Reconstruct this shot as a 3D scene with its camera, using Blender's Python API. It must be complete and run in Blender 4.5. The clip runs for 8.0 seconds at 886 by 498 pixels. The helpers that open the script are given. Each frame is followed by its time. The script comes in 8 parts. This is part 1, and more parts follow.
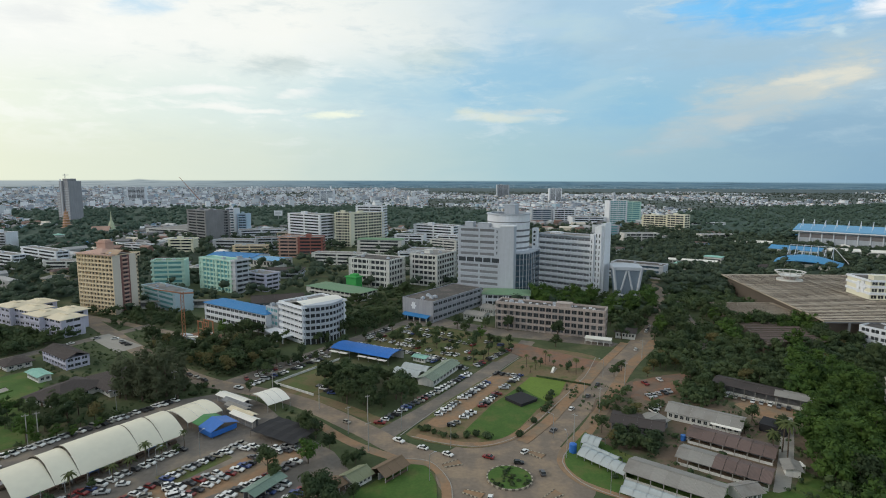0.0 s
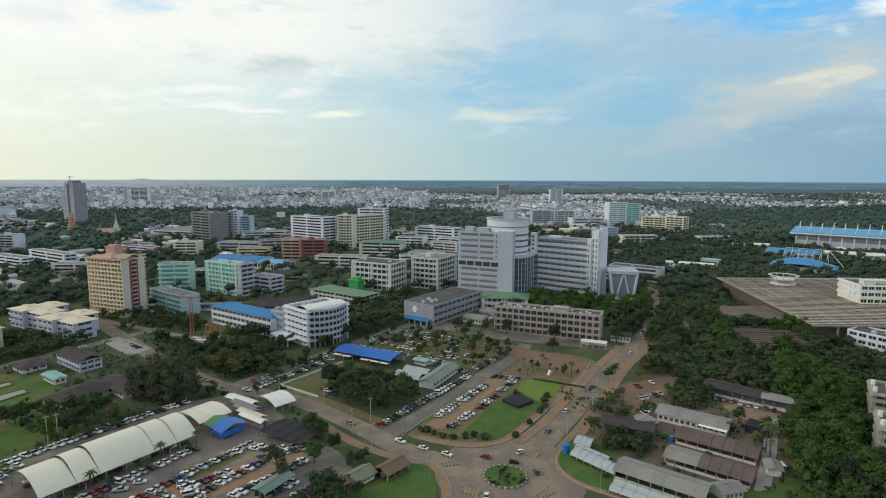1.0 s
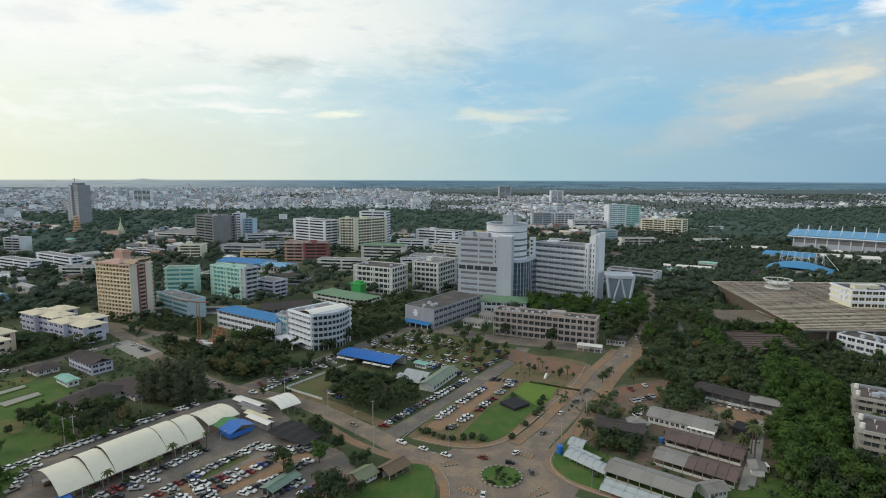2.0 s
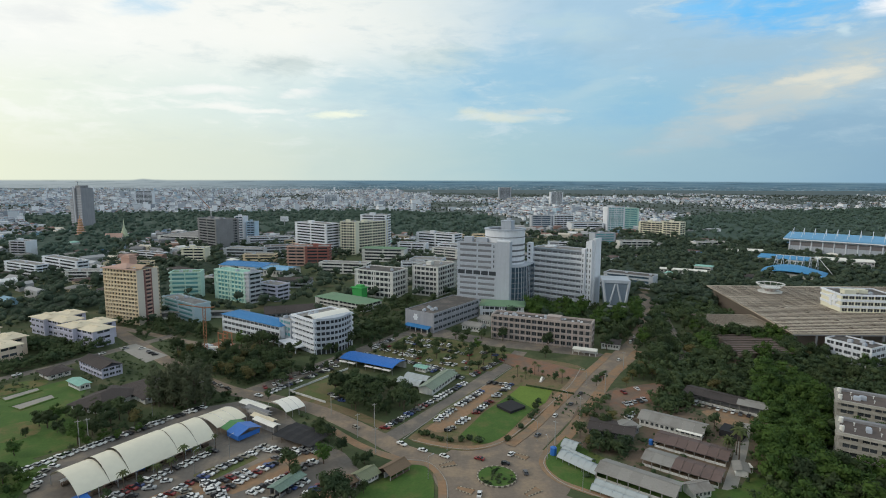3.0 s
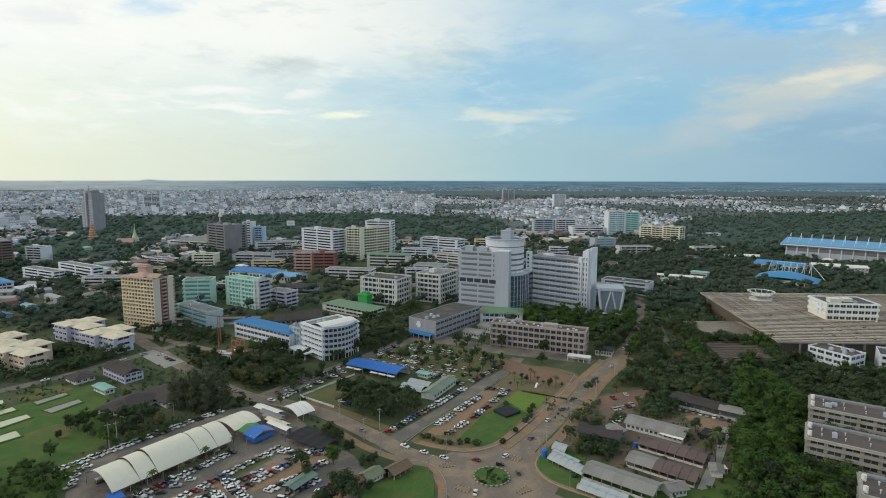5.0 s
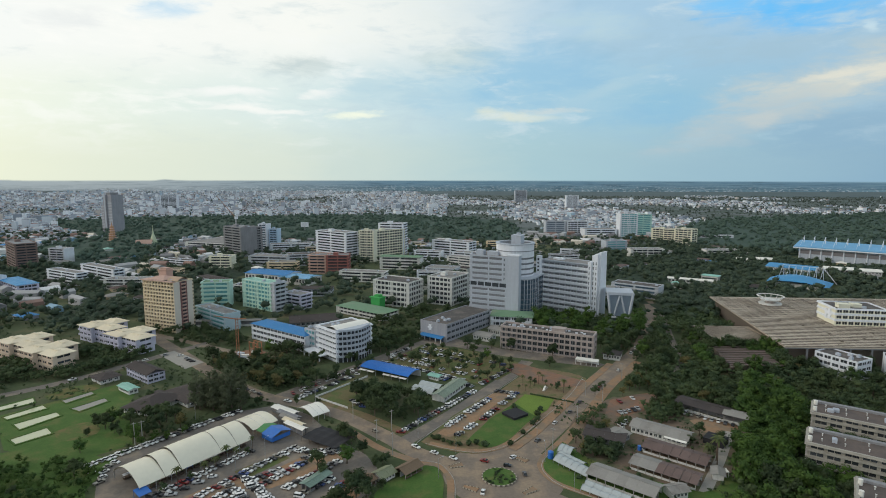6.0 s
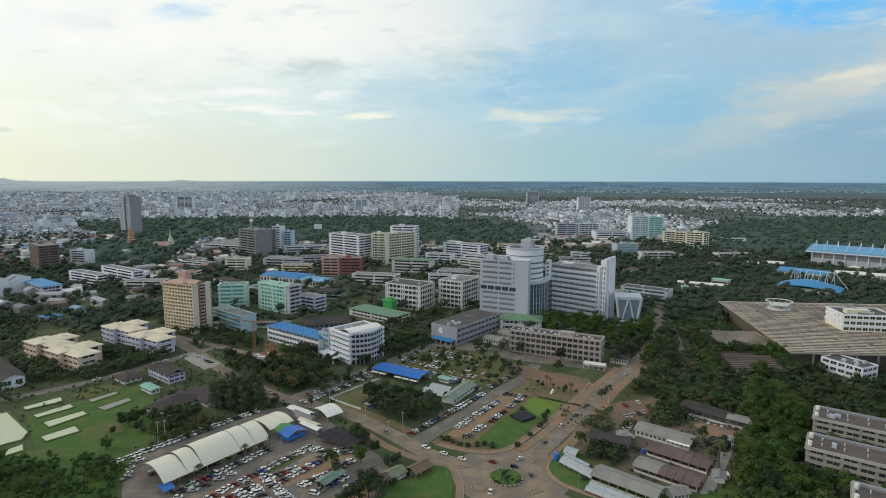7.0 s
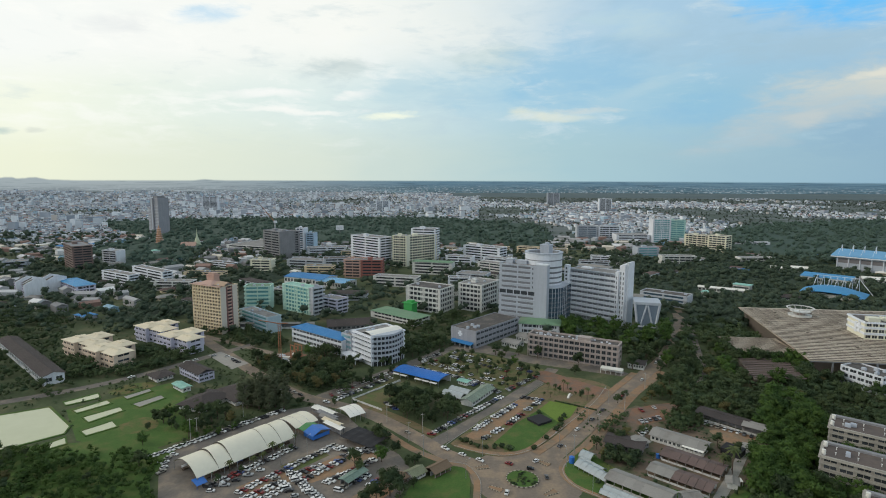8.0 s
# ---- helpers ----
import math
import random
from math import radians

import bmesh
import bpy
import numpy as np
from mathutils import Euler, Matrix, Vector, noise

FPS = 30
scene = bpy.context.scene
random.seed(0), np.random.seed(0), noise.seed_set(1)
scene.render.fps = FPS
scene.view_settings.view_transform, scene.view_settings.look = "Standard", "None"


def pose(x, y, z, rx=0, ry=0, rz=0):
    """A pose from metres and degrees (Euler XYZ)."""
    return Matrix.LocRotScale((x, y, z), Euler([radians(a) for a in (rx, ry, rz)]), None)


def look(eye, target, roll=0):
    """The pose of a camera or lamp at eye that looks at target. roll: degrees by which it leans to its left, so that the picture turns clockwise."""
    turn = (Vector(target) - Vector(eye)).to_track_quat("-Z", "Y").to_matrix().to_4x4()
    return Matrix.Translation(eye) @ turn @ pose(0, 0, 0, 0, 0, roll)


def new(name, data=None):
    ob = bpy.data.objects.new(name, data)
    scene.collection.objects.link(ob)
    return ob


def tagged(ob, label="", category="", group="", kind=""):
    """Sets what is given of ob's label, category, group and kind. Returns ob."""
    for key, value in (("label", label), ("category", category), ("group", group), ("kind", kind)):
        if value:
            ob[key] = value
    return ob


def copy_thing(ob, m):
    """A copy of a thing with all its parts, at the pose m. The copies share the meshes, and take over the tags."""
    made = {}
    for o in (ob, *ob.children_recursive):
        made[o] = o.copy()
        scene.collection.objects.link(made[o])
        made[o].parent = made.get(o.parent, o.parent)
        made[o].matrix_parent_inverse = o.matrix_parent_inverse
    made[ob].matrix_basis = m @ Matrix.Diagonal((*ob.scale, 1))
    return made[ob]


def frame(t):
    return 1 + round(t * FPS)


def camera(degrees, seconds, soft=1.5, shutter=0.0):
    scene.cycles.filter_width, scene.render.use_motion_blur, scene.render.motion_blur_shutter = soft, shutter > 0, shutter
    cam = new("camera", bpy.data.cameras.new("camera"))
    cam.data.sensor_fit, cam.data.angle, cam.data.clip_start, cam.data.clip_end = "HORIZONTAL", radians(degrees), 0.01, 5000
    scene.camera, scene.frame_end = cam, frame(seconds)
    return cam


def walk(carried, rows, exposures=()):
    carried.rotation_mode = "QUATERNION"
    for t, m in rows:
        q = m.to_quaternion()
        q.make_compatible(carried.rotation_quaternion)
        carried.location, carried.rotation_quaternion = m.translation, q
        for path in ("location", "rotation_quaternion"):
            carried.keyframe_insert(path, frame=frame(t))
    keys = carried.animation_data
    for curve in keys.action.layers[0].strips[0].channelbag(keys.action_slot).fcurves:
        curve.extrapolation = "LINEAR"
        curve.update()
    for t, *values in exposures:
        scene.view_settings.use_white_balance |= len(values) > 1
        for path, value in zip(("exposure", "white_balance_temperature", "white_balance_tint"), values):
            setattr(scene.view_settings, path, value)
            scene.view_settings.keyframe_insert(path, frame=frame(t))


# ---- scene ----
cam = camera(77.3, 8.0, soft=1.0)
PATH = [
    (0, (-4.261, 2.742, 95.868), (-4.301, 4.725, 95.612), 0.2),
    (0.5, (-3.81, -1.784, 98.298), (-3.854, 0.198, 98.04), 0.3),
    (1, (-3.37, -6.65, 100.983), (-3.415, -4.667, 100.725), 0.2),
    (1.5, (-2.876, -11.049, 103.388), (-2.924, -9.066, 103.13), 0.2),
    (3, (-1.445, -24.596, 111.142), (-1.496, -22.613, 110.885), 0.2),
    (3.5, (-0.91, -29.186, 113.77), (-0.962, -27.204, 113.513), 0.2),
    (4, (-0.2, -33.576, 116.386), (-0.255, -31.593, 116.128), 0.2),
    (4.5, (0.423, -38.234, 118.775), (0.366, -36.252, 118.519), 0.2),
    (6, (2.51, -51.385, 126.326), (2.398, -49.405, 126.069), 0.1),
    (6.5, (3.314, -55.885, 128.446), (3.174, -53.907, 128.19), 0.2),
    (7, (4.042, -60.314, 131.038), (3.887, -58.337, 130.783), 0.1),
    (7.5, (4.44, -64.773, 133.624), (4.264, -62.797, 133.369), 0.2),
    (8, (4.849, -68.85, 136.138), (4.622, -66.879, 135.882), 0.2),
]
walk(cam, [(t, look(eye, target, roll)) for t, eye, target, roll in PATH])

# ---- world: broken evening cloud, sun low on the west side ----
SUN = Vector((-0.88, -0.12, 0.46)).normalized()
world = bpy.data.worlds.new("sky")
scene.world = world
world.use_nodes = True
NT = world.node_tree
NT.nodes.clear()


def node(tree, kind, **kw):
    n = tree.nodes.new(kind)
    for k, v in kw.items():
        if k == "op":
            n.operation = v
        elif k == "blend":
            n.blend_type = v
        else:
            n.inputs[k].default_value = v
    return n


def mth(tree, op, a, b=0.0, clamp=False):
    n = tree.nodes.new("ShaderNodeMath")
    n.operation, n.use_clamp = op, clamp
    for i, v in enumerate((a, b)):
        if isinstance(v, (int, float)):
            n.inputs[i].default_value = v
        else:
            tree.links.new(v, n.inputs[i])
    return n.outputs[0]


def mixc(tree, fac, a, b, blend="MIX"):
    n = tree.nodes.new("ShaderNodeMix")
    n.data_type, n.blend_type = "RGBA", blend
    for s, v in ((n.inputs[0], fac), (n.inputs[6], a), (n.inputs[7], b)):
        if isinstance(v, (int, float)):
            s.default_value = v
        elif isinstance(v, tuple):
            s.default_value = (*v, 1)
        else:
            tree.links.new(v, s)
    return n.outputs[2]


def smooth(tree, v, lo, hi, a=0.0, b=1.0):
    n = tree.nodes.new("ShaderNodeMapRange")
    n.interpolation_type = "SMOOTHSTEP"
    for i, x in enumerate((v, lo, hi, a, b)):
        if isinstance(x, (int, float)):
            n.inputs[i].default_value = x
        else:
            tree.links.new(x, n.inputs[i])
    return n.outputs[0]


def noise_at(tree, vec, scale, detail=5.0, rough=0.55, dist=0.0):
    n = tree.nodes.new("ShaderNodeTexNoise")
    n.inputs["Scale"].default_value, n.inputs["Detail"].default_value = scale, detail
    n.inputs["Roughness"].default_value, n.inputs["Distortion"].default_value = rough, dist
    tree.links.new(vec, n.inputs["Vector"])
    return n.outputs["Fac"]


def stretch(tree, vec, sx, sy, sz, off=(0, 0, 0)):
    n = tree.nodes.new("ShaderNodeMapping")
    n.inputs["Scale"].default_value, n.inputs["Location"].default_value = (sx, sy, sz), off
    tree.links.new(vec, n.inputs["Vector"])
    return n.outputs[0]


def lin(r, g, b):
    """Linear values of a colour given in 0 to 255."""
    return tuple(((v / 255 + 0.055) / 1.055) ** 2.4 for v in (r, g, b))


def ramp_of(tree, fac, stops):
    n = tree.nodes.new("ShaderNodeValToRGB")
    e = n.color_ramp.elements
    e[0].position, e[0].color = stops[0][0], (*lin(*stops[0][1]), 1)
    e[1].position, e[1].color = stops[-1][0], (*lin(*stops[-1][1]), 1)
    for p, c in stops[1:-1]:
        e.new(p).color = (*lin(*c), 1)
    tree.links.new(fac, n.inputs[0])
    return n.outputs[0]


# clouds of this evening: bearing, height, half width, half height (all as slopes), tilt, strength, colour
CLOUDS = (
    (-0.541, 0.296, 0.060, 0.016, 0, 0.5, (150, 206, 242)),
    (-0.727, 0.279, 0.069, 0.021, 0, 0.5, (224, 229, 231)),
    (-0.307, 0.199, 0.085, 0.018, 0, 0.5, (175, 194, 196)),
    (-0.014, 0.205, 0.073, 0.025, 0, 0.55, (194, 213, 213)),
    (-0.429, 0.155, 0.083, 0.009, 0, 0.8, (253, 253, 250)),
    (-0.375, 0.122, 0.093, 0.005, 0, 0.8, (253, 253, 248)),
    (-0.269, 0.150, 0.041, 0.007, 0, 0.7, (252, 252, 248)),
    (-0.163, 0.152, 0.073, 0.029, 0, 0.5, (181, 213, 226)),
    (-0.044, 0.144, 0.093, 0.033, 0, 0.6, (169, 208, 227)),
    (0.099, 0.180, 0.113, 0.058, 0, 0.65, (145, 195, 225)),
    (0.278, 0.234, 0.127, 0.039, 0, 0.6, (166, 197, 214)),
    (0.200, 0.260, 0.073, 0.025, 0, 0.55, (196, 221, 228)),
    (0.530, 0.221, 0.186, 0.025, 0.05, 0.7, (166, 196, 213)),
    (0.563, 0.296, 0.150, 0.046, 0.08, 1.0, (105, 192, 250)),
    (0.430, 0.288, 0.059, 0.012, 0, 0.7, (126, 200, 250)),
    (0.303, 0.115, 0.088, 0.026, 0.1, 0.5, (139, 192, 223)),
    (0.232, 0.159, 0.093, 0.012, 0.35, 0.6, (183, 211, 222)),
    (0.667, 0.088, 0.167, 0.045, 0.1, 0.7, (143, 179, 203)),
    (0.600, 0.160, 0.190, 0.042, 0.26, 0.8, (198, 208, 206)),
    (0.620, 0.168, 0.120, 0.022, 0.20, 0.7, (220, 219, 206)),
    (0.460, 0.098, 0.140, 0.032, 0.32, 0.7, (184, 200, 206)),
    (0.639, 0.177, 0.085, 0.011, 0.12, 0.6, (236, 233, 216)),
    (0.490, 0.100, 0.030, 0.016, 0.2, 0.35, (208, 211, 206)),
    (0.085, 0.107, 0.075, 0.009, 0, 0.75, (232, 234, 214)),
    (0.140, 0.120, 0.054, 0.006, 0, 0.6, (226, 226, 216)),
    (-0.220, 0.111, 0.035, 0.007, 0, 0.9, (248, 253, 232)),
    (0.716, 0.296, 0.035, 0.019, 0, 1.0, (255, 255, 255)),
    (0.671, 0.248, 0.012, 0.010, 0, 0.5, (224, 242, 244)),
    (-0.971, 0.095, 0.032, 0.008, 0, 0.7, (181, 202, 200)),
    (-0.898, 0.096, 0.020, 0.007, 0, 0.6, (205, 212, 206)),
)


def build_sky():
    t = NT
    co = t.nodes.new("ShaderNodeTexCoord").outputs["Generated"]
    sep = t.nodes.new("ShaderNodeSeparateXYZ")
    t.links.new(co, sep.inputs[0])
    x, y, z = sep.outputs
    nish = t.nodes.new("ShaderNodeTexSky")
    nish.sky_type, nish.sun_disc = "NISHITA", False
    nish.sun_elevation, nish.sun_rotation = math.asin(SUN.z), math.atan2(SUN.x, SUN.y)
    nish.air_density, nish.dust_density = 1.3, 2.0
    blue = mixc(t, 1.0, nish.outputs[0], (0.10, 0.10, 0.10), "MULTIPLY")
    west = smooth(t, mth(t, "ADD", mth(t, "MULTIPLY", x, -1.0), mth(t, "MULTIPLY", y, 0.10)), -0.35, 0.62)
    # slopes across and up, frayed by two scales of turbulence
    front = mth(t, "MAXIMUM", y, 0.25)
    A0, E0 = mth(t, "DIVIDE", x, front), mth(t, "DIVIDE", z, front)
    n1 = noise_at(t, stretch(t, co, 5.0, 5.0, 14.0, (3.1, 0.4, 1.7)), 1.0, 8.0, 0.6, 0.3)
    n2 = noise_at(t, stretch(t, co, 5.0, 5.0, 14.0, (8.3, 2.2, 4.9)), 1.0, 8.0, 0.6, 0.3)
    fine = noise_at(t, stretch(t, co, 16.0, 16.0, 60.0, (0.7, 5.2, 2.2)), 1.0, 7.0, 0.62, 0.4)
    A = mth(t, "ADD", A0, mth(t, "MULTIPLY", mth(t, "SUBTRACT", n1, 0.5), 0.20))
    E = mth(t, "ADD", E0, mth(t, "MULTIPLY", mth(t, "SUBTRACT", n2, 0.5), 0.055))
    # veil of high cloud: pale gold towards the sun, slate blue away from it
    g = mth(t, "ADD", mth(t, "MULTIPLY", A, 0.5), 0.5)
    low = ramp_of(t, g, ((0.05, (240, 245, 222)), (0.33, (220, 231, 219)), (0.55, (172, 205, 214)), (0.87, (141, 178, 202))))
    middle = ramp_of(t, g, ((0.05, (246, 251, 234)), (0.33, (222, 238, 236)), (0.50, (182, 214, 228)), (0.66, (154, 198, 221)), (0.90, (163, 193, 213))))
    high = ramp_of(t, g, ((0.05, (250, 253, 249)), (0.36, (251, 253, 247)), (0.47, (232, 240, 238)), (0.58, (174, 207, 228)), (0.90, (158, 196, 224))))
    sky = mixc(t, smooth(t, E, 0.03, 0.13), low, middle)
    sky = mixc(t, smooth(t, E, 0.14, 0.25), sky, high)
    sky = mixc(t, 0.04, sky, blue)
    # broken texture: lit and shaded folds of the cloud
    fold = mth(t, "ADD", mth(t, "MULTIPLY", n1, 0.6), mth(t, "MULTIPLY", fine, 0.4))
    sky = mixc(t, mth(t, "MULTIPLY", smooth(t, fold, 0.50, 0.36, 0.0, 0.42), smooth(t, z, 0.01, 0.12)), sky, mixc(t, west, lin(150, 190, 216), lin(203, 219, 222)))
    sky = mixc(t, mth(t, "MULTIPLY", smooth(t, fold, 0.51, 0.64, 0.0, 0.6), smooth(t, z, 0.01, 0.12)), sky, mixc(t, west, lin(198, 219, 228), lin(254, 255, 250)))
    ragged = mth(t, "ADD", mth(t, "MULTIPLY", mth(t, "SUBTRACT", fine, 0.5), 4.0), mth(t, "MULTIPLY", mth(t, "SUBTRACT", n2, 0.5), 3.0))
    ahead = smooth(t, y, 0.25, 0.4)
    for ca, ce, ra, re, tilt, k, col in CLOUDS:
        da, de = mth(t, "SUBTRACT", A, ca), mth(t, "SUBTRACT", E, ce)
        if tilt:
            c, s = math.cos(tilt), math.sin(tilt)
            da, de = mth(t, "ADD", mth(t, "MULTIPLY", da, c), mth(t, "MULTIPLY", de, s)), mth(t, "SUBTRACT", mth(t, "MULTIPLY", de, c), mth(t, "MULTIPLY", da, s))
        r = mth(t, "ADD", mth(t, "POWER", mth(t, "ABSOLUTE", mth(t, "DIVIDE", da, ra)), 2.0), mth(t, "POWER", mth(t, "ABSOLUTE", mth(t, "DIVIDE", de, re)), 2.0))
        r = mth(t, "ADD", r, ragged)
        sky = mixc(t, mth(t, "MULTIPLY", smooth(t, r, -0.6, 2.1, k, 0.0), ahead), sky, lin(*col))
    # overhead and behind, out of view, an added pale cloud sheet, brightest low behind to lift building fronts
    over = mth(t, "MAXIMUM", smooth(t, z, 0.36, 0.6), smooth(t, y, 0.15, -0.2))
    sky = mixc(t, mth(t, "MULTIPLY", over, 0.8), sky, mixc(t, smooth(t, z, 0.25, 0.7), (0.74, 0.81, 0.86), (0.50, 0.55, 0.57)))
    # the far plain beyond the ground that can be drawn, and low hills in the west
    hill = noise_at(t, stretch(t, co, 9.0, 9.0, 0.0, (1.3, 0, 0)), 1.0, 4.0, 0.5)
    rim = mth(t, "ADD", mth(t, "MULTIPLY", mth(t, "MULTIPLY", smooth(t, hill, 0.45, 0.75), smooth(t, x, -0.60, -0.42, 1.0, 0.0)), 0.012), -0.0055)
    plain = smooth(t, mth(t, "SUBTRACT", z, rim), -0.0022, 0.0010, 1.0, 0.0)
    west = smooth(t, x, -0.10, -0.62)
    # haze is painted into the plain: bluer at the rim, paler westward
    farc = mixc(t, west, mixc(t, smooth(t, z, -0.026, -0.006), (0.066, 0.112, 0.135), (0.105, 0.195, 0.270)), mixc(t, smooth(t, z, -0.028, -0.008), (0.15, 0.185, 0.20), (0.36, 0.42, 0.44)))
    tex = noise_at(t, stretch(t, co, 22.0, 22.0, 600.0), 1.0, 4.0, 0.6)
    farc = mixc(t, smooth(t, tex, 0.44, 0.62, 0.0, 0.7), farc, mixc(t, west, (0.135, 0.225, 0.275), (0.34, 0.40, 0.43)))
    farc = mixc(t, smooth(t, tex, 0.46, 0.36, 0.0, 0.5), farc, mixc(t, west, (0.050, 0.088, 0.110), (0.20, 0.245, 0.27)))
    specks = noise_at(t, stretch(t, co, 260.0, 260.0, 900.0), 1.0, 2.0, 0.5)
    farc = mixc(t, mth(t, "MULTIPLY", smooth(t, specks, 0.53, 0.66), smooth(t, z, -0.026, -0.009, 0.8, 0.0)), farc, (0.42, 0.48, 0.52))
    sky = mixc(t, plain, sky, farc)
    bg = t.nodes.new("ShaderNodeBackground")
    t.links.new(sky, bg.inputs[0])
    bg.inputs[1].default_value = 1.0
    out = t.nodes.new("ShaderNodeOutputWorld")
    t.links.new(bg.outputs[0], out.inputs[0])


build_sky()
sun = new("sun", bpy.data.lights.new("sun", "SUN"))
sun.data.energy, sun.data.angle, sun.data.color = 1.0, radians(14), (1.0, 0.91, 0.77)
sun.matrix_world = look(SUN * 900, (0, 0, 0))

# ---- materials ----
MATS = {}


def mat(name, col, rough=0.85, metal=0.0, var=0.22, big=0.06, fine=1.2, bump=0.0, rnd=0.0, other=None, spots=0.5, streak=0.0):
    """Colour broken up at two scales, with an optional second colour in patches."""
    if name in MATS:
        return MATS[name]
    m = bpy.data.materials.new(name)
    m.use_nodes = True
    t = m.node_tree
    b = t.nodes["Principled BSDF"]
    pos = t.nodes.new("ShaderNodeNewGeometry").outputs["Position"]
    n1, n2 = noise_at(t, pos, big, 4.0, 0.6), noise_at(t, pos, fine, 3.0, 0.6)
    base = col
    if other:
        base = mixc(t, smooth(t, n1, spots - 0.1, spots + 0.12), col, other)
    k = mth(t, "ADD", mth(t, "MULTIPLY", n1, var * 1.4), mth(t, "MULTIPLY", n2, var * 1.4))
    k = mth(t, "ADD", k, 1.0 - var * 1.4)
    if streak:
        n3 = noise_at(t, stretch(t, pos, 0.8, 0.8, 0.05), 1.0, 3.0, 0.6)
        k = mth(t, "MULTIPLY", k, smooth(t, n3, 0.36, 0.66, 1.0 - streak, 1.0))
    if rnd:
        r = t.nodes.new("ShaderNodeObjectInfo").outputs["Random"]
        k = mth(t, "MULTIPLY", k, mth(t, "ADD", mth(t, "MULTIPLY", r, rnd), 1.0 - rnd / 2))
    cn = t.nodes.new("ShaderNodeVectorMath")
    cn.operation = "SCALE"
    if isinstance(base, tuple):
        cn.inputs[0].default_value = base
    else:
        t.links.new(base, cn.inputs[0])
    t.links.new(k, cn.inputs["Scale"])
    t.links.new(cn.outputs[0], b.inputs["Base Color"])
    b.inputs["Roughness"].default_value, b.inputs["Metallic"].default_value = rough, metal
    if bump:
        bn = t.nodes.new("ShaderNodeBump")
        bn.inputs["Strength"].default_value, bn.inputs["Distance"].default_value = bump, 0.3
        t.links.new(n2, bn.inputs["Height"])
        t.links.new(bn.outputs[0], b.inputs["Normal"])
    MATS[name] = m
    return m


def palette(name, stops, rough=0.6, metal=0.0, by="object", var=0.12):
    """One colour out of a palette for each object or loose piece."""
    m = bpy.data.materials.new(name)
    m.use_nodes = True
    t = m.node_tree
    b = t.nodes["Principled BSDF"]
    r = t.nodes.new("ShaderNodeObjectInfo").outputs["Random"] if by == "object" else t.nodes.new("ShaderNodeNewGeometry").outputs["Random Per Island"]
    ramp = t.nodes.new("ShaderNodeValToRGB")
    ramp.color_ramp.interpolation = "CONSTANT"
    e = ramp.color_ramp.elements
    e[0].position, e[0].color = 0, (*stops[0][1], 1)
    e[1].position, e[1].color = stops[1][0], (*stops[1][1], 1)
    for p, c in stops[2:]:
        e.new(p).color = (*c, 1)
    t.links.new(r, ramp.inputs[0])
    pos = t.nodes.new("ShaderNodeNewGeometry").outputs["Position"]
    k = mth(t, "ADD", mth(t, "MULTIPLY", noise_at(t, pos, 0.8, 3.0), var * 2), 1.0 - var)
    cn = t.nodes.new("ShaderNodeVectorMath")
    cn.operation = "SCALE"
    t.links.new(ramp.outputs[0], cn.inputs[0])
    t.links.new(k, cn.inputs["Scale"])
    t.links.new(cn.outputs[0], b.inputs["Base Color"])
    b.inputs["Roughness"].default_value, b.inputs["Metallic"].default_value = rough, metal
    MATS[name] = m
    return m


def corrugated(name, col, rough=0.5, pitch=6.0, rnd=0.15, rust=None, amount=0.62):
    """Sheet roofing: ribs across local x, dirt streaks, rust in patches."""
    m = mat(name, col, rough, 0.0, 0.2, 0.08, 1.5, 0.0, rnd, rust, amount)
    t = m.node_tree
    co = t.nodes.new("ShaderNodeTexCoord").outputs["Object"]
    w = t.nodes.new("ShaderNodeTexWave")
    w.inputs["Scale"].default_value = pitch / 6.283
    t.links.new(co, w.inputs[0])
    bn = t.nodes.new("ShaderNodeBump")
    bn.inputs["Strength"].default_value, bn.inputs["Distance"].default_value = 0.5, 0.12
    t.links.new(w.outputs["Fac"], bn.inputs["Height"])
    t.links.new(bn.outputs[0], t.nodes["Principled BSDF"].inputs["Normal"])
    return m


WHITE = mat("white_paint", (0.74, 0.77, 0.82), 0.8, var=0.16, big=0.05, fine=0.5, streak=0.09)
GREYP = mat("grey_render", (0.49, 0.52, 0.57), 0.85, var=0.15, big=0.05, fine=0.5, streak=0.10)
PALEG = mat("pale_grey_panel", (0.45, 0.49, 0.555), 0.7, var=0.12, big=0.05, fine=0.4, streak=0.07)
LILAC = mat("lilac_paint", (0.56, 0.56, 0.68), 0.85, var=0.15, streak=0.09)
CREAM = mat("cream_paint", (0.72, 0.60, 0.42), 0.85, var=0.15, big=0.05, fine=0.5, streak=0.06)
YELLOW = mat("pale_yellow_paint", (0.74, 0.72, 0.58), 0.85, var=0.14)
PINKT = mat("pinkish_render", (0.42, 0.360, 0.335), 0.9, var=0.2, big=0.08, streak=0.13)
TEAL = mat("pale_teal_paint", (0.48, 0.68, 0.60), 0.8, var=0.15)
BRICK = mat("brick_red_tile", (0.30, 0.115, 0.095), 0.85, var=0.2)
SALMON = mat("salmon_paint", (0.50, 0.33, 0.27), 0.85, var=0.18)
CONC = mat("raw_concrete", (0.26, 0.262, 0.275), 0.95, var=0.3, big=0.07, fine=0.7, streak=0.13)
OLDW = mat("weathered_white", (0.68, 0.68, 0.66), 0.9, var=0.3, big=0.1, fine=0.5, streak=0.15)
MAROON = mat("maroon_recess", (0.22, 0.11, 0.10), 0.9, var=0.2)
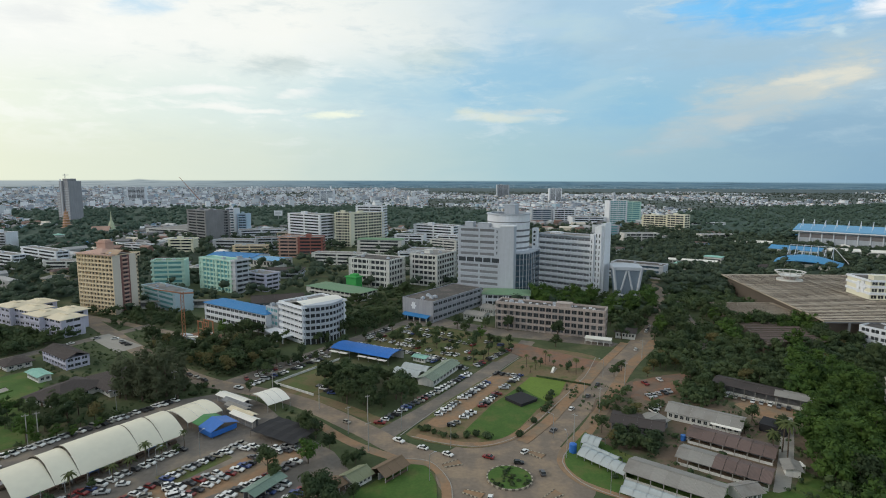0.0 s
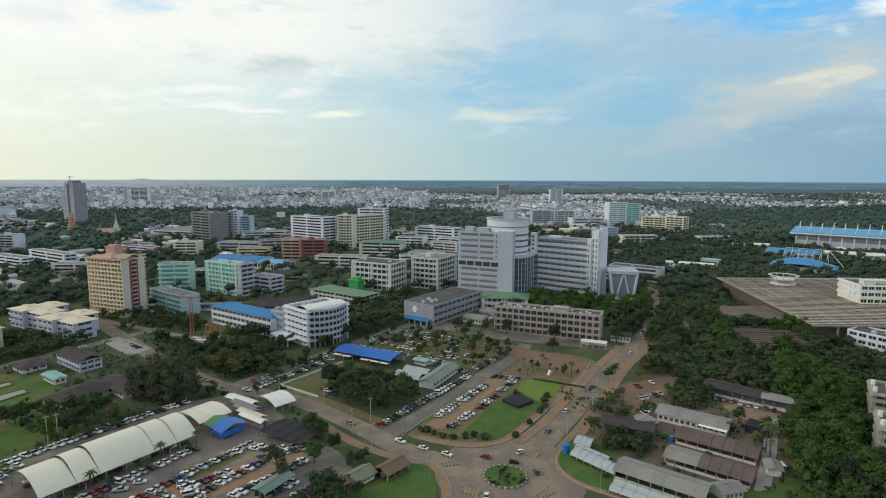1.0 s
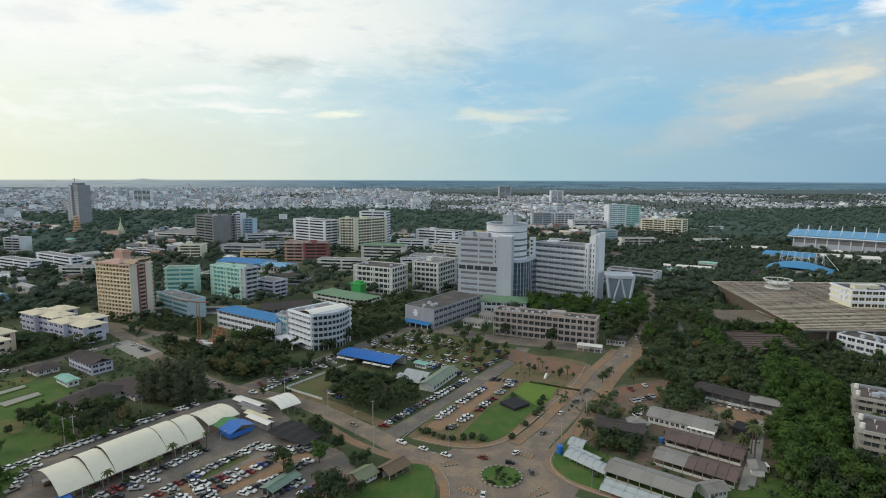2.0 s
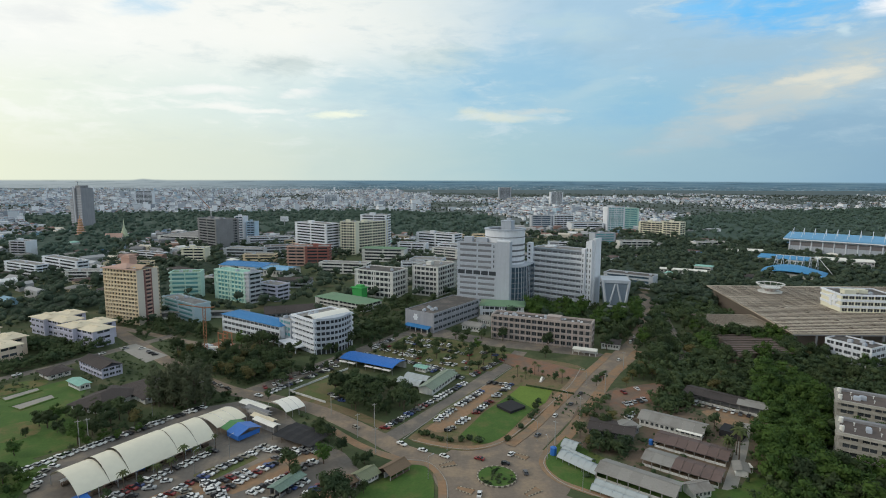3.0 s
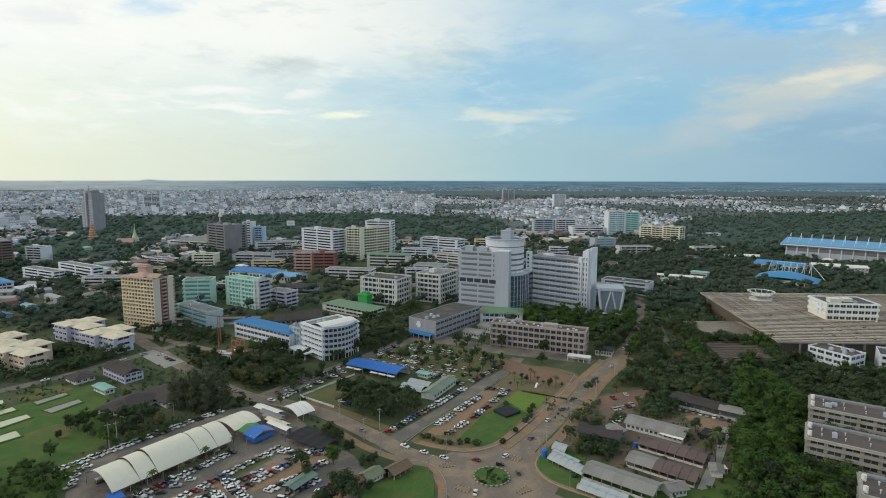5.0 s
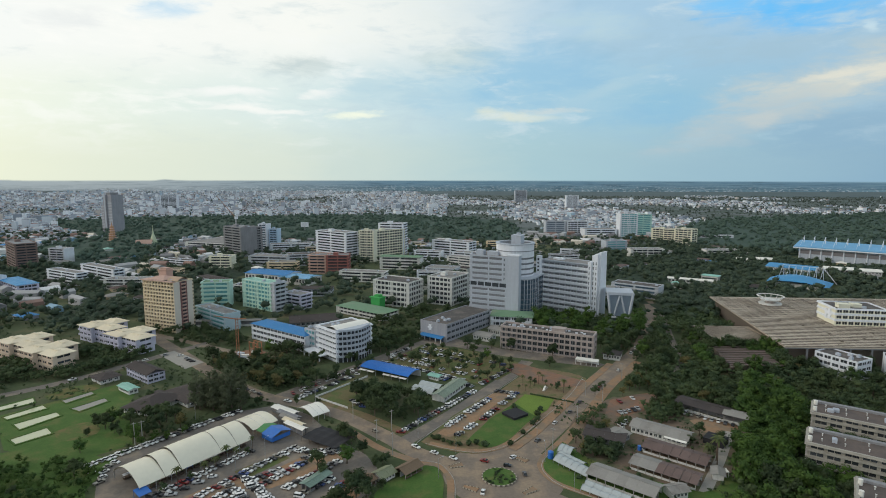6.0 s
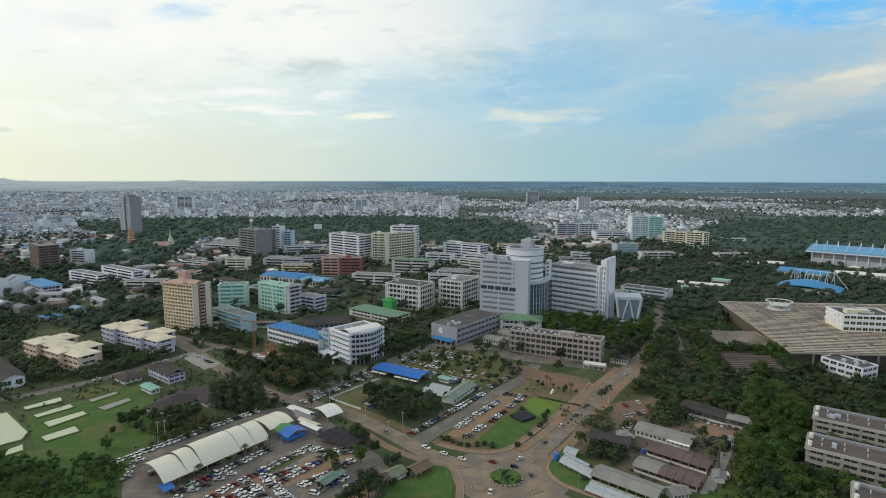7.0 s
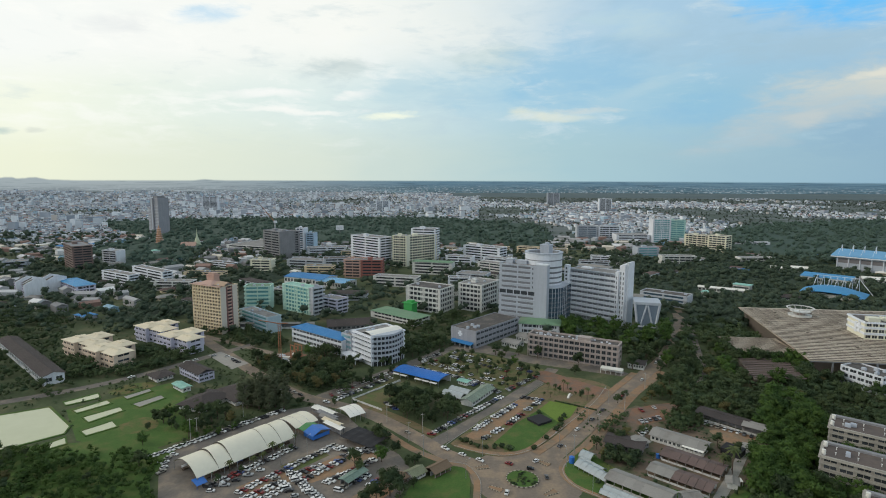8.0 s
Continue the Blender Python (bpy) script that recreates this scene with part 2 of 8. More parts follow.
ROOFD = mat("dark_roof_felt", (0.085, 0.078, 0.075), 0.95, var=0.35, big=0.1, fine=0.8, other=(0.14, 0.12, 0.11), spots=0.55)
ROOFG = mat("grey_flat_roof", (0.26, 0.25, 0.24), 0.95, var=0.3, big=0.12, fine=0.7, other=(0.17, 0.16, 0.155), spots=0.55)
GREENR = corrugated("green_sheet_roof", (0.15, 0.26, 0.16), 0.8, rust=(0.20, 0.23, 0.16))
TEALR = corrugated("teal_sheet_roof", (0.25, 0.50, 0.42))
BLUER = corrugated("blue_sheet_roof", (0.03, 0.20, 0.47), 0.65)
BRIGHTB = corrugated("bright_blue_sheet_roof", (0.012, 0.14, 0.50), 0.6)
BLUEST = corrugated("stadium_blue_roof", (0.13, 0.36, 0.60), 0.45)
ASB = corrugated("grey_fibre_cement_roof", (0.28, 0.268, 0.25), 0.9, rust=(0.19, 0.17, 0.155))
RUSTY = corrugated("brown_tile_roof", (0.150, 0.105, 0.095), 0.9, rust=(0.085, 0.066, 0.062))
TAN = corrugated("tan_sheet_roof", (0.50, 0.43, 0.345), 0.85, rnd=0.35, rust=(0.34, 0.285, 0.225))
# dark brown: painted shade of roof lips and hall walls, also skylights
TAND = mat("shade_and_skylight_brown", (0.13, 0.105, 0.085), 0.8)
BEIGER = corrugated("beige_sheet_roof", (0.72, 0.63, 0.47), 0.8)
BROWNR = corrugated("dark_brown_tile_roof", (0.062, 0.05, 0.048), 0.9, rust=(0.045, 0.037, 0.036))
PVC = mat("white_tent_membrane", (0.74, 0.70, 0.57), 0.55, var=0.1, big=0.05, fine=0.4)
PVC2 = mat("white_canvas", (0.78, 0.76, 0.70), 0.6, var=0.1)
BLUETARP = mat("blue_tarpaulin", (0.03, 0.15, 0.50), 0.5, var=0.2, fine=0.6)
GREENTARP = mat("green_tarpaulin", (0.06, 0.22, 0.07), 0.6, var=0.25, fine=0.6)
NETTING = mat("black_shade_net", (0.022, 0.022, 0.026), 0.9, var=0.3)
PLAST = mat("greenhouse_film", (0.40, 0.44, 0.45), 0.35, var=0.2, fine=0.5)
THATCH = mat("weathered_thatch", (0.17, 0.12, 0.08), 0.95, var=0.35, fine=2.0)
STEEL = mat("galvanised_steel", (0.42, 0.43, 0.44), 0.45, 0.6)
POLE = mat("concrete_pole", (0.36, 0.35, 0.33), 0.9)
TIMBER = mat("dark_timber", (0.10, 0.07, 0.05), 0.85)
ORANGE = mat("orange_crane_paint", (0.34, 0.15, 0.075), 0.7)
GOLD = mat("ochre_stone", (0.48, 0.28, 0.14), 0.8)
MINT = mat("pale_green_stone", (0.50, 0.56, 0.40), 0.8)
GLASS = mat("dark_window_glass", (0.045, 0.052, 0.06), 0.12, 0.0, 0.35, 0.3, 1.0, rnd=0.7)
GLASSB = mat("blue_window_glass", (0.06, 0.10, 0.14), 0.10, 0.0, 0.3, 0.3, 1.0, rnd=0.6)
GLASST = mat("teal_window_glass", (0.14, 0.36, 0.38), 0.15, 0.0, 0.3, 0.3, 1.0, rnd=0.4)
ASPH = mat("dusty_asphalt", (0.205, 0.165, 0.132), 0.95, var=0.36, big=0.09, fine=0.7, other=(0.27, 0.205, 0.145), spots=0.52)
LOT = mat("grey_asphalt", (0.158, 0.140, 0.124), 0.95, var=0.42, big=0.08, fine=0.6, other=(0.225, 0.185, 0.145), spots=0.55)
DIRT = mat("orange_laterite", (0.31, 0.19, 0.110), 0.98, var=0.35, big=0.12, fine=0.6, other=(0.215, 0.160, 0.11), spots=0.5)
REDD = mat("red_laterite", (0.25, 0.135, 0.085), 0.98, var=0.35, big=0.12, fine=0.6, other=(0.17, 0.12, 0.09), spots=0.5)
DRYG = mat("dry_grass", (0.145, 0.125, 0.055), 0.98, var=0.45, big=0.12, fine=0.9, other=(0.085, 0.11, 0.032), spots=0.5)
VERGE = mat("trampled_verge", (0.185, 0.135, 0.075), 0.98, var=0.4, big=0.14, fine=0.9, other=(0.095, 0.105, 0.036), spots=0.54)
HAY = mat("scorched_grass", (0.165, 0.135, 0.050), 0.98, var=0.4, big=0.12, fine=0.9, other=(0.075, 0.118, 0.026), spots=0.47)
LAWN = mat("mown_grass", (0.060, 0.125, 0.020), 0.98, var=0.5, big=0.10, fine=1.1, other=(0.095, 0.115, 0.030), spots=0.56)
LAWNB = mat("bright_grass", (0.13, 0.20, 0.03), 0.98, var=0.3, big=0.1, fine=0.9)
PAVE = mat("pale_concrete_paving", (0.33, 0.31, 0.28), 0.95, var=0.25, big=0.1, fine=0.6)
KERBW = mat("white_kerb", (0.38, 0.345, 0.27), 0.9)
KERBK = mat("black_kerb", (0.13, 0.11, 0.09), 0.9)
POND = mat("murky_pond_water", (0.46, 0.48, 0.30), 0.12, var=0.12, big=0.02, fine=0.1)
TYRE = mat("tyre_rubber", (0.02, 0.02, 0.02), 0.9)
CARGL = mat("car_glass", (0.015, 0.018, 0.02), 0.08)
CARP = palette("car_paint", [(0, (0.72, 0.72, 0.71)), (0.44, (0.40, 0.41, 0.42)), (0.60, (0.03, 0.03, 0.035)), (0.76, (0.10, 0.10, 0.11)), (0.86, (0.30, 0.28, 0.24)), (0.92, (0.20, 0.025, 0.025)), (0.96, (0.05, 0.08, 0.22))], 0.3)
BARK = mat("bark", (0.10, 0.075, 0.055), 0.95)


def foliage(name, a, b, rnd=0.5):
    m = mat(name, a, 0.75, 0.0, 0.35, 0.11, 0.9, 0.0, rnd, b, 0.5)
    t = m.node_tree
    p = t.nodes["Principled BSDF"]
    p.inputs["Specular IOR Level"].default_value = 0.2
    # light comes through the leaves
    tr, mx = t.nodes.new("ShaderNodeBsdfTranslucent"), t.nodes.new("ShaderNodeMixShader")
    t.links.new(p.inputs["Base Color"].links[0].from_socket, tr.inputs["Color"])
    mx.inputs[0].default_value = 0.3
    t.links.new(p.outputs[0], mx.inputs[1])
    t.links.new(tr.outputs[0], mx.inputs[2])
    t.links.new(mx.outputs[0], t.nodes["Material Output"].inputs["Surface"])
    return m


LEAF = foliage("broad_leaves", (0.082, 0.114, 0.050), (0.050, 0.079, 0.039))
LEAF2 = foliage("fresh_leaves", (0.086, 0.150, 0.034), (0.052, 0.100, 0.029), 0.4)
LEAF3 = foliage("dark_needles", (0.125, 0.142, 0.085), (0.095, 0.115, 0.066), 0.3)
LEAF4 = foliage("dry_leaves", (0.16, 0.14, 0.06), (0.115, 0.115, 0.046), 0.4)
PALM = foliage("palm_fronds", (0.10, 0.13, 0.048), (0.115, 0.13, 0.05))
# flat grey that holds the shade of balcony recesses, used for panes
RECESS = mat("shaded_balcony_recess", (0.17, 0.18, 0.20), 0.6, 0.0, 0.3, 0.3, 1.0, rnd=0.5)
SKYBLUE = corrugated("sky_blue_sheet_roof", (0.045, 0.26, 0.52), 0.5)
# leaf greens paled and blued: distance haze is put into their colour
FORESTL = foliage("hazed_forest_leaves", (0.094, 0.140, 0.108), (0.074, 0.116, 0.092))
WOODS = foliage("hazed_woodland_leaves", (0.096, 0.130, 0.084), (0.056, 0.086, 0.060))

# ---- building blocks ----
rng = random.Random(11)
BLOCKED = []  # footprints that trees keep clear of: (x, y, angle, x0, y0, x1, y1)
OPEN = []  # ground polygons that trees keep clear of


class Geo:
    """Collects faces and turns them into one mesh."""

    def __init__(self):
        self.v, self.f, self.k = [], [], []

    def add(self, verts, faces, k=0):
        n = len(self.v)
        self.v += verts
        self.f += [tuple(n + i for i in f) for f in faces]
        self.k += [k] * len(faces)
        return self

    def box(self, x0, y0, z0, x1, y1, z1, k=0):
        v = [(x, y, z) for z in (z0, z1) for x, y in ((x0, y0), (x1, y0), (x1, y1), (x0, y1))]
        return self.add(v, [(3, 2, 1, 0), (4, 5, 6, 7), (0, 1, 5, 4), (1, 2, 6, 5), (2, 3, 7, 6), (3, 0, 4, 7)], k)

    def prism(self, poly, z0, z1, k=0):
        n = len(poly)
        v = [(*p, z0) for p in poly] + [(*p, z1) for p in poly]
        f = [tuple(range(n - 1, -1, -1)), tuple(range(n, 2 * n))] + [(i, (i + 1) % n, n + (i + 1) % n, n + i) for i in range(n)]
        return self.add(v, f, k)

    def side(self, prof, y0, y1, k=0):
        """A profile in x and z, drawn out along y."""
        n = len(prof)
        v = [(x, y0, z) for x, z in prof] + [(x, y1, z) for x, z in prof]
        f = [tuple(range(n)), tuple(range(2 * n - 1, n - 1, -1))] + [((i + 1) % n, i, n + i, n + (i + 1) % n) for i in range(n)]
        return self.add(v, f, k)

    def tube(self, p, q, r0, r1, n=8, k=0):
        p, q = Vector(p), Vector(q)
        m = (q - p).to_track_quat("Z", "Y").to_matrix()
        v = []
        for c, r in ((p, r0), (q, r1)):
            v += [tuple(c + m @ Vector((r * math.cos(6.2832 * i / n), r * math.sin(6.2832 * i / n), 0))) for i in range(n)]
        return self.add(v, [tuple(range(n - 1, -1, -1)), tuple(range(n, 2 * n))] + [(i, (i + 1) % n, n + (i + 1) % n, n + i) for i in range(n)], k)

    def ring(self, L, D, z0, z1, w, out=0.0):
        """A rectangular collar of width w round a box L by D."""
        a, b = -out, w
        self.box(a, a, z0, L - a, b, z1)
        self.box(a, D - b, z0, L - a, D - a, z1)
        self.box(a, b, z0, b, D - b, z1)
        return self.box(L - b, b, z0, L - a, D - b, z1)

    def mesh(self, name, *mats):
        me = bpy.data.meshes.new(name)
        me.from_pydata(self.v, [], self.f)
        for m in mats:
            me.materials.append(m)
        if len(mats) > 1:
            me.polygons.foreach_set("material_index", self.k)
        me.update()
        return me


def part(name, geo, material, parent, label="", at=None):
    """One mesh object under a thing or a part; geo may be a mesh that several share."""
    me = geo
    if isinstance(geo, Geo):
        me = geo.mesh(name, *(material if isinstance(material, tuple) else (material,)))
    ob = new(name, me)
    ob.parent = parent
    if at is not None:
        ob.matrix_basis = at
    if label:
        ob["label"] = label
    return ob


def thing(name, label, category, x, y, ang=0.0, z=0.0, group="", kind=""):
    e = new(name)
    e.empty_display_size = 0.5
    e.matrix_basis = pose(x, y, z, 0, 0, ang)
    return tagged(e, label, category, group, kind)


def single(name, geo, material, label, category, x=0, y=0, ang=0, z=0, group="", kind=""):
    ob = new(name, geo.mesh(name, *(material if isinstance(material, tuple) else (material,))))
    ob.matrix_basis = pose(x, y, z, 0, 0, ang)
    return tagged(ob, label, category, group, kind)


def block(x, y, ang, x0, y0, x1, y1):
    BLOCKED.append((x, y, radians(ang), x0, y0, x1, y1))


_shared = {}


def pane_mesh(glass, bar):
    """A window one metre square: glass set in a thin surround with one mullion."""
    key = ("pane", glass.name, bar.name)
    if key not in _shared:
        g = Geo()
        xs, zs = (0, 0.05, 0.48, 0.52, 0.95, 1), (0, 0.06, 0.94, 1)
        v = [(x, -0.12, z) for z in zs for x in xs]
        f, k = [], []
        for r in range(3):
            for c in range(5):
                q = (r * 6 + c, r * 6 + c + 1, r * 6 + c + 7, r * 6 + c + 6)
                if r == 1 and c in (1, 3):
                    n = len(v)
                    v += [(v[i][0], -0.03, v[i][2]) for i in q]
                    f.append((n, n + 1, n + 2, n + 3))
                    k.append(0)
                    f += [(q[m], q[(m + 1) % 4], n + (m + 1) % 4, n + m) for m in range(4)]
                    k += [1] * 4
                else:
                    f.append(q)
                    k.append(1)
        n = len(v)
        v += [(0, 0, 0), (1, 0, 0), (1, 0, 1), (0, 0, 1)]
        f += [(n, n + 1, 5, 4, 3, 2, 1, 0), (n + 1, n + 2, 23, 17, 11, 5), (n + 2, n + 3, 18, 19, 20, 21, 22, 23), (n + 3, n, 0, 6, 12, 18)]
        k += [1] * 4
        g.v, g.f, g.k = v, f, k
        _shared[key] = g.mesh("window", glass, bar)
    return _shared[key]


def windows(parent, L, D, n, fh, faces, bays, glass, bar, inset, sill=0.38, head=0.94, gap=0.14, z0=0.0):
    """One window a bay and storey on the faces named: F front, R right, L left, B back."""
    me = pane_mesh(glass, bar)
    for s in faces:
        run = L if s in "FB" else D
        nb = bays[0] if s in "FB" else bays[1]
        step = (run - 2 * inset - 0.6) / nb
        for i in range(n):
            for j in range(nb):
                a, w = inset + 0.3 + j * step + gap * step / 2, step * (1 - gap)
                h = fh * (head - sill)
                z = z0 + i * fh + fh * sill
                m = {"F": pose(a, inset, z), "B": pose(L - a, D - inset, z, 0, 0, 180), "R": pose(L - inset, a, z, 0, 0, 90), "L": pose(inset, D - a, z, 0, 0, -90)}[s]
                ob = part("window", me, None, parent, "", m)
                ob.scale = (w, 1, h)


def hip_roof(L, D, z, rise, over=0.8, ridge=True):
    """A hipped roof over L by D with eaves."""
    a = -over
    r = min(L, D) / 2 + over if ridge else min(L, D) / 2.2
    if L >= D:
        p, q = (a + r, D / 2, z + rise), (L - a - r, D / 2, z + rise)
        f = [(0, 1, 5, 4), (1, 2, 5), (2, 3, 4, 5), (3, 0, 4)]
    else:
        p, q = (L / 2, a + r, z + rise), (L / 2, D - a - r, z + rise)
        f = [(0, 1, 4), (1, 2, 5, 4), (2, 3, 5), (3, 0, 4, 5)]
    v = [(a, a, z), (L - a, a, z), (L - a, D - a, z), (a, D - a, z), p, q]
    g = Geo().add(v, f)
    w = [(x, y, zz - 0.18) for x, y, zz in v[:4]]
    return g.add(v[:4] + w, [(0, 4, 5, 1), (1, 5, 6, 2), (2, 6, 7, 3), (3, 7, 4, 0), (4, 7, 6, 5)])


def gable_panels(parent, L, D, z, rise, roofm, over=0.6, bays=4, name="roof_panel"):
    """Two slopes with the ridge along x, each in sheets of one bay."""
    w = (L + 2 * over) / bays
    for s in (0, 1):
        g = Geo()
        y0, y1, zz0, zz1 = (-over, D / 2, z, z + rise) if s == 0 else (D / 2, D + over, z + rise, z)
        v = [(0.02, y0, zz0), (w - 0.02, y0, zz0), (w - 0.02, y1, zz1), (0.02, y1, zz1)]
        v += [(a, b, c - 0.1) for a, b, c in v]
        g.add(v, [(0, 1, 2, 3), (7, 6, 5, 4), (0, 4, 5, 1), (1, 5, 6, 2), (2, 6, 7, 3), (3, 7, 4, 0)])
        me = g.mesh(name, roofm)
        for i in range(bays):
            part(name, me, None, parent, "", pose(-over + i * w, 0, 0.004 * (i % 2)))
    part("ridge_cap", Geo().box(-over, D / 2 - 0.25, z + rise, L + over, D / 2 + 0.25, z + rise + 0.08), roofm, parent)


def building(name, label, x, y, ang, L, D, n, fh, wall, roofm=None, style="grid", faces="FR", bays=(8, 3), glass=None, band=None, bar=None, roof="flat",
             rise=3.0, sill=0.40, head=0.94, heads=(), z0=0.0, category="building", pier=0.5, deep=0.35, parapet=0.9, group="", ground_floor=True):
    """A storeyed block. Front-left corner at x, y; front along local x."""
    e = thing(name, label, category, x, y, ang, z0, group)
    block(x, y, ang, -1, -1, L + 1, D + 1)
    band, glass, bar, roofm = band or wall, glass or GLASS, bar or wall, roofm or ROOFG
    H = n * fh
    d = deep
    far_off = y > 400 or abs(x) > 300
    body = part("wall", Geo().box(d, d, 0, L - d, D - d, H), wall, e)
    out = 0.0 if style != "balcony" else 0.5
    rb = Geo().ring(L, D, 0, fh * (sill - 0.03), d - 0.02, out).mesh("spandrel", band)
    for i in range(1 if ground_floor else 0, n):
        part("spandrel", rb, None, e, "", pose(0, 0, i * fh))
    part("parapet", Geo().ring(L, D, H - fh * 0.08, H + parapet, d, out), band, e)
    if style == "balcony":
        part("balcony_slab", Geo().ring(L, D, H - 0.3, H - 0.1, d, 1.0), band, e)
    pm = Geo().box(-pier / 2, 0, 0, pier / 2, d, H).mesh("pier", wall)
    for s in "FRLB" if style == "grid" or not far_off else "":
        run = L if s in "FB" else D
        nb = (bays[0] if s in "FB" else bays[1]) if (style == "grid" and s in faces) else 1
        for j in range(nb + 1):
            a = pier / 2 + j * (run - pier) / nb
            if j in (0, nb) and s in "RL":
                continue
            m = {"F": pose(a, 0.02, 0), "B": pose(a, D - 0.02, 0, 0, 0, 180), "R": pose(L - 0.02, a, 0, 0, 0, 90), "L": pose(0.02, a, 0, 0, 0, -90)}[s]
            part("pier", pm, None, e, "", m)
    for s in "FRL":
        if s not in faces:
            q = {"F": (0.6, 0.06, 0, L - 0.6, d, H), "R": (L - d, 0.6, 0, L - 0.06, D - 0.6, H), "L": (0.06, 0.6, 0, d, D - 0.6, H)}[s]
            part("end_wall", Geo().box(*q), wall, e)
    windows(body, L, D, n, fh, faces, (1, 1) if far_off else bays, glass, bar, d, sill, head, 0.02 if far_off else 0.14)
    if roof == "flat":
        part("roof", Geo().box(d, d, H, L - d, D - d, H + 0.12), roofm, e)
    elif roof == "hip":
        part("roof", hip_roof(L, D, H + parapet, rise), roofm, e)
    elif roof == "gable":
        gable_panels(e, L, D, H + parapet, rise, roofm)
    if roof == "flat" and n >= 2 and y < 900:
        um = Geo().box(0, 0, 0, 2.6, 1.8, 1.5).box(0.3, 0.3, 1.5, 2.3, 1.5, 1.8).mesh("roof_unit", PALEG)
        for i in range(2 if far_off else 4):
            part("roof_unit", um, None, e, "", pose(2 + rng.random() * max(1, L - 7), 2 + rng.random() * max(0.5, D - 6), H + 0.1, 0, 0, rng.choice((0, 90))))
    for hx, hy, hl, hd, hh in heads:
        g = Geo().box(hx, hy, H + 0.1, hx + hl, hy + hd, H + hh)
        g.box(hx - 0.3, hy - 0.3, H + hh, hx + hl + 0.3, hy + hd + 0.3, H + hh + 0.25)
        part("stair_head", g, wall, e)
    return e


def barrel(g, L, D, z, rise, seg=14, x0=0.0, bays=1, pinch=0.0, thick=0.12):
    """A vaulted skin over L by D, in bays that sag a little between the arches."""
    n = max(1, bays) * 4
    rows = []
    for i in range(n + 1):
        s = i / n
        dip = pinch * math.sin(math.pi * (s * bays % 1.0)) if bays > 1 else 0
        rows.append([(x0 + L * s, D * j / seg, z + (rise + dip) * math.sin(math.pi * j / seg) ** 0.85) for j in range(seg + 1)])
    v = [p for r in rows for p in r]
    w = seg + 1
    f = [(i * w + j, (i + 1) * w + j, (i + 1) * w + j + 1, i * w + j + 1) for i in range(n) for j in range(seg)]
    g.add(v, f)
    g.add([(a, b, c - thick) for a, b, c in v], [tuple(reversed(q)) for q in f])
    return g


def vault(name, label, x, y, ang, L, D, z, rise, skin, category, bays=4, posts=4, pinch=0.3, legs=STEEL, seams=True):
    e = thing(name, label, category, x, y, ang)
    block(x, y, ang, -1, -1, L + 1, D + 1)
    me = barrel(Geo(), L / bays, D, z, rise, 14, 0.0, 1).mesh("roof_panel", skin)
    for p in me.polygons:
        p.use_smooth = True
    for i in range(bays):
        part("roof_panel", me, None, e, "", pose(i * L / bays, 0, 0))
    arch = Geo()
    for j in range(14):
        a, b = [(0, D * q / 14, z + (rise + 0.12) * math.sin(math.pi * q / 14) ** 0.85) for q in (j, j + 1)]
        arch.tube(a, b, 0.07, 0.07, 5)
    am = arch.mesh("arch", legs)
    for i in range(bays + 1):
        part("arch", am, None, e, "", pose(i * L / bays, 0, 0))
    pm = Geo().tube((0, 0, 0), (0, 0, z), 0.14, 0.14, 6).mesh("post", legs)
    for i in range(posts + 1):
        for yy in (0.1, D - 0.1):
            part("post", pm, None, e, "", pose(i * L / posts, yy, 0))
    return e


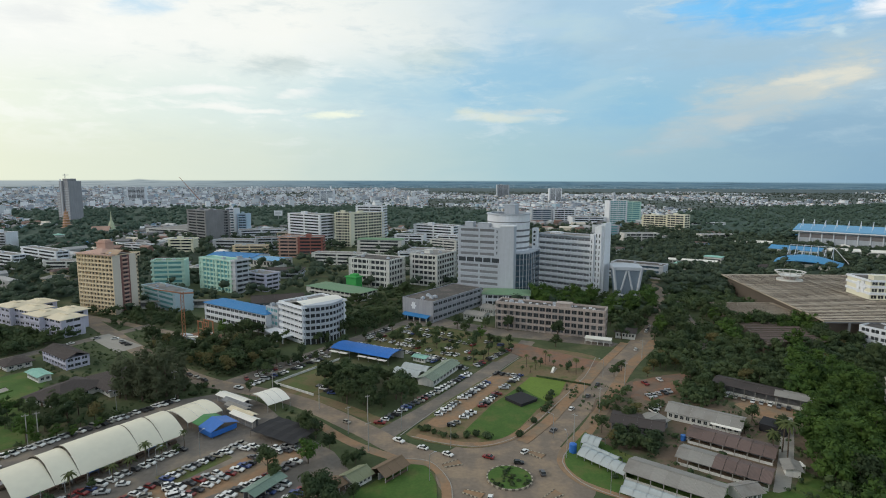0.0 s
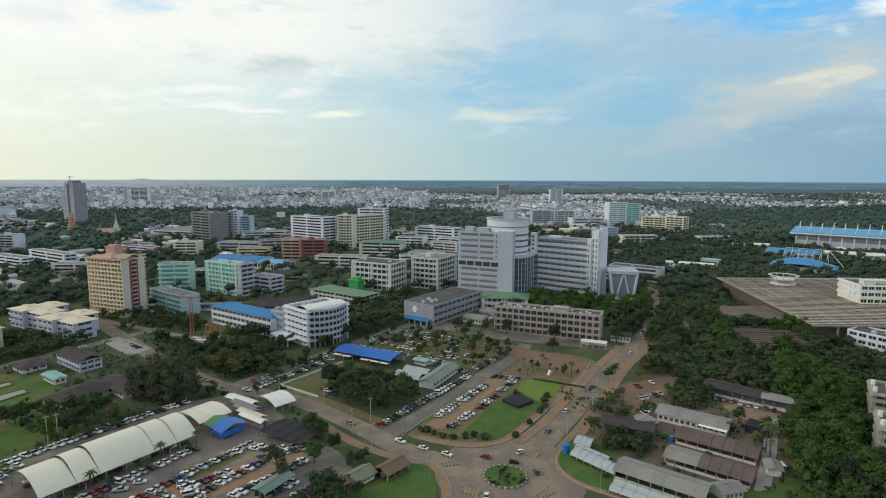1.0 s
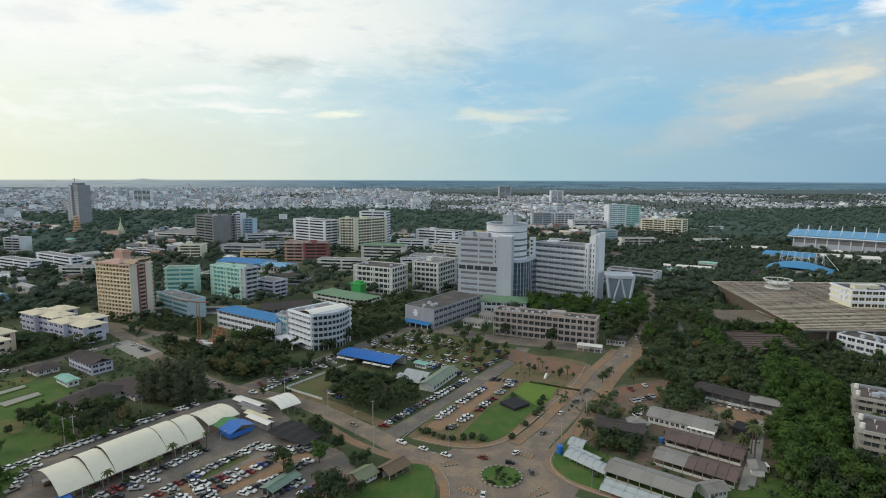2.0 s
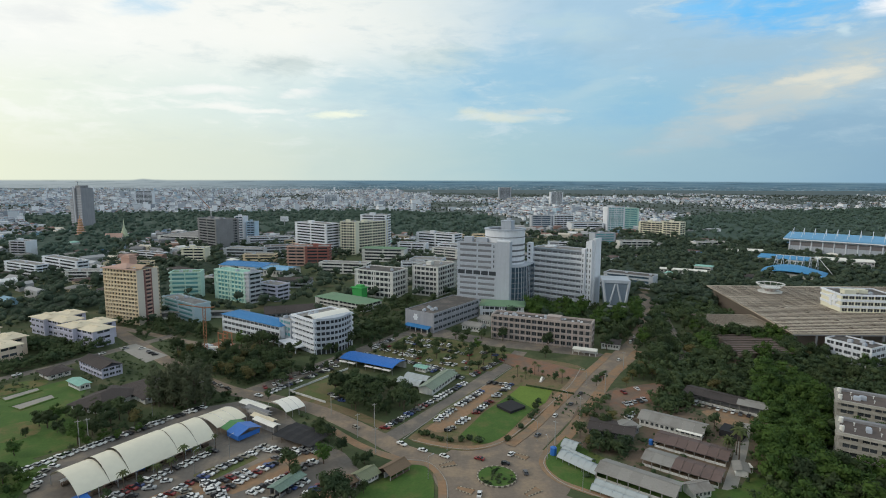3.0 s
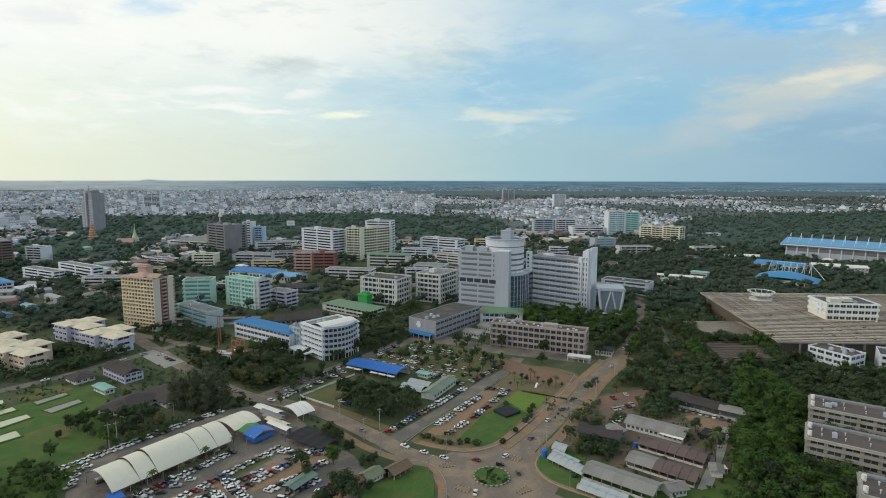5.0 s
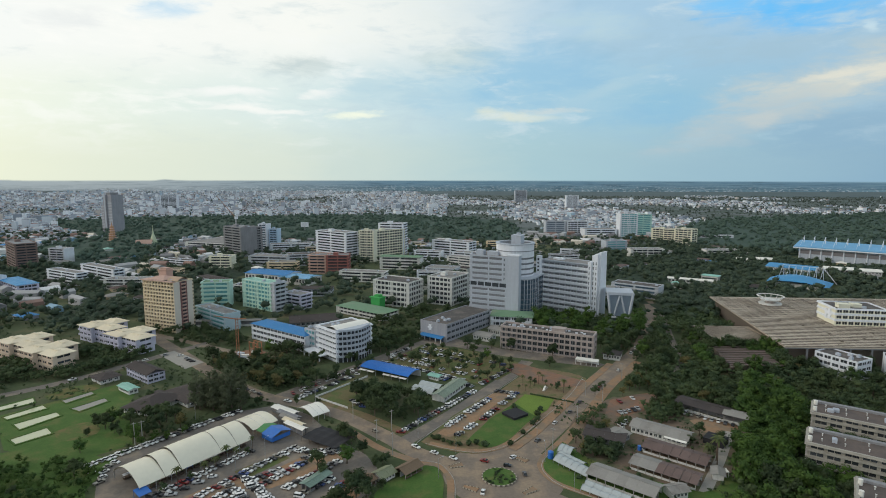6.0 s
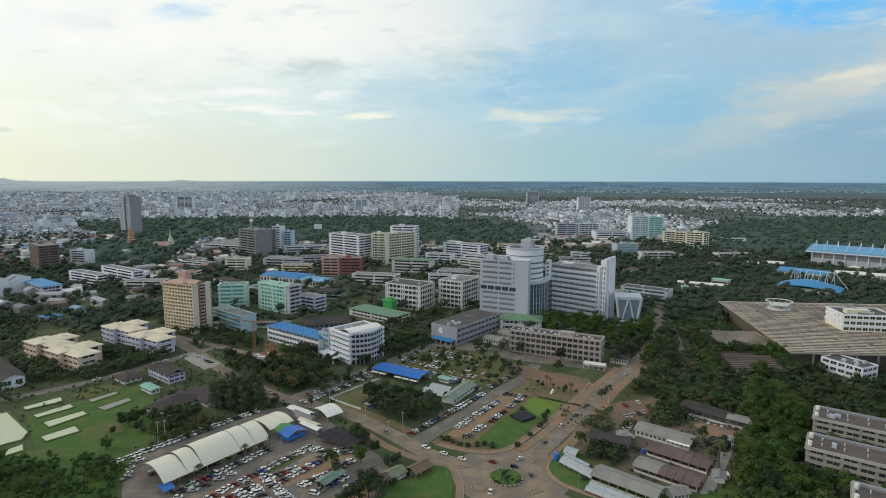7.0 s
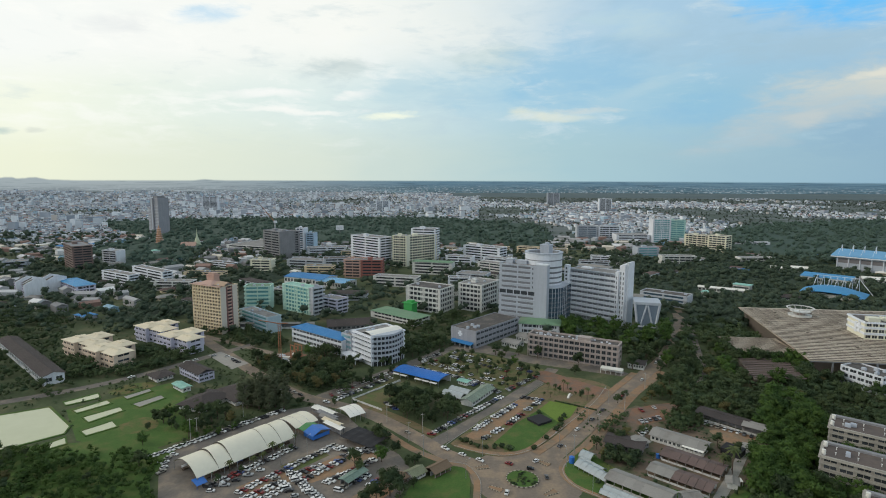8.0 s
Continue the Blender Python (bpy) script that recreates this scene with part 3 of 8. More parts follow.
def shed(name, label, x, y, ang, L, D, h, rise, roofm, wall=None, bays=5, openside=False, category="shed", group="", half=None):
    e = thing(name, label, category, x, y, ang, 0, group)
    block(x, y, ang, -1, -1, L + 1, D + 1)
    wall = wall or OLDW
    if not openside:
        g = Geo().box(0.4, 0.4, 0, L - 0.4, D - 0.4, h)
        body = part("wall", g, wall, e)
        for xx in (0.4, L - 0.4):
            part("gable_wall", Geo().add([(xx - .1, .4, h), (xx - .1, D - .4, h), (xx - .1, D / 2, h + rise * .9), (xx + .1, .4, h), (xx + .1, D - .4, h), (xx + .1, D / 2, h + rise * .9)],
                                          [(0, 2, 1), (3, 4, 5), (0, 3, 5, 2), (1, 2, 5, 4)]), wall, e)
        windows(body, L, D, 1, h, "FR", (bays * 2, 2), GLASS, wall, 0.4, 0.35, 0.8, 0.35)
    else:
        part("back_wall", Geo().box(0.3, D - 0.5, 0, L - 0.3, D - 0.3, h), wall, e)
        part("low_wall", Geo().box(0.3, 0.25, 0, L - 0.3, 0.4, h * 0.36), wall, e)
        # unseen partition added behind the opening so the interior stays dark
        part("inner_wall", Geo().box(0.5, D * 0.45, 0, L - 0.5, D * 0.47, h * 0.95), CONC, e)
        pm = Geo().box(-0.12, -0.12, 0, 0.12, 0.12, h).mesh("post", POLE)
        for i in range(bays + 1):
            part("post", pm, None, e, "", pose(0.3 + i * (L - 0.6) / bays, 0.3, 0))
            part("post", pm, None, e, "", pose(0.3 + i * (L - 0.6) / bays, D / 2, 0))
    if half:
        gable_panels(e, L * half[0], D, h, rise, half[1], 0.5, max(1, int(bays * half[0])))
        w = L * (1 - half[0])
        b2 = max(1, bays - int(bays * half[0]))
        for s in (0, 1):
            y0, y1, z0_, z1_ = (-.5, D / 2, h, h + rise) if s == 0 else (D / 2, D + .5, h + rise, h)
            st = w / b2
            v = [(0.02, y0, z0_), (st - 0.12, y0, z0_), (st - 0.12, y1, z1_), (0.02, y1, z1_)]
            v += [(a, b, c - 0.1) for a, b, c in v]
            me = Geo().add(v, [(0, 1, 2, 3), (7, 6, 5, 4), (0, 4, 5, 1), (1, 5, 6, 2), (2, 6, 7, 3), (3, 7, 4, 0)]).mesh("roof_panel", roofm)
            for i in range(b2):
                part("roof_panel", me, None, e, "", pose(L * half[0] + .5 + i * st, 0, 0.03 * (i % 3)))
    else:
        gable_panels(e, L, D, h, rise, roofm, 0.5, bays)
    return e


# ---- ground ----
def sheet(name, poly, z, material, label, category="ground", kind="structure", thick=0.3, clear=True):
    if clear:
        OPEN.append(poly)
    return single(name, Geo().prism(poly, z - thick, z), material, label, category, kind=kind)


def ribbon(pts, widths):
    """A strip along a centre line, as one outline."""
    lft, rgt = [], []
    for i, p in enumerate(pts):
        a, b = Vector(pts[max(0, i - 1)]), Vector(pts[min(len(pts) - 1, i + 1)])
        d = (b - a).normalized()
        nrm = Vector((-d.y, d.x))
        w = widths[i] if isinstance(widths, (list, tuple)) else widths
        lft.append(tuple(Vector(p) + nrm * w / 2))
        rgt.append(tuple(Vector(p) - nrm * w / 2))
    return lft, rgt


def road(name, pts, widths, z, material, label):
    lft, rgt = ribbon(pts, widths)
    g = Geo()
    for i in range(len(pts) - 1):
        q = [rgt[i], rgt[i + 1], lft[i + 1], lft[i]]
        OPEN.append(q)
    n = len(pts)
    v = [(*p, z) for p in rgt + lft] + [(*p, z - 0.3) for p in rgt + lft]
    f = [(i, i + 1, n + i + 1, n + i) for i in range(n - 1)]
    f += [(2 * n + i, 2 * n + i + 1, i + 1, i) for i in range(n - 1)] + [(n + i, n + i + 1, 3 * n + i + 1, 3 * n + i) for i in range(n - 1)]
    g.add(v, f)
    return single(name, g, material, label, "road", kind="structure")


def bend(pts, steps=6):
    """A smooth line through the points."""
    out = []
    P = [Vector(p) for p in pts]
    P = [P[0] * 2 - P[1]] + P + [P[-1] * 2 - P[-2]]
    for i in range(1, len(P) - 2):
        for k in range(steps):
            u = k / steps
            a, b, c, d = P[i - 1:i + 3]
            out.append(tuple(0.5 * (2 * b + (c - a) * u + (2 * a - 5 * b + 4 * c - d) * u * u + (3 * b - a - 3 * c + d) * u ** 3)))
    return out + [tuple(P[-2])]


def disc(cx, cy, r, n=40):
    return [(cx + r * math.cos(6.28318 * i / n), cy + r * math.sin(6.28318 * i / n)) for i in range(n)]


GROUND = mat("rough_ground", (0.060, 0.082, 0.032), 1.0, var=0.5, big=0.04, fine=0.5, other=(0.105, 0.098, 0.05), spots=0.58)
R = 20000
ground_sheet = Geo()
ground_sheet.add([(-R, -R, 0), (R, -R, 0), (R, R, 0), (-R, R, 0)], [(0, 1, 2, 3)])
single("ground", ground_sheet, GROUND, "flat plain of rough grass and bare soil", "ground", kind="structure")

RBX, RBY = 14.0, 170.3
road("road_main", bend([(14, 172), (27, 190), (38, 208), (49.5, 227), (60.2, 246.5), (70.2, 264.5), (81, 283.6), (92.8, 302.8), (106.7, 325), (122.5, 350.6), (137, 382), (151, 415), (171, 471), (182, 520)]), 10.0, 0.06, ASPH, "dusty worn asphalt avenue leading to the hospital")
road("road_west", bend([(12, 174), (-6, 180), (-24, 190), (-38, 203), (-67, 227), (-90, 239), (-118, 250), (-142, 266), (-171, 290), (-215, 330), (-262, 372)]), 9.5, 0.064, ASPH, "dusty worn asphalt street between car parks")
road("road_south", bend([(12, 168), (6, 150), (3, 120), (2, 60), (0, -150)]), 13, 0.068, ASPH, "dusty asphalt approach to the roundabout")
road("road_east", bend([(18, 168), (38, 152), (62, 138), (110, 112), (200, 60)]), 11, 0.072, ASPH, "dusty asphalt approach to the roundabout")
sheet("junction_dirt", disc(RBX + 2, RBY + 3, 26), 0.048, ASPH, "dusty bare ground round the junction", clear=False)
sheet("road_circle", disc(RBX, RBY, 17.5), 0.08, ASPH, "worn asphalt round a planted traffic island", "road")
road("road_side", bend([(-30, 200), (-9, 232), (12, 268), (31, 302), (40, 322)]), 8.5, 0.055, LOT, "grey asphalt side road lined with parked cars")
road("road_back", bend([(-108, 250), (-92, 274), (-72, 306), (-50, 340), (-42, 356)]), 11.0, 0.052, LOT, "grey asphalt lane lined with parked cars")
road("road_far_left", bend([(-400, 150), (-330, 195), (-275, 238), (-245, 272), (-222, 312), (-200, 350)]), 8.0, 0.05, LOT, "narrow asphalt lane beside the ponds")
road("road_cross", bend([(-260, 372), (-190, 338), (-150, 318), (-122, 302), (-108, 296)]), 6.0, 0.046, ASPH, "narrow dusty campus service road")

LOTP = [(-156, 160), (-158, 178), (-150, 200), (-124, 229), (-104, 240), (-84, 226), (-66, 204), (-46, 186), (-36, 170), (-40, 140), (-60, 100), (-110, 95), (-138, 132)]
sheet("car_park_ground", LOTP, 0.03, LOT, "grey asphalt car park with worn patches", "car park")
for i, p in enumerate([[(-92, 160), (-72, 186), (-54, 187), (-58, 176), (-80, 156)], [(-112, 148), (-98, 166), (-88, 160), (-100, 142)], [(-66, 138), (-50, 160), (-42, 154), (-58, 128)]]):
    sheet("dirt_patch", p, 0.044, DIRT, "bare orange laterite between parked cars")
sheet("dry_verge", [(-100, 168), (-86, 186), (-80, 181), (-93, 162)], 0.05, DRYG, "dry trampled grass strip")

# the green between avenue and side road
BLK = bend([(-22, 200), (-15, 214), (-6, 228), (18, 266), (32, 290), (50, 306), (74, 291), (60, 262), (43, 234), (24, 204), (14, 194), (3, 190), (-10, 193), (-19, 197)], 4)
sheet("verge", BLK, 0.16, VERGE, "raised verge of dry grass round the green", clear=False)
road("footpath", bend([(-18, 199), (-8, 195), (4, 192.5), (16, 197), (26, 210), (40, 232), (58, 262), (71, 287)]), 3.2, 0.185, DIRT, "bare orange dirt footpath along the green")
sheet("lawn", bend([(0, 203), (9, 196), (19, 203), (31, 224), (45, 247), (34, 260), (24, 246), (12, 228)], 4), 0.19, LAWN, "mown green lawn with worn spots", clear=True)
sheet("lawn_bright", [(26, 249), (33, 262), (50, 258), (43, 240), (36, 232)], 0.2, LAWNB, "bright green patch of lawn")
sheet("dirt_lot", bend([(-15, 209), (-7, 206.5), (3, 222), (12, 240), (24, 262), (14, 262), (-2, 232)], 4), 0.188, DIRT, "bare orange earth parking strip")
sheet("grass_strip", [(-16, 212), (-11, 216), (16, 258), (12, 261), (-8, 230)], 0.182, DRYG, "dry grass beside the parked cars")
sheet("brown_field", [(35, 316), (58, 297), (73, 285), (68, 277), (56, 275), (42, 281), (25, 302), (30, 316)], 0.21, REDD, "bare brown earth before the school block")
sheet("forecourt", [(-44, 356), (-12, 352), (24, 332), (86, 312), (92, 318), (84, 328), (22, 350), (-10, 372), (-30, 380)], 0.036, LOT, "pale paved forecourt with dust")
sheet("parking_field", [(-68, 322), (-36, 300), (8, 276), (26, 302), (38, 316), (-4, 346), (-40, 354)], 0.038, DRYG, "grey car park with rows of young trees", clear=False)
for q in ([(-30, 318), (2, 298), (10, 310), (-22, 330)], [(-44, 334), (-34, 328), (-28, 338), (-38, 346)], [(6, 290), (18, 284), (28, 300), (14, 308)]):
    sheet("planted_strip", q, 0.12, DRYG, "dry grass bed in the car park", clear=False)
sheet("front_lawn", bend([(-23, 176), (-16, 180), (-11, 172), (-9, 158), (-12, 120), (-40, 110), (-36, 156), (-30, 166)], 4), 0.17, LAWN, "green lawn by the roundabout", clear=True)
road("front_path", bend([(-20, 180), (-12, 178), (-7.5, 170), (-6, 158), (-6, 120)]), 3.0, 0.19, DIRT, "orange dirt footpath round the lawn")
SE = bend([(37, 190), (33, 180), (36, 168), (46, 160), (70, 146), (110, 150), (112, 178), (96, 164), (60, 184), (46, 204)], 4)
sheet("east_verge", SE, 0.15, LAWN, "rough green verge beside the sheds", clear=False)
road("east_path", bend([(47, 208), (36, 191), (32.5, 180), (36, 169.5), (45, 162), (64, 151)]), 2.6, 0.175, DIRT, "orange dirt footpath beside greenhouses")
sheet("yard_ground", [(46, 206), (58, 236), (84, 262), (112, 254), (146, 224), (128, 196), (104, 158), (84, 150), (52, 176)], 0.10, mat("yard_soil", (0.175, 0.125, 0.090), 1.0, var=0.35, big=0.1, fine=0.6, other=(0.07, 0.085, 0.04), spots=0.52), "bare dusty yard between long sheds")
sheet("red_yard", [(74, 238), (81, 257), (98, 266), (111, 270), (108, 257), (95, 242), (81, 234)], 0.12, REDD, "red earth parking yard")
sheet("orange_yard", [(116, 232), (127, 237), (140, 233), (136, 220), (126, 210), (118, 220)], 0.12, DIRT, "orange earth yard before the garages")
road("yard_lane", bend([(131, 220), (116, 194), (98, 166), (86, 148)]), 4.5, 0.125, PAVE, "pale worn lane beside the tall trees")
road("park_lane", bend([(120, 286), (134, 304), (146, 330), (158, 379), (170, 430), (179, 472)]), 4.5, 0.05, LOT, "worn grey lane between trees")
road("road_shoulder", bend([(40, 192), (44.5, 201), (53, 216), (62.5, 233), (71.5, 251), (81.5, 270), (92, 288), (104, 306), (116, 326)]), 5.6, 0.13, DIRT, "orange dirt shoulder of the avenue")
road("avenue_edge", bend([(21, 195), (33.7, 213), (47, 236), (60, 258), (73, 282), (86.5, 304), (96, 320)]), 4.6, 0.215, DIRT, "orange dirt edge of the avenue")
road("west_shoulder", bend([(-30, 208), (-50, 224), (-68, 236), (-84, 245)]), 5.5, 0.05, VERGE, "dry grass shoulder of the street")
road("west_shoulder_b", bend([(-20, 180), (-40, 192), (-58, 209)]), 4.0, 0.05, DIRT, "bare dirt shoulder of the street")
sheet("empty_plot", [(-88, 250), (-66, 236), (-56, 250), (-62, 268), (-72, 284)], 0.06, DRYG, "overgrown empty plot with dry grass")
sheet("meadow", [(-232, 172), (-200, 182), (-158, 176), (-154, 150), (-136, 126), (-104, 88), (-180, 30), (-310, 50), (-345, 110), (-262, 160)], 0.045, LAWN, "rank green meadow full of bushes", clear=False)
sheet("lot_concrete", [(-222, 320), (-216, 329), (-182, 306), (-188, 292)], 0.07, PAVE, "pale bare concrete yard")
sheet("ash_lawn", [(-250, 214), (-232, 238), (-216, 262), (-200, 262), (-190, 236), (-176, 214), (-158, 190), (-176, 170), (-215, 180)], 0.05, LAWN, "green field between fish ponds", clear=True)
sheet("brown_patch", bend([(-206, 199), (-198, 211), (-186, 205), (-184, 197), (-194, 190), (-206, 199)], 4)[:-1], 0.07, HAY, "dry brown grass patch", clear=False)
sheet("brown_patch", bend([(-245, 242), (-241, 256), (-228, 262), (-222, 256), (-229, 243), (-238, 238), (-245, 242)], 4)[:-1], 0.07, HAY, "dry brown grass patch", clear=False)
sheet("excavation", [(-174, 322), (-150, 296), (-138, 310), (-146, 330), (-160, 338)], 0.06, REDD, "red earth building site")

PONDS = [[(-282, 203), (-263, 217), (-231, 195), (-227, 186), (-244, 166), (-300, 120), (-340, 150)], [(-246, 214), (-237, 230.6), (-230, 226), (-240, 210.4)], [(-233.4, 206), (-222.4, 222), (-215.7, 217.7), (-224.3, 200)],
         [(-231, 236.7), (-223, 251), (-218, 247), (-225, 232.7)], [(-218, 226.5), (-209, 242), (-203, 237.7), (-209.7, 222.7)], [(-221.4, 190), (-213, 204), (-204.7, 197.5), (-213.7, 185)],
         [(-229, 172), (-223.6, 182.7), (-217, 176), (-224, 166.4)], [(-260.6, 224), (-250, 240), (-243, 233), (-255, 219.5)]]
for i, p in enumerate(PONDS):
    dry = i in (3, 4)
    sheet("pond", p, 0.11, PAVE if dry else POND, "drained pale-bottomed fish pond" if dry else "murky green fish pond with grassy banks", "pond")
    lft, rgt = ribbon(p + [p[0], p[1]], 1.4)
    bank = Geo()
    n = len(p)
    for k in range(n):
        a, b, c, d = rgt[k], rgt[k + 1], lft[k + 1], lft[k]
        bank.prism([a, b, c, d], 0, 0.35 + 0.02 * (k % 3))
    single("bank", bank, LAWN, "low grassy earth bank of a pond", "bank", kind="structure")


def kerb_line(pts, z, name="kerb"):
    e = thing(name, "grey concrete kerb along grass", "kerb", 0, 0, kind="structure")
    lft, rgt = ribbon(pts, 0.3)
    for i in range(len(pts) - 1):
        part("kerb_stone", Geo().prism([rgt[i], rgt[i + 1], lft[i + 1], lft[i]], 0, z), PAVE, e)


kerb_line(bend([(72, 292), (60, 264), (43, 235), (24, 205), (14, 195), (3, 191), (-10, 194), (-20, 198.5)], 3), 0.24)
kerb_line(bend([(-24, 199), (-16, 214), (-7, 229), (17, 267), (31, 291)], 3), 0.24)
kerb_line(bend([(38.5, 193), (33, 181), (36.5, 168.5), (46, 160.5), (64, 149)], 3), 0.24)
kerb_line(bend([(-21, 182), (-12, 180), (-6, 170), (-4.2, 158), (-4, 120)], 3), 0.24)

# ---- the hospital ----
def hospital():
    A = -23.3
    e = building("hospital_tower", "tall pale grey hospital tower with ribbon windows and a round top", -1.5, 446, A, 37, 30, 12, 4.7, PALEG, ROOFG, "strip", "FL", (4, 3), RECESS,
                 sill=0.42, head=0.90, heads=((4, 6, 7, 6, 4), (14, 8, 10, 7, 3.2)), pier=4.6, category="hospital")
    # the open storey that parts upper and lower wards; its shade is a flat dark band
    part("open_storey", Geo().box(-0.1, -0.06, 29.6, 37.1, 0.2, 33.0), GLASS, e)
    cm = Geo().box(0, -0.3, 29.4, 0.8, 0.2, 33.2).mesh("column", PALEG)
    for i in range(6):
        part("column", cm, None, e, "", pose(0.4 + i * 7.0, 0, 0))
    part("side_strip", Geo().box(31.2, -0.25, 34.5, 36.4, 0.1, 56.6), PALEG, e)
    wm = pane_mesh(GLASS, PALEG)
    for i in range(5):
        part("window", wm, None, e, "", pose(33.0, -0.26, 36.2 + i * 4.2)).scale = (0.9, 1, 2.4)
    # broad blank pier on the corner
    part("corner_pier", Geo().box(37, -3.2, 0, 48, 3.5, 58.6), PALEG, e)
    part("corner_pier_cap", Geo().box(36.8, -3.4, 58.6, 48.2, 3.7, 59.4), WHITE, e)
    part("infill", Geo().box(36.5, 3.5, 0, 42.5, 24, 55), PALEG, e)
    # the drum, open at the top behind a broad rim
    n = 40
    cx, cy, r = 34.5, 25, 17.2

    def hoop(rr, z0, z1, w):
        g = Geo()
        for i in range(n):
            p, q = 6.28318 * i / n, 6.28318 * (i + 1) / n
            g.prism([(cx + k * math.cos(u), cy + k * math.sin(u)) for k, u in ((rr, p), (rr, q), (rr - w, q), (rr - w, p))], z0, z1)
        return g

    part("drum", Geo().prism([(cx + r * math.cos(6.28318 * i / n), cy + r * math.sin(6.28318 * i / n)) for i in range(n)], 0, 62.6), WHITE, e, "round white top storey")
    part("drum_wall", hoop(r, 62.6, 66.6, 0.6), WHITE, e)
    part("drum_rim", hoop(r + 0.7, 66.6, 67.6, 3.4), PALEG, e, "flat pale rim round an open roof")
    part("drum_roof", Geo().prism([(cx + (r - 0.8) * math.cos(6.28318 * i / n), cy + (r - 0.8) * math.sin(6.28318 * i / n)) for i in range(n)], 62.65, 62.8), ROOFD, e)
    for i, z in enumerate((39.5, 44.2, 48.9, 53.6, 60.4)):
        part("drum_window", hoop(r + 0.06, z, z + (1.5 if i < 4 else 0.8), 0.1), RECESS, e)
    part("lift_house", Geo().box(33, 18, 62.7, 42, 28, 74).box(32.6, 17.6, 74, 42.4, 28.4, 74.6).box(37, 21, 74.6, 40, 25, 76.5), PALEG, e)
    part("mast", Geo().tube((26, 26, 62.7), (26, 26, 78), 0.15, 0.05, 5), STEEL, e)
    part("stair_core", Geo().box(52, 34, 0, 56, 40, 55), WHITE, e)
    hm = Geo().box(53.2, 33.9, 0, 54.8, 34.1, 1.6).mesh("slot_window", GLASS)
    for i in range(4):
        part("slot_window", hm, None, e, "", pose(0, 0, 41 + i * 3.4))
    # dark glazed block behind the corner
    part("glass_block", Geo().prism([(46, 2), (51, 4), (55, 9), (57, 16), (57, 40), (46, 40)], 0, 37), GLASSB, e)
    part("glass_block_roof", Geo().prism([(45.5, 1.4), (51.4, 3.4), (55.6, 8.6), (57.6, 15.8), (57.6, 40.4), (45.5, 40.4)], 37, 38), PALEG, e)
    rm = Geo().prism([(46, 1.8), (51.1, 3.8), (55.2, 8.9), (57.2, 16), (57.2, 40.2), (46, 40.2)], 0, 0.45).mesh("floor_edge", CONC)
    for i in range(7):
        part("floor_edge", rm, None, e, "", pose(0, 0, 6 + i * 4.4))
    fm = Geo().box(-0.18, -0.3, 0, 0.18, 0.3, 37).mesh("fin", GREYP)
    for x, y in ((48, 2.4), (51, 3.8), (53, 6.2), (55, 8.8), (56, 12.2), (57, 16), (57, 21), (57, 26)):
        part("fin", fm, None, e, "", pose(x, y, 0))
    block(-1.5, 446, A, -2, -5, 62, 46)
    # the ward wing
    L, D, H = 48, 20, 48.5
    w = thing("hospital_wing", "long pale grey ward wing with continuous balconies", "hospital", 67.5, 475, -37)
    block(67.5, 475, -37, -2, -2, 66, 24)
    part("wall", Geo().box(0, 1.6, 0, L, D, H), GREYP, w)
    bm = Geo().box(-0.6, 0, 0, L + 0.2, 1.7, 0.4).box(-0.6, -0.15, 0.4, L + 0.2, 0.15, 2.7).mesh("balcony", WHITE)
    for i in range(1, 10):
        part("balcony", bm, None, w, "", pose(0, 0, i * 4.75))
    wm = pane_mesh(RECESS, GREYP)
    for i in range(10):
        for j in range(8):
            part("window", wm, None, w, "", pose(1 + j * 5.8, 1.58, i * 4.75 + 1.7)).scale = (5.2, 1, 2.4)
    part("parapet", Geo().ring(L, D, H - 0.3, H + 0.7, 0.4, 0.5), PALEG, w)
    part("roof", Geo().box(0.2, 0.2, H - 0.3, L - 0.2, D - 0.2, H + 0.15), ROOFG, w)
    part("left_fin", Geo().box(-1.4, -0.5, 0, -0.6, 3, H + 1), PALEG, w)
    part("roof_hut", Geo().box(6, 10, H, 16, 16, H + 1.6), WHITE, w)
    part("stair_tower", Geo().box(L, -3, 0, L + 3.2, 8, H + 3).box(L + 3.2, -1.5, 0, L + 6, 9, H + 9).box(L + 6, -2.5, 0, L + 9, 10, H + 10.5).box(L + 9, 0, 0, L + 11, 12, H + 12), WHITE, w, "stepped white stair tower")
    for xx, top in ((L + 1.0, H - 2), (L + 4.2, H + 3), (L + 7.2, H + 4)):
        for i in range(11):
            if i * 4.5 + 4 < top:
                part("slot_window", pane_mesh(GLASS, WHITE), None, w, "", pose(xx, {L + 1.0: -3, L + 4.2: -1.5, L + 7.2: -2.5}[xx], 4 + i * 4.5)).scale = (0.9, 1, 3.0)
    # lecture hall whose front carries white braces in a V
    v = thing("lecture_hall", "white boxy hall with a slanted glass front and V braces", "hall", 119, 425, -8)
    v.scale = (0.88, 0.9, 0.85)
    block(116, 423, -8, -2, -2, 24, 26)
    part("body", Geo().add([(3, 0.6, 8), (19, 0.6, 8), (22.6, 0, 31), (-0.6, 0, 31), (3, 22, 0), (19, 22, 0), (22.6, 22, 31), (-0.6, 22, 31), (3, 3, 0), (19, 3, 0)],
                           [(0, 1, 2, 3), (1, 9, 5, 6, 2), (8, 0, 3, 7, 4), (5, 4, 7, 6), (3, 2, 6, 7), (8, 9, 1, 0), (4, 5, 9, 8)]), mat("grey_blue_curtain_wall", (0.20, 0.25, 0.31), 0.25, var=0.2), v)
    fr = Geo()
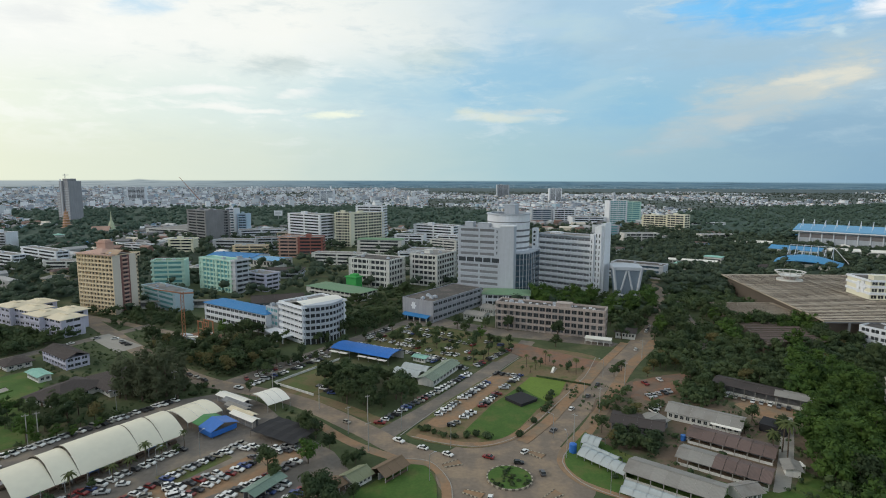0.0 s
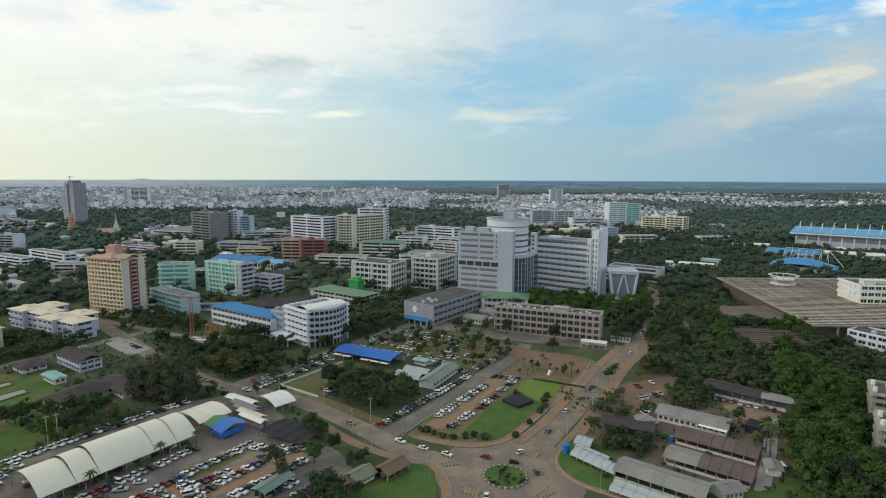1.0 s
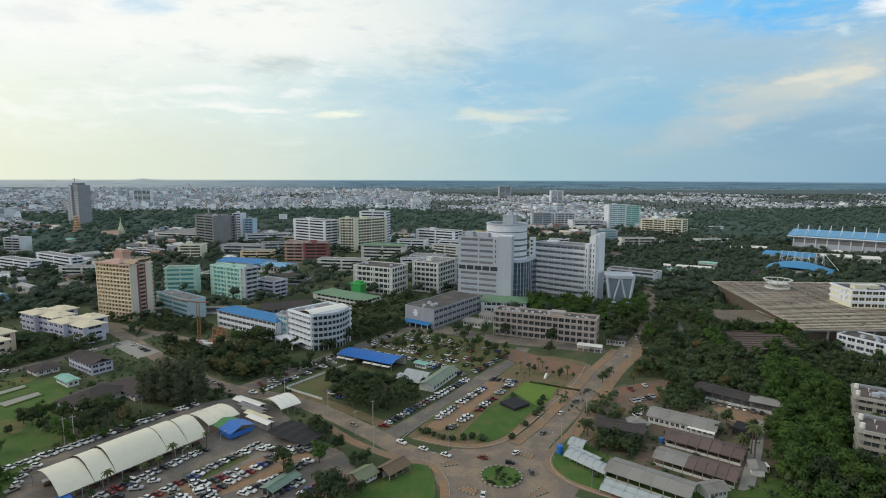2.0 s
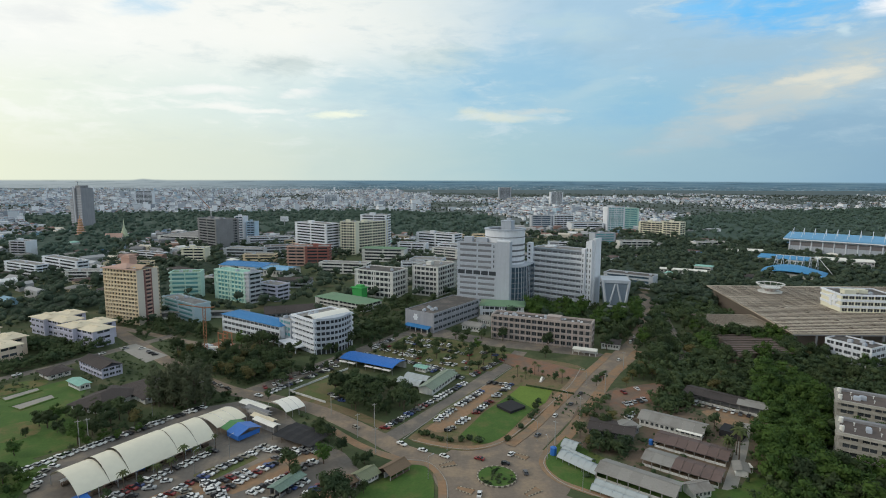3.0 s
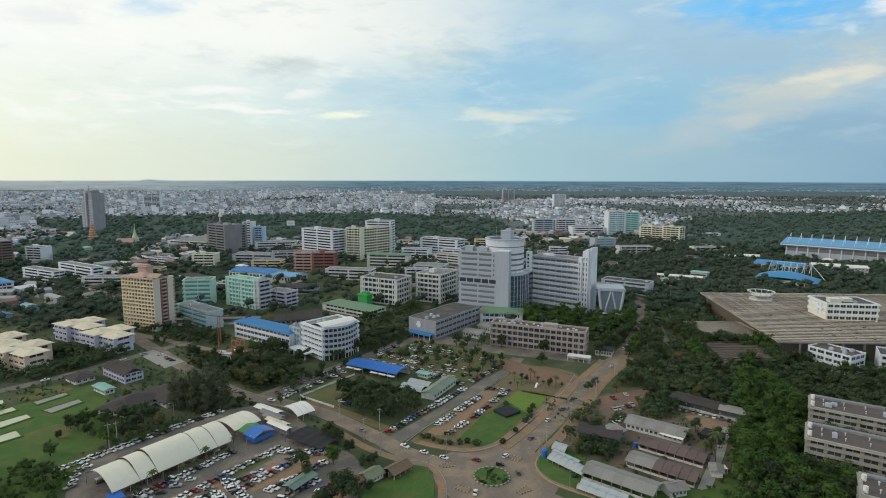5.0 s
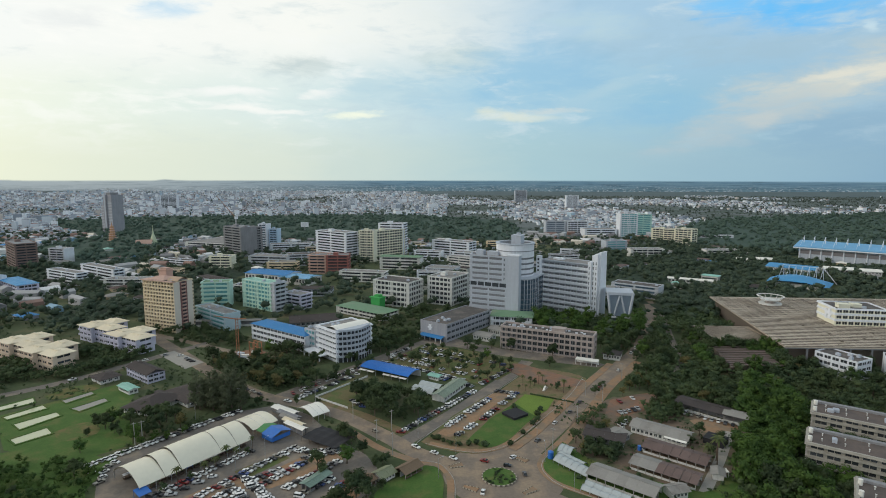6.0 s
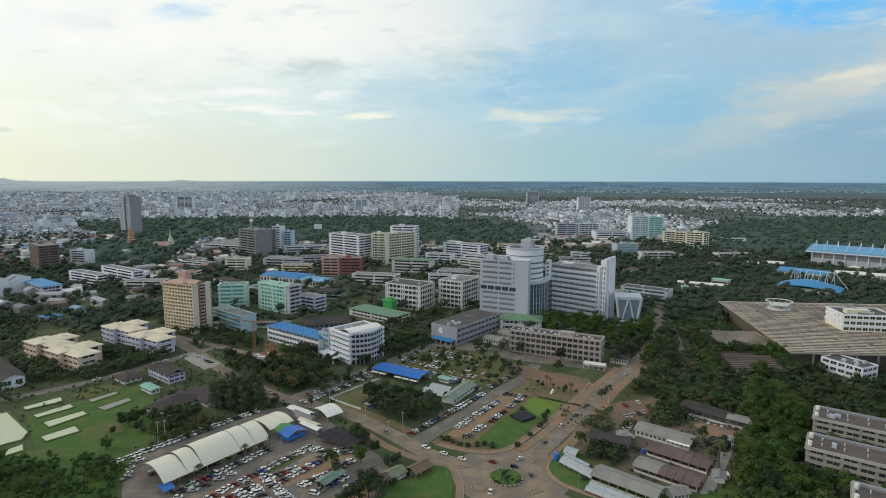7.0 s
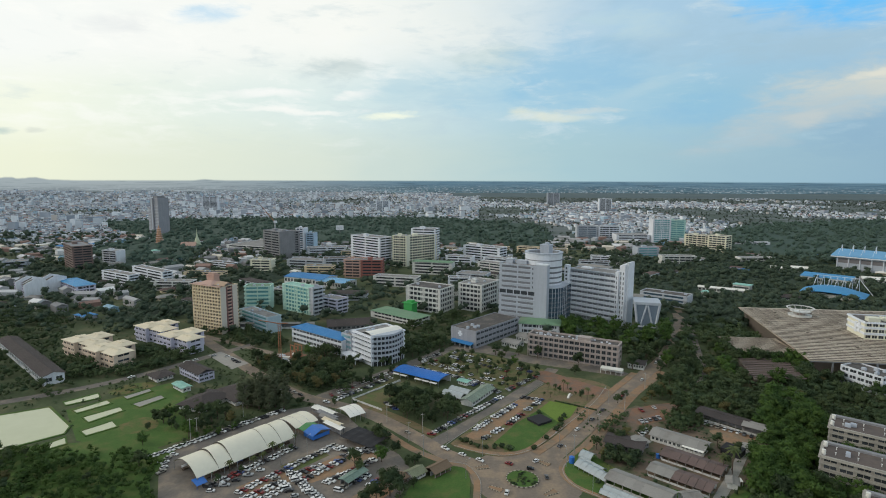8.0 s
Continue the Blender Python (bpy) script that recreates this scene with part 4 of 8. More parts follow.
    for a, b, t in (((2.4, 0.2, 8), (-0.9, -0.4, 33), 1.3), ((19.6, 0.2, 8), (22.9, -0.4, 33), 1.3), ((10.4, -0.2, 30), (5.2, 0.2, 8), 0.9), ((11.6, -0.2, 30), (16.8, 0.2, 8), 0.9)):
        fr.tube(a, b, t, t, 4)
    part("brace", fr, PALEG, v)
    part("fascia", Geo().box(-1.6, -1.0, 30.6, 23.6, 22.4, 33.4), PALEG, v)
    part("sill", Geo().box(2.0, -0.6, 7.0, 20.0, 1.2, 8.4), WHITE, v)


hospital()

# ---- blocks round the green ----
def school_block():
    L, D = 68, 13
    e = building("school_block", "four-storey pinkish concrete school block with open corridors", 22.5, 350.5, -21.5, L, D, 4, 4.1, PINKT, ROOFD, "grid", "FRL", (17, 2), GLASS,
                 bar=CONC, sill=0.30, head=0.93, pier=0.5, deep=0.9, parapet=1.2, category="school", heads=((38, 3, 9, 6, 2.6),))
    hm = Geo().box(0, 0, 0, 1.6, 1.0, 0.7).mesh("roof_vent", WHITE)
    for i in range(15):
        part("roof_vent", hm, None, e, "", pose(4 + i * 4.1 + rng.uniform(-1, 1), 2.5 + rng.uniform(0, 6), 16.5, 0, 0, rng.uniform(0, 60)))
    a = thing("porch", "low white flat-roofed porch with a pale canopy", "porch", 72, 318, -21.5)
    part("roof", Geo().box(0, 0, 3.2, 15, 6, 3.6), PVC2, a)
    pm = Geo().box(-0.15, -0.15, 0, 0.15, 0.15, 3.2).mesh("post", OLDW)
    for i in range(5):
        part("post", pm, None, a, "", pose(0.4 + i * 3.5, 0.4, 0))
    part("back_wall", Geo().box(0, 5.6, 0, 15, 6, 3.2), OLDW, a)
    s = shed("service_shed", "low dark-roofed shed beside the school block", 93, 330, -21.5, 12, 14, 4, 1.2, BROWNR, bays=3)


school_block()


def gallery_block():
    e = building("auditorium_block", "grey hall block with a dark felt roof and blue canopy", -39.5, 376, -34, 26, 62, 3, 4.6, mat("slate_paint", (0.34, 0.35, 0.39), 0.85, var=0.2, streak=0.12), ROOFD, "strip", "R", (5, 11), GLASS, sill=0.36, head=0.8, pier=0.8, parapet=0.6, category="hall")
    part("canopy", Geo().add([(2, -4.5, 3.4), (24, -4.5, 3.4), (24, 0, 4.6), (2, 0, 4.6), (2, -4.5, 3.2), (24, -4.5, 3.2), (24, 0, 4.4), (2, 0, 4.4)], [(0, 1, 2, 3), (7, 6, 5, 4), (0, 4, 5, 1), (1, 5, 6, 2), (3, 7, 4, 0)]), BLUER, e, "blue sheet canopy")
    part("entrance", Geo().box(3, -0.05, 0, 23, 0.1, 3.2), GLASSB, e)
    part("relief", Geo().box(8.5, -0.3, 7.5, 11, 0.1, 12).box(7.6, -0.35, 9, 12, 0.1, 10.2), WHITE, e)
    pm = Geo().box(-0.2, -0.2, 0, 0.2, 0.2, 3.3).mesh("post", OLDW)
    for i in range(5):
        part("post", pm, None, e, "", pose(2.6 + i * 5.2, -4.2, 0))
    g = building("green_roof_block", "white three-storey block with a green sheet roof", 17, 410, -8, 35, 22, 2, 4.6, WHITE, GREENR, "grid", "FLR", (9, 5), GLASS, roof="hip", rise=2.6, parapet=0.4, pier=0.6, category="block")
    shed("low_hall", "low hall with a pale fibre-cement roof", 2, 372, -30, 15, 12, 4, 1.4, ASB, bays=3)
    shed("low_hall", "low hall with a pale fibre-cement roof", 14, 386, -30, 11, 14, 5, 1.4, ASB, bays=3)


gallery_block()

building("canteen_block", "white four-storey block with a blue sheet roof", -171.5, 363, -32, 62, 15, 3, 4.0, WHITE, BLUER, "strip", "FL", (14, 3), GLASS, roof="hip", rise=2.2, sill=0.42, parapet=0.5, deep=0.8, category="block", bar=GREYP)


def round_ended_block():
    e = building("faculty_block", "white six-storey block with striped balconies and barrel roof", -108.5, 325.5, -42, 24, 30, 6, 3.6, WHITE, ROOFG, "balcony", "FR", (5, 7), GLASS, sill=0.52, head=0.95, deep=0.9, bar=GREYP, category="block")
    b = barrel(Geo(), 28, 16, 21.8, 2.2, 12)
    ob = part("barrel_roof", b, PVC2, e, "pale barrel-vaulted metal roof", pose(25, 1.5, 0, 0, 0, 90))
    cm = Geo()
    n = 10
    pts = [(24 + 5.5 * math.sin(math.pi * i / n), 1 + 28 * i / n) for i in range(n + 1)]
    poly = [(23, 1)] + pts + [(23, 29)]
    cm.prism(poly, 0, 1.5)
    me = cm.mesh("balcony", PALEG)
    for i in range(1, 7):
        part("balcony", me, None, e, "", pose(0, 0, i * 3.6 - 0.2))
    gl = Geo()
    pts2 = [(24 + 4.6 * math.sin(math.pi * i / n), 1.4 + 27.2 * i / n) for i in range(n + 1)]
    gl.prism([(23, 1.4)] + pts2 + [(23, 28.6)], 0, 21.4)
    part("bow_front", gl, GLASS, e)
    fin = Geo().box(-0.25, -0.25, 0, 0.25, 0.25, 21.4).mesh("fin", PALEG)
    for px, py in pts2:
        part("fin", fin, None, e, "", pose(px + 0.4, py, 0))
    part("podium", Geo().box(-8, -7, 3.6, 14, 2, 4.4), WHITE, e)
    pm = Geo().box(-0.3, -0.3, 0, 0.3, 0.3, 3.6).mesh("post", WHITE)
    for i in range(4):
        part("post", pm, None, e, "", pose(-7 + i * 6.6, -6.4, 0))
    lk = building("link_block", "grey glazed link between two white blocks", -121, 337, -36, 12, 12, 4, 4, GREYP, ROOFG, "strip", "F", (3, 2), GLASST, category="block")


round_ended_block()


def apartment_tower():
    L, D, n, fh = 35, 20, 14, 2.95
    e = building("apartment_tower", "cream fourteen-storey apartment tower with a red-tiled recess", -272, 386, -20, L, D, n, fh, CREAM, ROOFG, "grid", "FL", (10, 5), GLASS, bar=CREAM,
                 sill=0.36, head=0.9, pier=0.7, deep=0.9, parapet=0.5, category="tower")
    part("recess", Geo().box(L - 0.4, 6, 0, L + 0.12, 13.2, n * fh), MAROON, e, "maroon tiled stair recess")
    bm = Geo().box(L + 0.1, 7.6, 0, L + 0.9, 11.8, 1.1).mesh("balcony", SALMON)
    wm = pane_mesh(GLASS, MAROON)
    for i in range(n):
        part("balcony", bm, None, e, "", pose(0, 0, 0.4 + i * fh))
        part("window", wm, None, e, "", pose(L + 0.13, 7.9, 1.5 + i * fh, 0, 0, 90)).scale = (3.6, 1, 1.3)
    part("blank_wall", Geo().box(L - 0.3, 0.2, 0, L + 0.3, 5.9, n * fh + 0.3).box(L - 0.3, 13.3, 0, L + 0.3, 18.4, n * fh + 0.3), mat("pale_cream", (0.64, 0.58, 0.50), 0.85, var=0.12), e)
    for i in range(n):
        part("window", pane_mesh(GLASS, CREAM), None, e, "", pose(L + 0.31, 18.5, 1.2 + i * fh, 0, 0, 90)).scale = (1.3, 1, 1.5)
    part("eave", Geo().box(-1.2, -1.2, n * fh + 0.5, L + 1.2, 1.6, n * fh + 0.9).box(-1.2, 1.6, n * fh + 0.5, 1.4, D, n * fh + 0.9), SALMON, e)
    part("roof_slope", hip_roof(18, 14, n * fh + 1.0, 2.4), SALMON, e, "low salmon roof", pose(3, 3, 0))
    part("water_tower", Geo().box(5, 12, n * fh, 14, 18.5, n * fh + 7).box(4.4, 11.4, n * fh + 7, 14.6, 19.1, n * fh + 7.6).box(6, 13, n * fh + 7.6, 13, 17.5, n * fh + 9), SALMON, e, "salmon water-tank house")
    cu = barrel(Geo(), 12, 11, n * fh + 0.8, 2.6, 10)
    part("curved_roof", cu, mat("tan_curved_roof", (0.42, 0.30, 0.21), 0.8), e, "", pose(L - 11.5, 4, 0))


apartment_tower()


def dormitory(label, x, y, ang, wall, h=11.5):
    """Three stepped masses under overhanging shallow beige roofs."""
    e = thing("dormitory_block", label, "dormitory", x, y, ang, group="dormitory blocks")
    block(x, y, ang, -1, -1, 36, 28)
    e.scale = (1.12, 1.12, 1.05)
    wm = pane_mesh(GLASS, wall)
    for bx, by, L, D, hh in ((0, 0, 15, 13, h), (13, 3, 17, 12, h - 0.8), (2, 12, 15, 12, h - 0.4)):
        part("wall", Geo().box(bx, by, 0, bx + L, by + D, hh), wall, e)
        part("roof", hip_roof(L, D, hh + 0.05, 1.5, 1.1, False), BEIGER, e, "", pose(bx, by, 0))
        part("roof_ridge", Geo().box(bx + L * .25, by + D * .42, hh + 1.35, bx + L * .75, by + D * .58, hh + 1.75), BEIGER, e)
        sm = Geo().box(bx - 0.5, by - 0.7, 0, bx + L + 0.5, by, 1.1).mesh("balcony", wall)
        for i in range(3):
            z = 1.2 + i * h / 3.1
            if i:
                part("balcony", sm, None, e, "", pose(0, 0, z - 0.9))
            for j in range(3):
                part("window", wm, None, e, "", pose(bx + 0.8 + j * L / 3.1, by - 0.02, z)).scale = (L / 4.2, 1, 1.6)
            part("window", wm, None, e, "", pose(bx + L + 0.02, by + 2, z, 0, 0, 90)).scale = (D * 0.66, 1, 1.6)
    return e


CREAMD = mat("dorm_cream", (0.66, 0.54, 0.43), 0.85, var=0.2)
dormitory("lilac-white dormitory with stepped wings and beige roofs", -304, 352, -27, LILAC)
dormitory("lilac-white dormitory with stepped wings and beige roofs", -268, 330, -27, LILAC)
dormitory("cream dormitory with stepped wings and beige roofs", -332, 308, -25, CREAMD)
dormitory("cream dormitory with stepped wings and beige roofs", -300, 290, -25, CREAMD)

# ---- campus blocks behind ----
BL = [
    # name, label, x, y, ang, L, D, n, fh, wall, roof material, style, faces, bays, glass
    ("teal_block", "pale teal six-storey block with open galleries", -262, 462, 12, 27, 16, 6, 4.0, TEAL, GREENR, "strip", "FL", (6, 4), GLASST),
    ("teal_block", "pale teal seven-storey block with open galleries", -224, 470, -30, 42, 14, 7, 3.8, TEAL, TEALR, "grid", "F", (9, 4), GLASST),
    ("grey_end_block", "grey gable block with white balcony ends", -187, 448.6, -30, 5, 14.5, 7, 3.9, GREYP, ROOFG, "balcony", "R", (3, 5), GLASS),
    ("blue_grey_block", "blue-grey four-storey block with ribbon windows", -241, 410, -36, 50, 14, 4, 3.5, mat("blue_grey_paint", (0.40, 0.52, 0.58), 0.85), ROOFG, "strip", "FL", (10, 3), GLASST),
    ("lilac_block", "lilac-grey four-storey campus block", -184, 468, -30, 26, 16, 4, 3.6, LILAC, ROOFG, "strip", "FR", (6, 4), GLASS),
    ("brick_block", "salmon and brick-red six-storey block", -215, 657, -2, 24, 26, 6, 4.0, SALMON, ROOFG, "balcony", "FL", (5, 4), GLASS),
    ("brick_block", "brick-red six-storey block with pale bands", -191, 655, 6, 30, 24, 6, 4.0, BRICK, ROOFG, "strip", "FR", (3, 4), GLASS),
    ("ward_slab", "white twelve-storey slab with ribbon windows", -243, 790, -34, 68, 26, 11, 4.0, WHITE, ROOFG, "strip", "FR", (6, 3), GLASS),
    ("yellow_tower", "pale yellow twelve-storey ward tower", -170, 764, -12, 24, 18, 12, 3.9, YELLOW, ROOFG, "grid", "FL", (5, 4), GLASS),
    ("yellow_wing", "pale yellow eleven-storey ward wing", -147, 768, 50, 62, 18, 11, 4.1, YELLOW, ROOFG, "grid", "FR", (12, 3), GLASS),
    ("white_tower", "white thirteen-storey tower behind the yellow wing", -150, 818, -8, 42, 24, 13, 4.1, WHITE, ROOFG, "strip", "FR", (2, 3), GLASS),
    ("white_gallery_block", "white five-storey block with open galleries", -98, 488, -25, 42, 28, 5, 4.9, OLDW, ROOFD, "grid", "FR", (9, 6), GLASS),
    ("white_gallery_block", "white six-storey block with open galleries", -44, 494, -27, 28, 38, 6, 4.6, OLDW, ROOFG, "grid", "FR", (6, 8), GLASS),
    ("low_slab", "low weathered slab with a grey roof", -162, 606, -8, 58, 18, 3, 4.0, OLDW, ROOFG, "strip", "FR", (9, 3), GLASS),
    ("green_roof_slab", "weathered four-storey slab with a green roof", -128, 700, -8, 58, 20, 4, 4.2, OLDW, GREENR, "strip", "F", (10, 3), GLASS),
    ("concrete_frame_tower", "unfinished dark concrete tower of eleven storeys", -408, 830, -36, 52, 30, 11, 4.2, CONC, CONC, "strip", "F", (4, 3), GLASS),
    ("concrete_frame_tower", "unfinished dark concrete tower wing", -367, 804, 48, 36, 30, 11, 4.1, CONC, CONC, "grid", "FR", (5, 3), GLASS),
    ("white_blue_tower", "white tower with blue glass side", -370, 880, -5, 15, 20, 11, 4.1, WHITE, ROOFG, "strip", "F", (1, 2), GLASSB),
    ("white_blue_wing", "white and blue nine-storey wing", -353, 885, 0, 15, 20, 9, 4.0, mat("pale_blue_paint", (0.45, 0.58, 0.70), 0.7), ROOFG, "strip", "F", (2, 2), GLASSB),
    ("long_podium", "long white low podium building", -342, 858, 18, 70, 26, 3, 4.2, WHITE, ROOFG, "strip", "F", (6, 2), GLASS),
    ("long_low_block", "long low grey block", -322, 720, -6, 62, 24, 3, 4.3, GREYP, ROOFG, "strip", "F", (7, 2), GLASS),
    ("long_low_block", "long low grey block with a dark roof", -262, 712, 20, 40, 26, 4, 4.0, GREYP, ROOFD, "strip", "F", (5, 2), GLASS),
    ("cream_striped_block", "cream striped five-storey block", -356, 672, 4, 30, 18, 5, 3.8, YELLOW, ROOFG, "balcony", "F", (3, 2), GLASS),
    ("white_ward", "white six-storey ward block with dark ribbon windows", -66, 838, -30, 70, 24, 6, 4.2, WHITE, ROOFG, "strip", "FR", (5, 2), GLASS),
    ("white_annex", "white three-storey hospital annex block", -30, 760, -20, 40, 22, 4, 4.0, WHITE, ROOFG, "strip", "F", (5, 2), GLASS),
    ("white_annex", "white three-storey annex with stair boxes", -88, 770, -10, 42, 20, 4, 4.0, WHITE, ROOFG, "strip", "F", (5, 2), GLASS),
    ("grey_annex", "low grey hospital annex block", -60, 640, -14, 40, 26, 3, 4.0, GREYP, ROOFG, "strip", "F", (6, 2), GLASS),
    ("brown_long_block", "long low brownish block behind trees", 152, 552, -34, 50, 20, 3, 4.2, GREYP, ROOFD, "strip", "F", (8, 3), GLASSB),
    ("teal_office", "small grey-teal office block", 224, 885, 14, 38, 20, 5, 4.0, PALEG, ROOFG, "strip", "F", (3, 2), GLASST),
    ("ruined_white_block", "low white broken-edged block", 252, 838, 4, 54, 20, 3, 4.2, OLDW, ROOFG, "grid", "F", (6, 2), GLASS),
    ("cream_hotel", "cream six-storey hotel among trees", 357, 1078, -40, 50, 24, 6, 4.2, YELLOW, ROOFG, "grid", "F", (6, 2), GLASS),
    ("cream_hotel", "cream seven-storey hotel with black windows", 383, 1024, -42, 34, 26, 7, 4.2, YELLOW, ROOFG, "grid", "FR", (4, 2), GLASS),
    ("teal_glass_tower", "teal glass hotel tower with white bands", 314, 1148, 6, 38, 26, 12, 4.1, WHITE, ROOFG, "grid", "F", (5, 2), GLASST),
    ("teal_glass_tower", "teal glass hotel tower wing", 350, 1170, 30, 52, 26, 11, 4.1, TEAL, ROOFG, "strip", "F", (3, 2), GLASST),
    ("long_white_shed", "long low white building", 466, 1110, -4, 66, 16, 2, 4.2, WHITE, ROOFG, "strip", "F", (5, 1), GLASS),
    ("white_house_row", "low white house row", 382, 868, 6, 56, 18, 2, 4.2, OLDW, ROOFG, "grid", "F", (6, 1), GLASS),
    ("office_slab", "grey slab with a glazed front", 164, 1212, 4, 46, 24, 6, 4.5, GREYP, ROOFG, "strip", "F", (4, 2), GLASSB),
    ("office_slab", "white slab with square windows", 212, 1216, 6, 50, 24, 6, 4.5, WHITE, ROOFG, "grid", "F", (6, 2), GLASS),
    ("white_mall", "long white low hall", 240, 1150, 4, 70, 40, 3, 5.0, WHITE, ROOFG, "strip", "F", (4, 2), GLASS),
    ("blue_roof_hall", "white hall with a bright blue roof", -532, 531, -33, 64, 20, 3, 3.8, LILAC, SKYBLUE, "grid", "FR", (9, 3), GLASS),
    ("brown_tower", "unfinished brown-red concrete tower block", -660, 690, -40, 64, 26, 10, 3.6, mat("brown_brickwork", (0.21, 0.15, 0.135), 0.9, var=0.25), CONC, "strip", "FR", (5, 3), GLASS),
    ("long_white_block", "long white four-storey block with striped galleries", -517, 585, -26, 66, 14, 4, 3.6, WHITE, ROOFG, "strip", "FR", (10, 2), GLASS),
    ("long_white_block", "long white four-storey block with striped galleries", -498, 618, -30, 82, 14, 4, 3.9, WHITE, ROOFG, "strip", "FR", (10, 2), GLASS),
    ("small_white_block", "small white six-storey block", -620, 718, -10, 28, 18, 6, 3.6, WHITE, ROOFG, "strip", "F", (2, 2), GLASS),
    ("flat_white_hall", "low white factory hall", -731, 656, 30, 30, 24, 2, 5.0, PALEG, ROOFG, "strip", "F", (4, 2), GLASS),
    ("far_hall", "broad low hall with a pale grey roof", -520, 915, -16, 95, 140, 2, 4.5, OLDW, ROOFG, "strip", "F", (5, 2), GLASS),
    ("far_twin_tower", "grey twin tower far off", 200, 2690, 3, 60, 30, 14, 4.4, GREYP, ROOFG, "strip", "F", (3, 2), GLASS),
    ("far_white_tower", "white tower far off", 372, 2214, 3, 50, 30, 13, 4.1, WHITE, ROOFG, "strip", "F", (3, 2), GLASS),
    ("far_white_block", "white block far off", -520, 2120, 4, 54, 30, 10, 4.2, WHITE, ROOFG, "strip", "F", (3, 2), GLASSB),
    ("far_white_block", "white hotel far off", -1165, 1950, 18, 60, 30, 13, 4.4, WHITE, ROOFG, "grid", "F", (4, 2), GLASS),
]
for nm, lb, x, y, a, L, D, n, fh, wl, rf, st, fc, by, gl in BL:
    hd = ((L * 0.3, D * 0.3, min(8, L * .2), min(6, D * .3), 3.2),) if n > 4 and rf in (ROOFG, CONC) else ()
    hip = rf in (GREENR, TEALR, SKYBLUE, BROWNR)
    building(nm, lb, x, y, a, L, D, n, fh, wl, rf, st, fc, by, gl, heads=hd, roof="hip" if hip and nm != "teal_block" else "flat", rise=1.6, bar=wl, pier=0.6, deep=0.8, parapet=0.9, sill=0.30 if st == "grid" else 0.40, head=0.95)


def infill():
    """Plain low blocks that fill the campus between the known ones."""
    made = 0
    for _ in range(700):
        if made >= 30:
            break
        x, y = rng.uniform(-460, 170), rng.uniform(500, 960)
        L, D, n = rng.uniform(24, 56), rng.uniform(13, 20), rng.choice((2, 2, 3, 3, 4))
        a = rng.choice((-32, -20, -8, 4))
        c, s = math.cos(radians(a)), math.sin(radians(a))
        pts = [(x + u * L * c - v * D * s, y + u * L * s + v * D * c) for u in (-0.1, 0.5, 1.1) for v in (-0.6, 0.5, 1.3)]
        if any(hit_block(px, py) for px, py in pts):
            continue
        w, rf = rng.choice((OLDW, GREYP, WHITE, OLDW, CREAM)), rng.choice((ROOFG, ROOFD, ROOFG, ASB, BROWNR))
        building("campus_block", "plain low campus block with ribbon windows", x, y, a, L, D, n, 3.7, w, rf, "strip", "FR", (1, 1), GLASS, roof="hip" if rf in (ASB, BROWNR) else "flat", rise=1.6, deep=0.7, group="plain campus blocks")
        made += 1


def hit_block(px, py, m=3.0):
    for bx, by, a, x0, y0, x1, y1 in BLOCKED:
        dx, dy = px - bx, py - by
        lx, ly = dx * math.cos(a) + dy * math.sin(a), -dx * math.sin(a) + dy * math.cos(a)
        if x0 - m < lx < x1 + m and y0 - m < ly < y1 + m:
            return True
    return False


block(-292, 580, 0, 0, 0, 120, 70)  # kept clear for the blue-roofed halls
infill()


def lone_tower():
    e = thing("grey_skyscraper", "tall grey skyscraper under construction with two slabs", "skyscraper", -846, 1165, -25)
    e.scale = (0.68, 0.75, 1.02)
    block(-850, 1165, -25, -2, -2, 64, 44)
    # concrete lifted towards lilac grey, haze put into the tower's colour
    part("wall", Geo().box(0, 0, 0, 22, 34, 61).box(22, -4, 0, 36, 34, 84).box(36, 0, 0, 60, 36, 84), mat("hazed_concrete", (0.33, 0.335, 0.365), 0.9, var=0.25, streak=0.12), e)
    fm = Geo().box(-0.4, -0.5, 0, 36.4, -0.1, 1.2).mesh("floor_edge", GREYP)
    for i in range(20):
        if i < 17:
            part("floor_edge", fm, None, e, "", pose(0, 0.2, 3.4 * i + 3)).scale = (0.6, 1, 1)
        part("floor_edge", fm, None, e, "", pose(36, 0.2, 3.4 * i + 3)).scale = (0.66, 1, 1)
    part("central_strip", Geo().box(27, -4.6, 0, 33, -4.1, 88), PALEG, e)
    part("crown", Geo().box(26, 4, 84, 50, 28, 89), CONC, e)
    part("crane_mast", Geo().box(30, 8, 89, 31.5, 9.5, 99).box(18, 8.2, 96, 52, 9.2, 97), STEEL, e)


lone_tower()


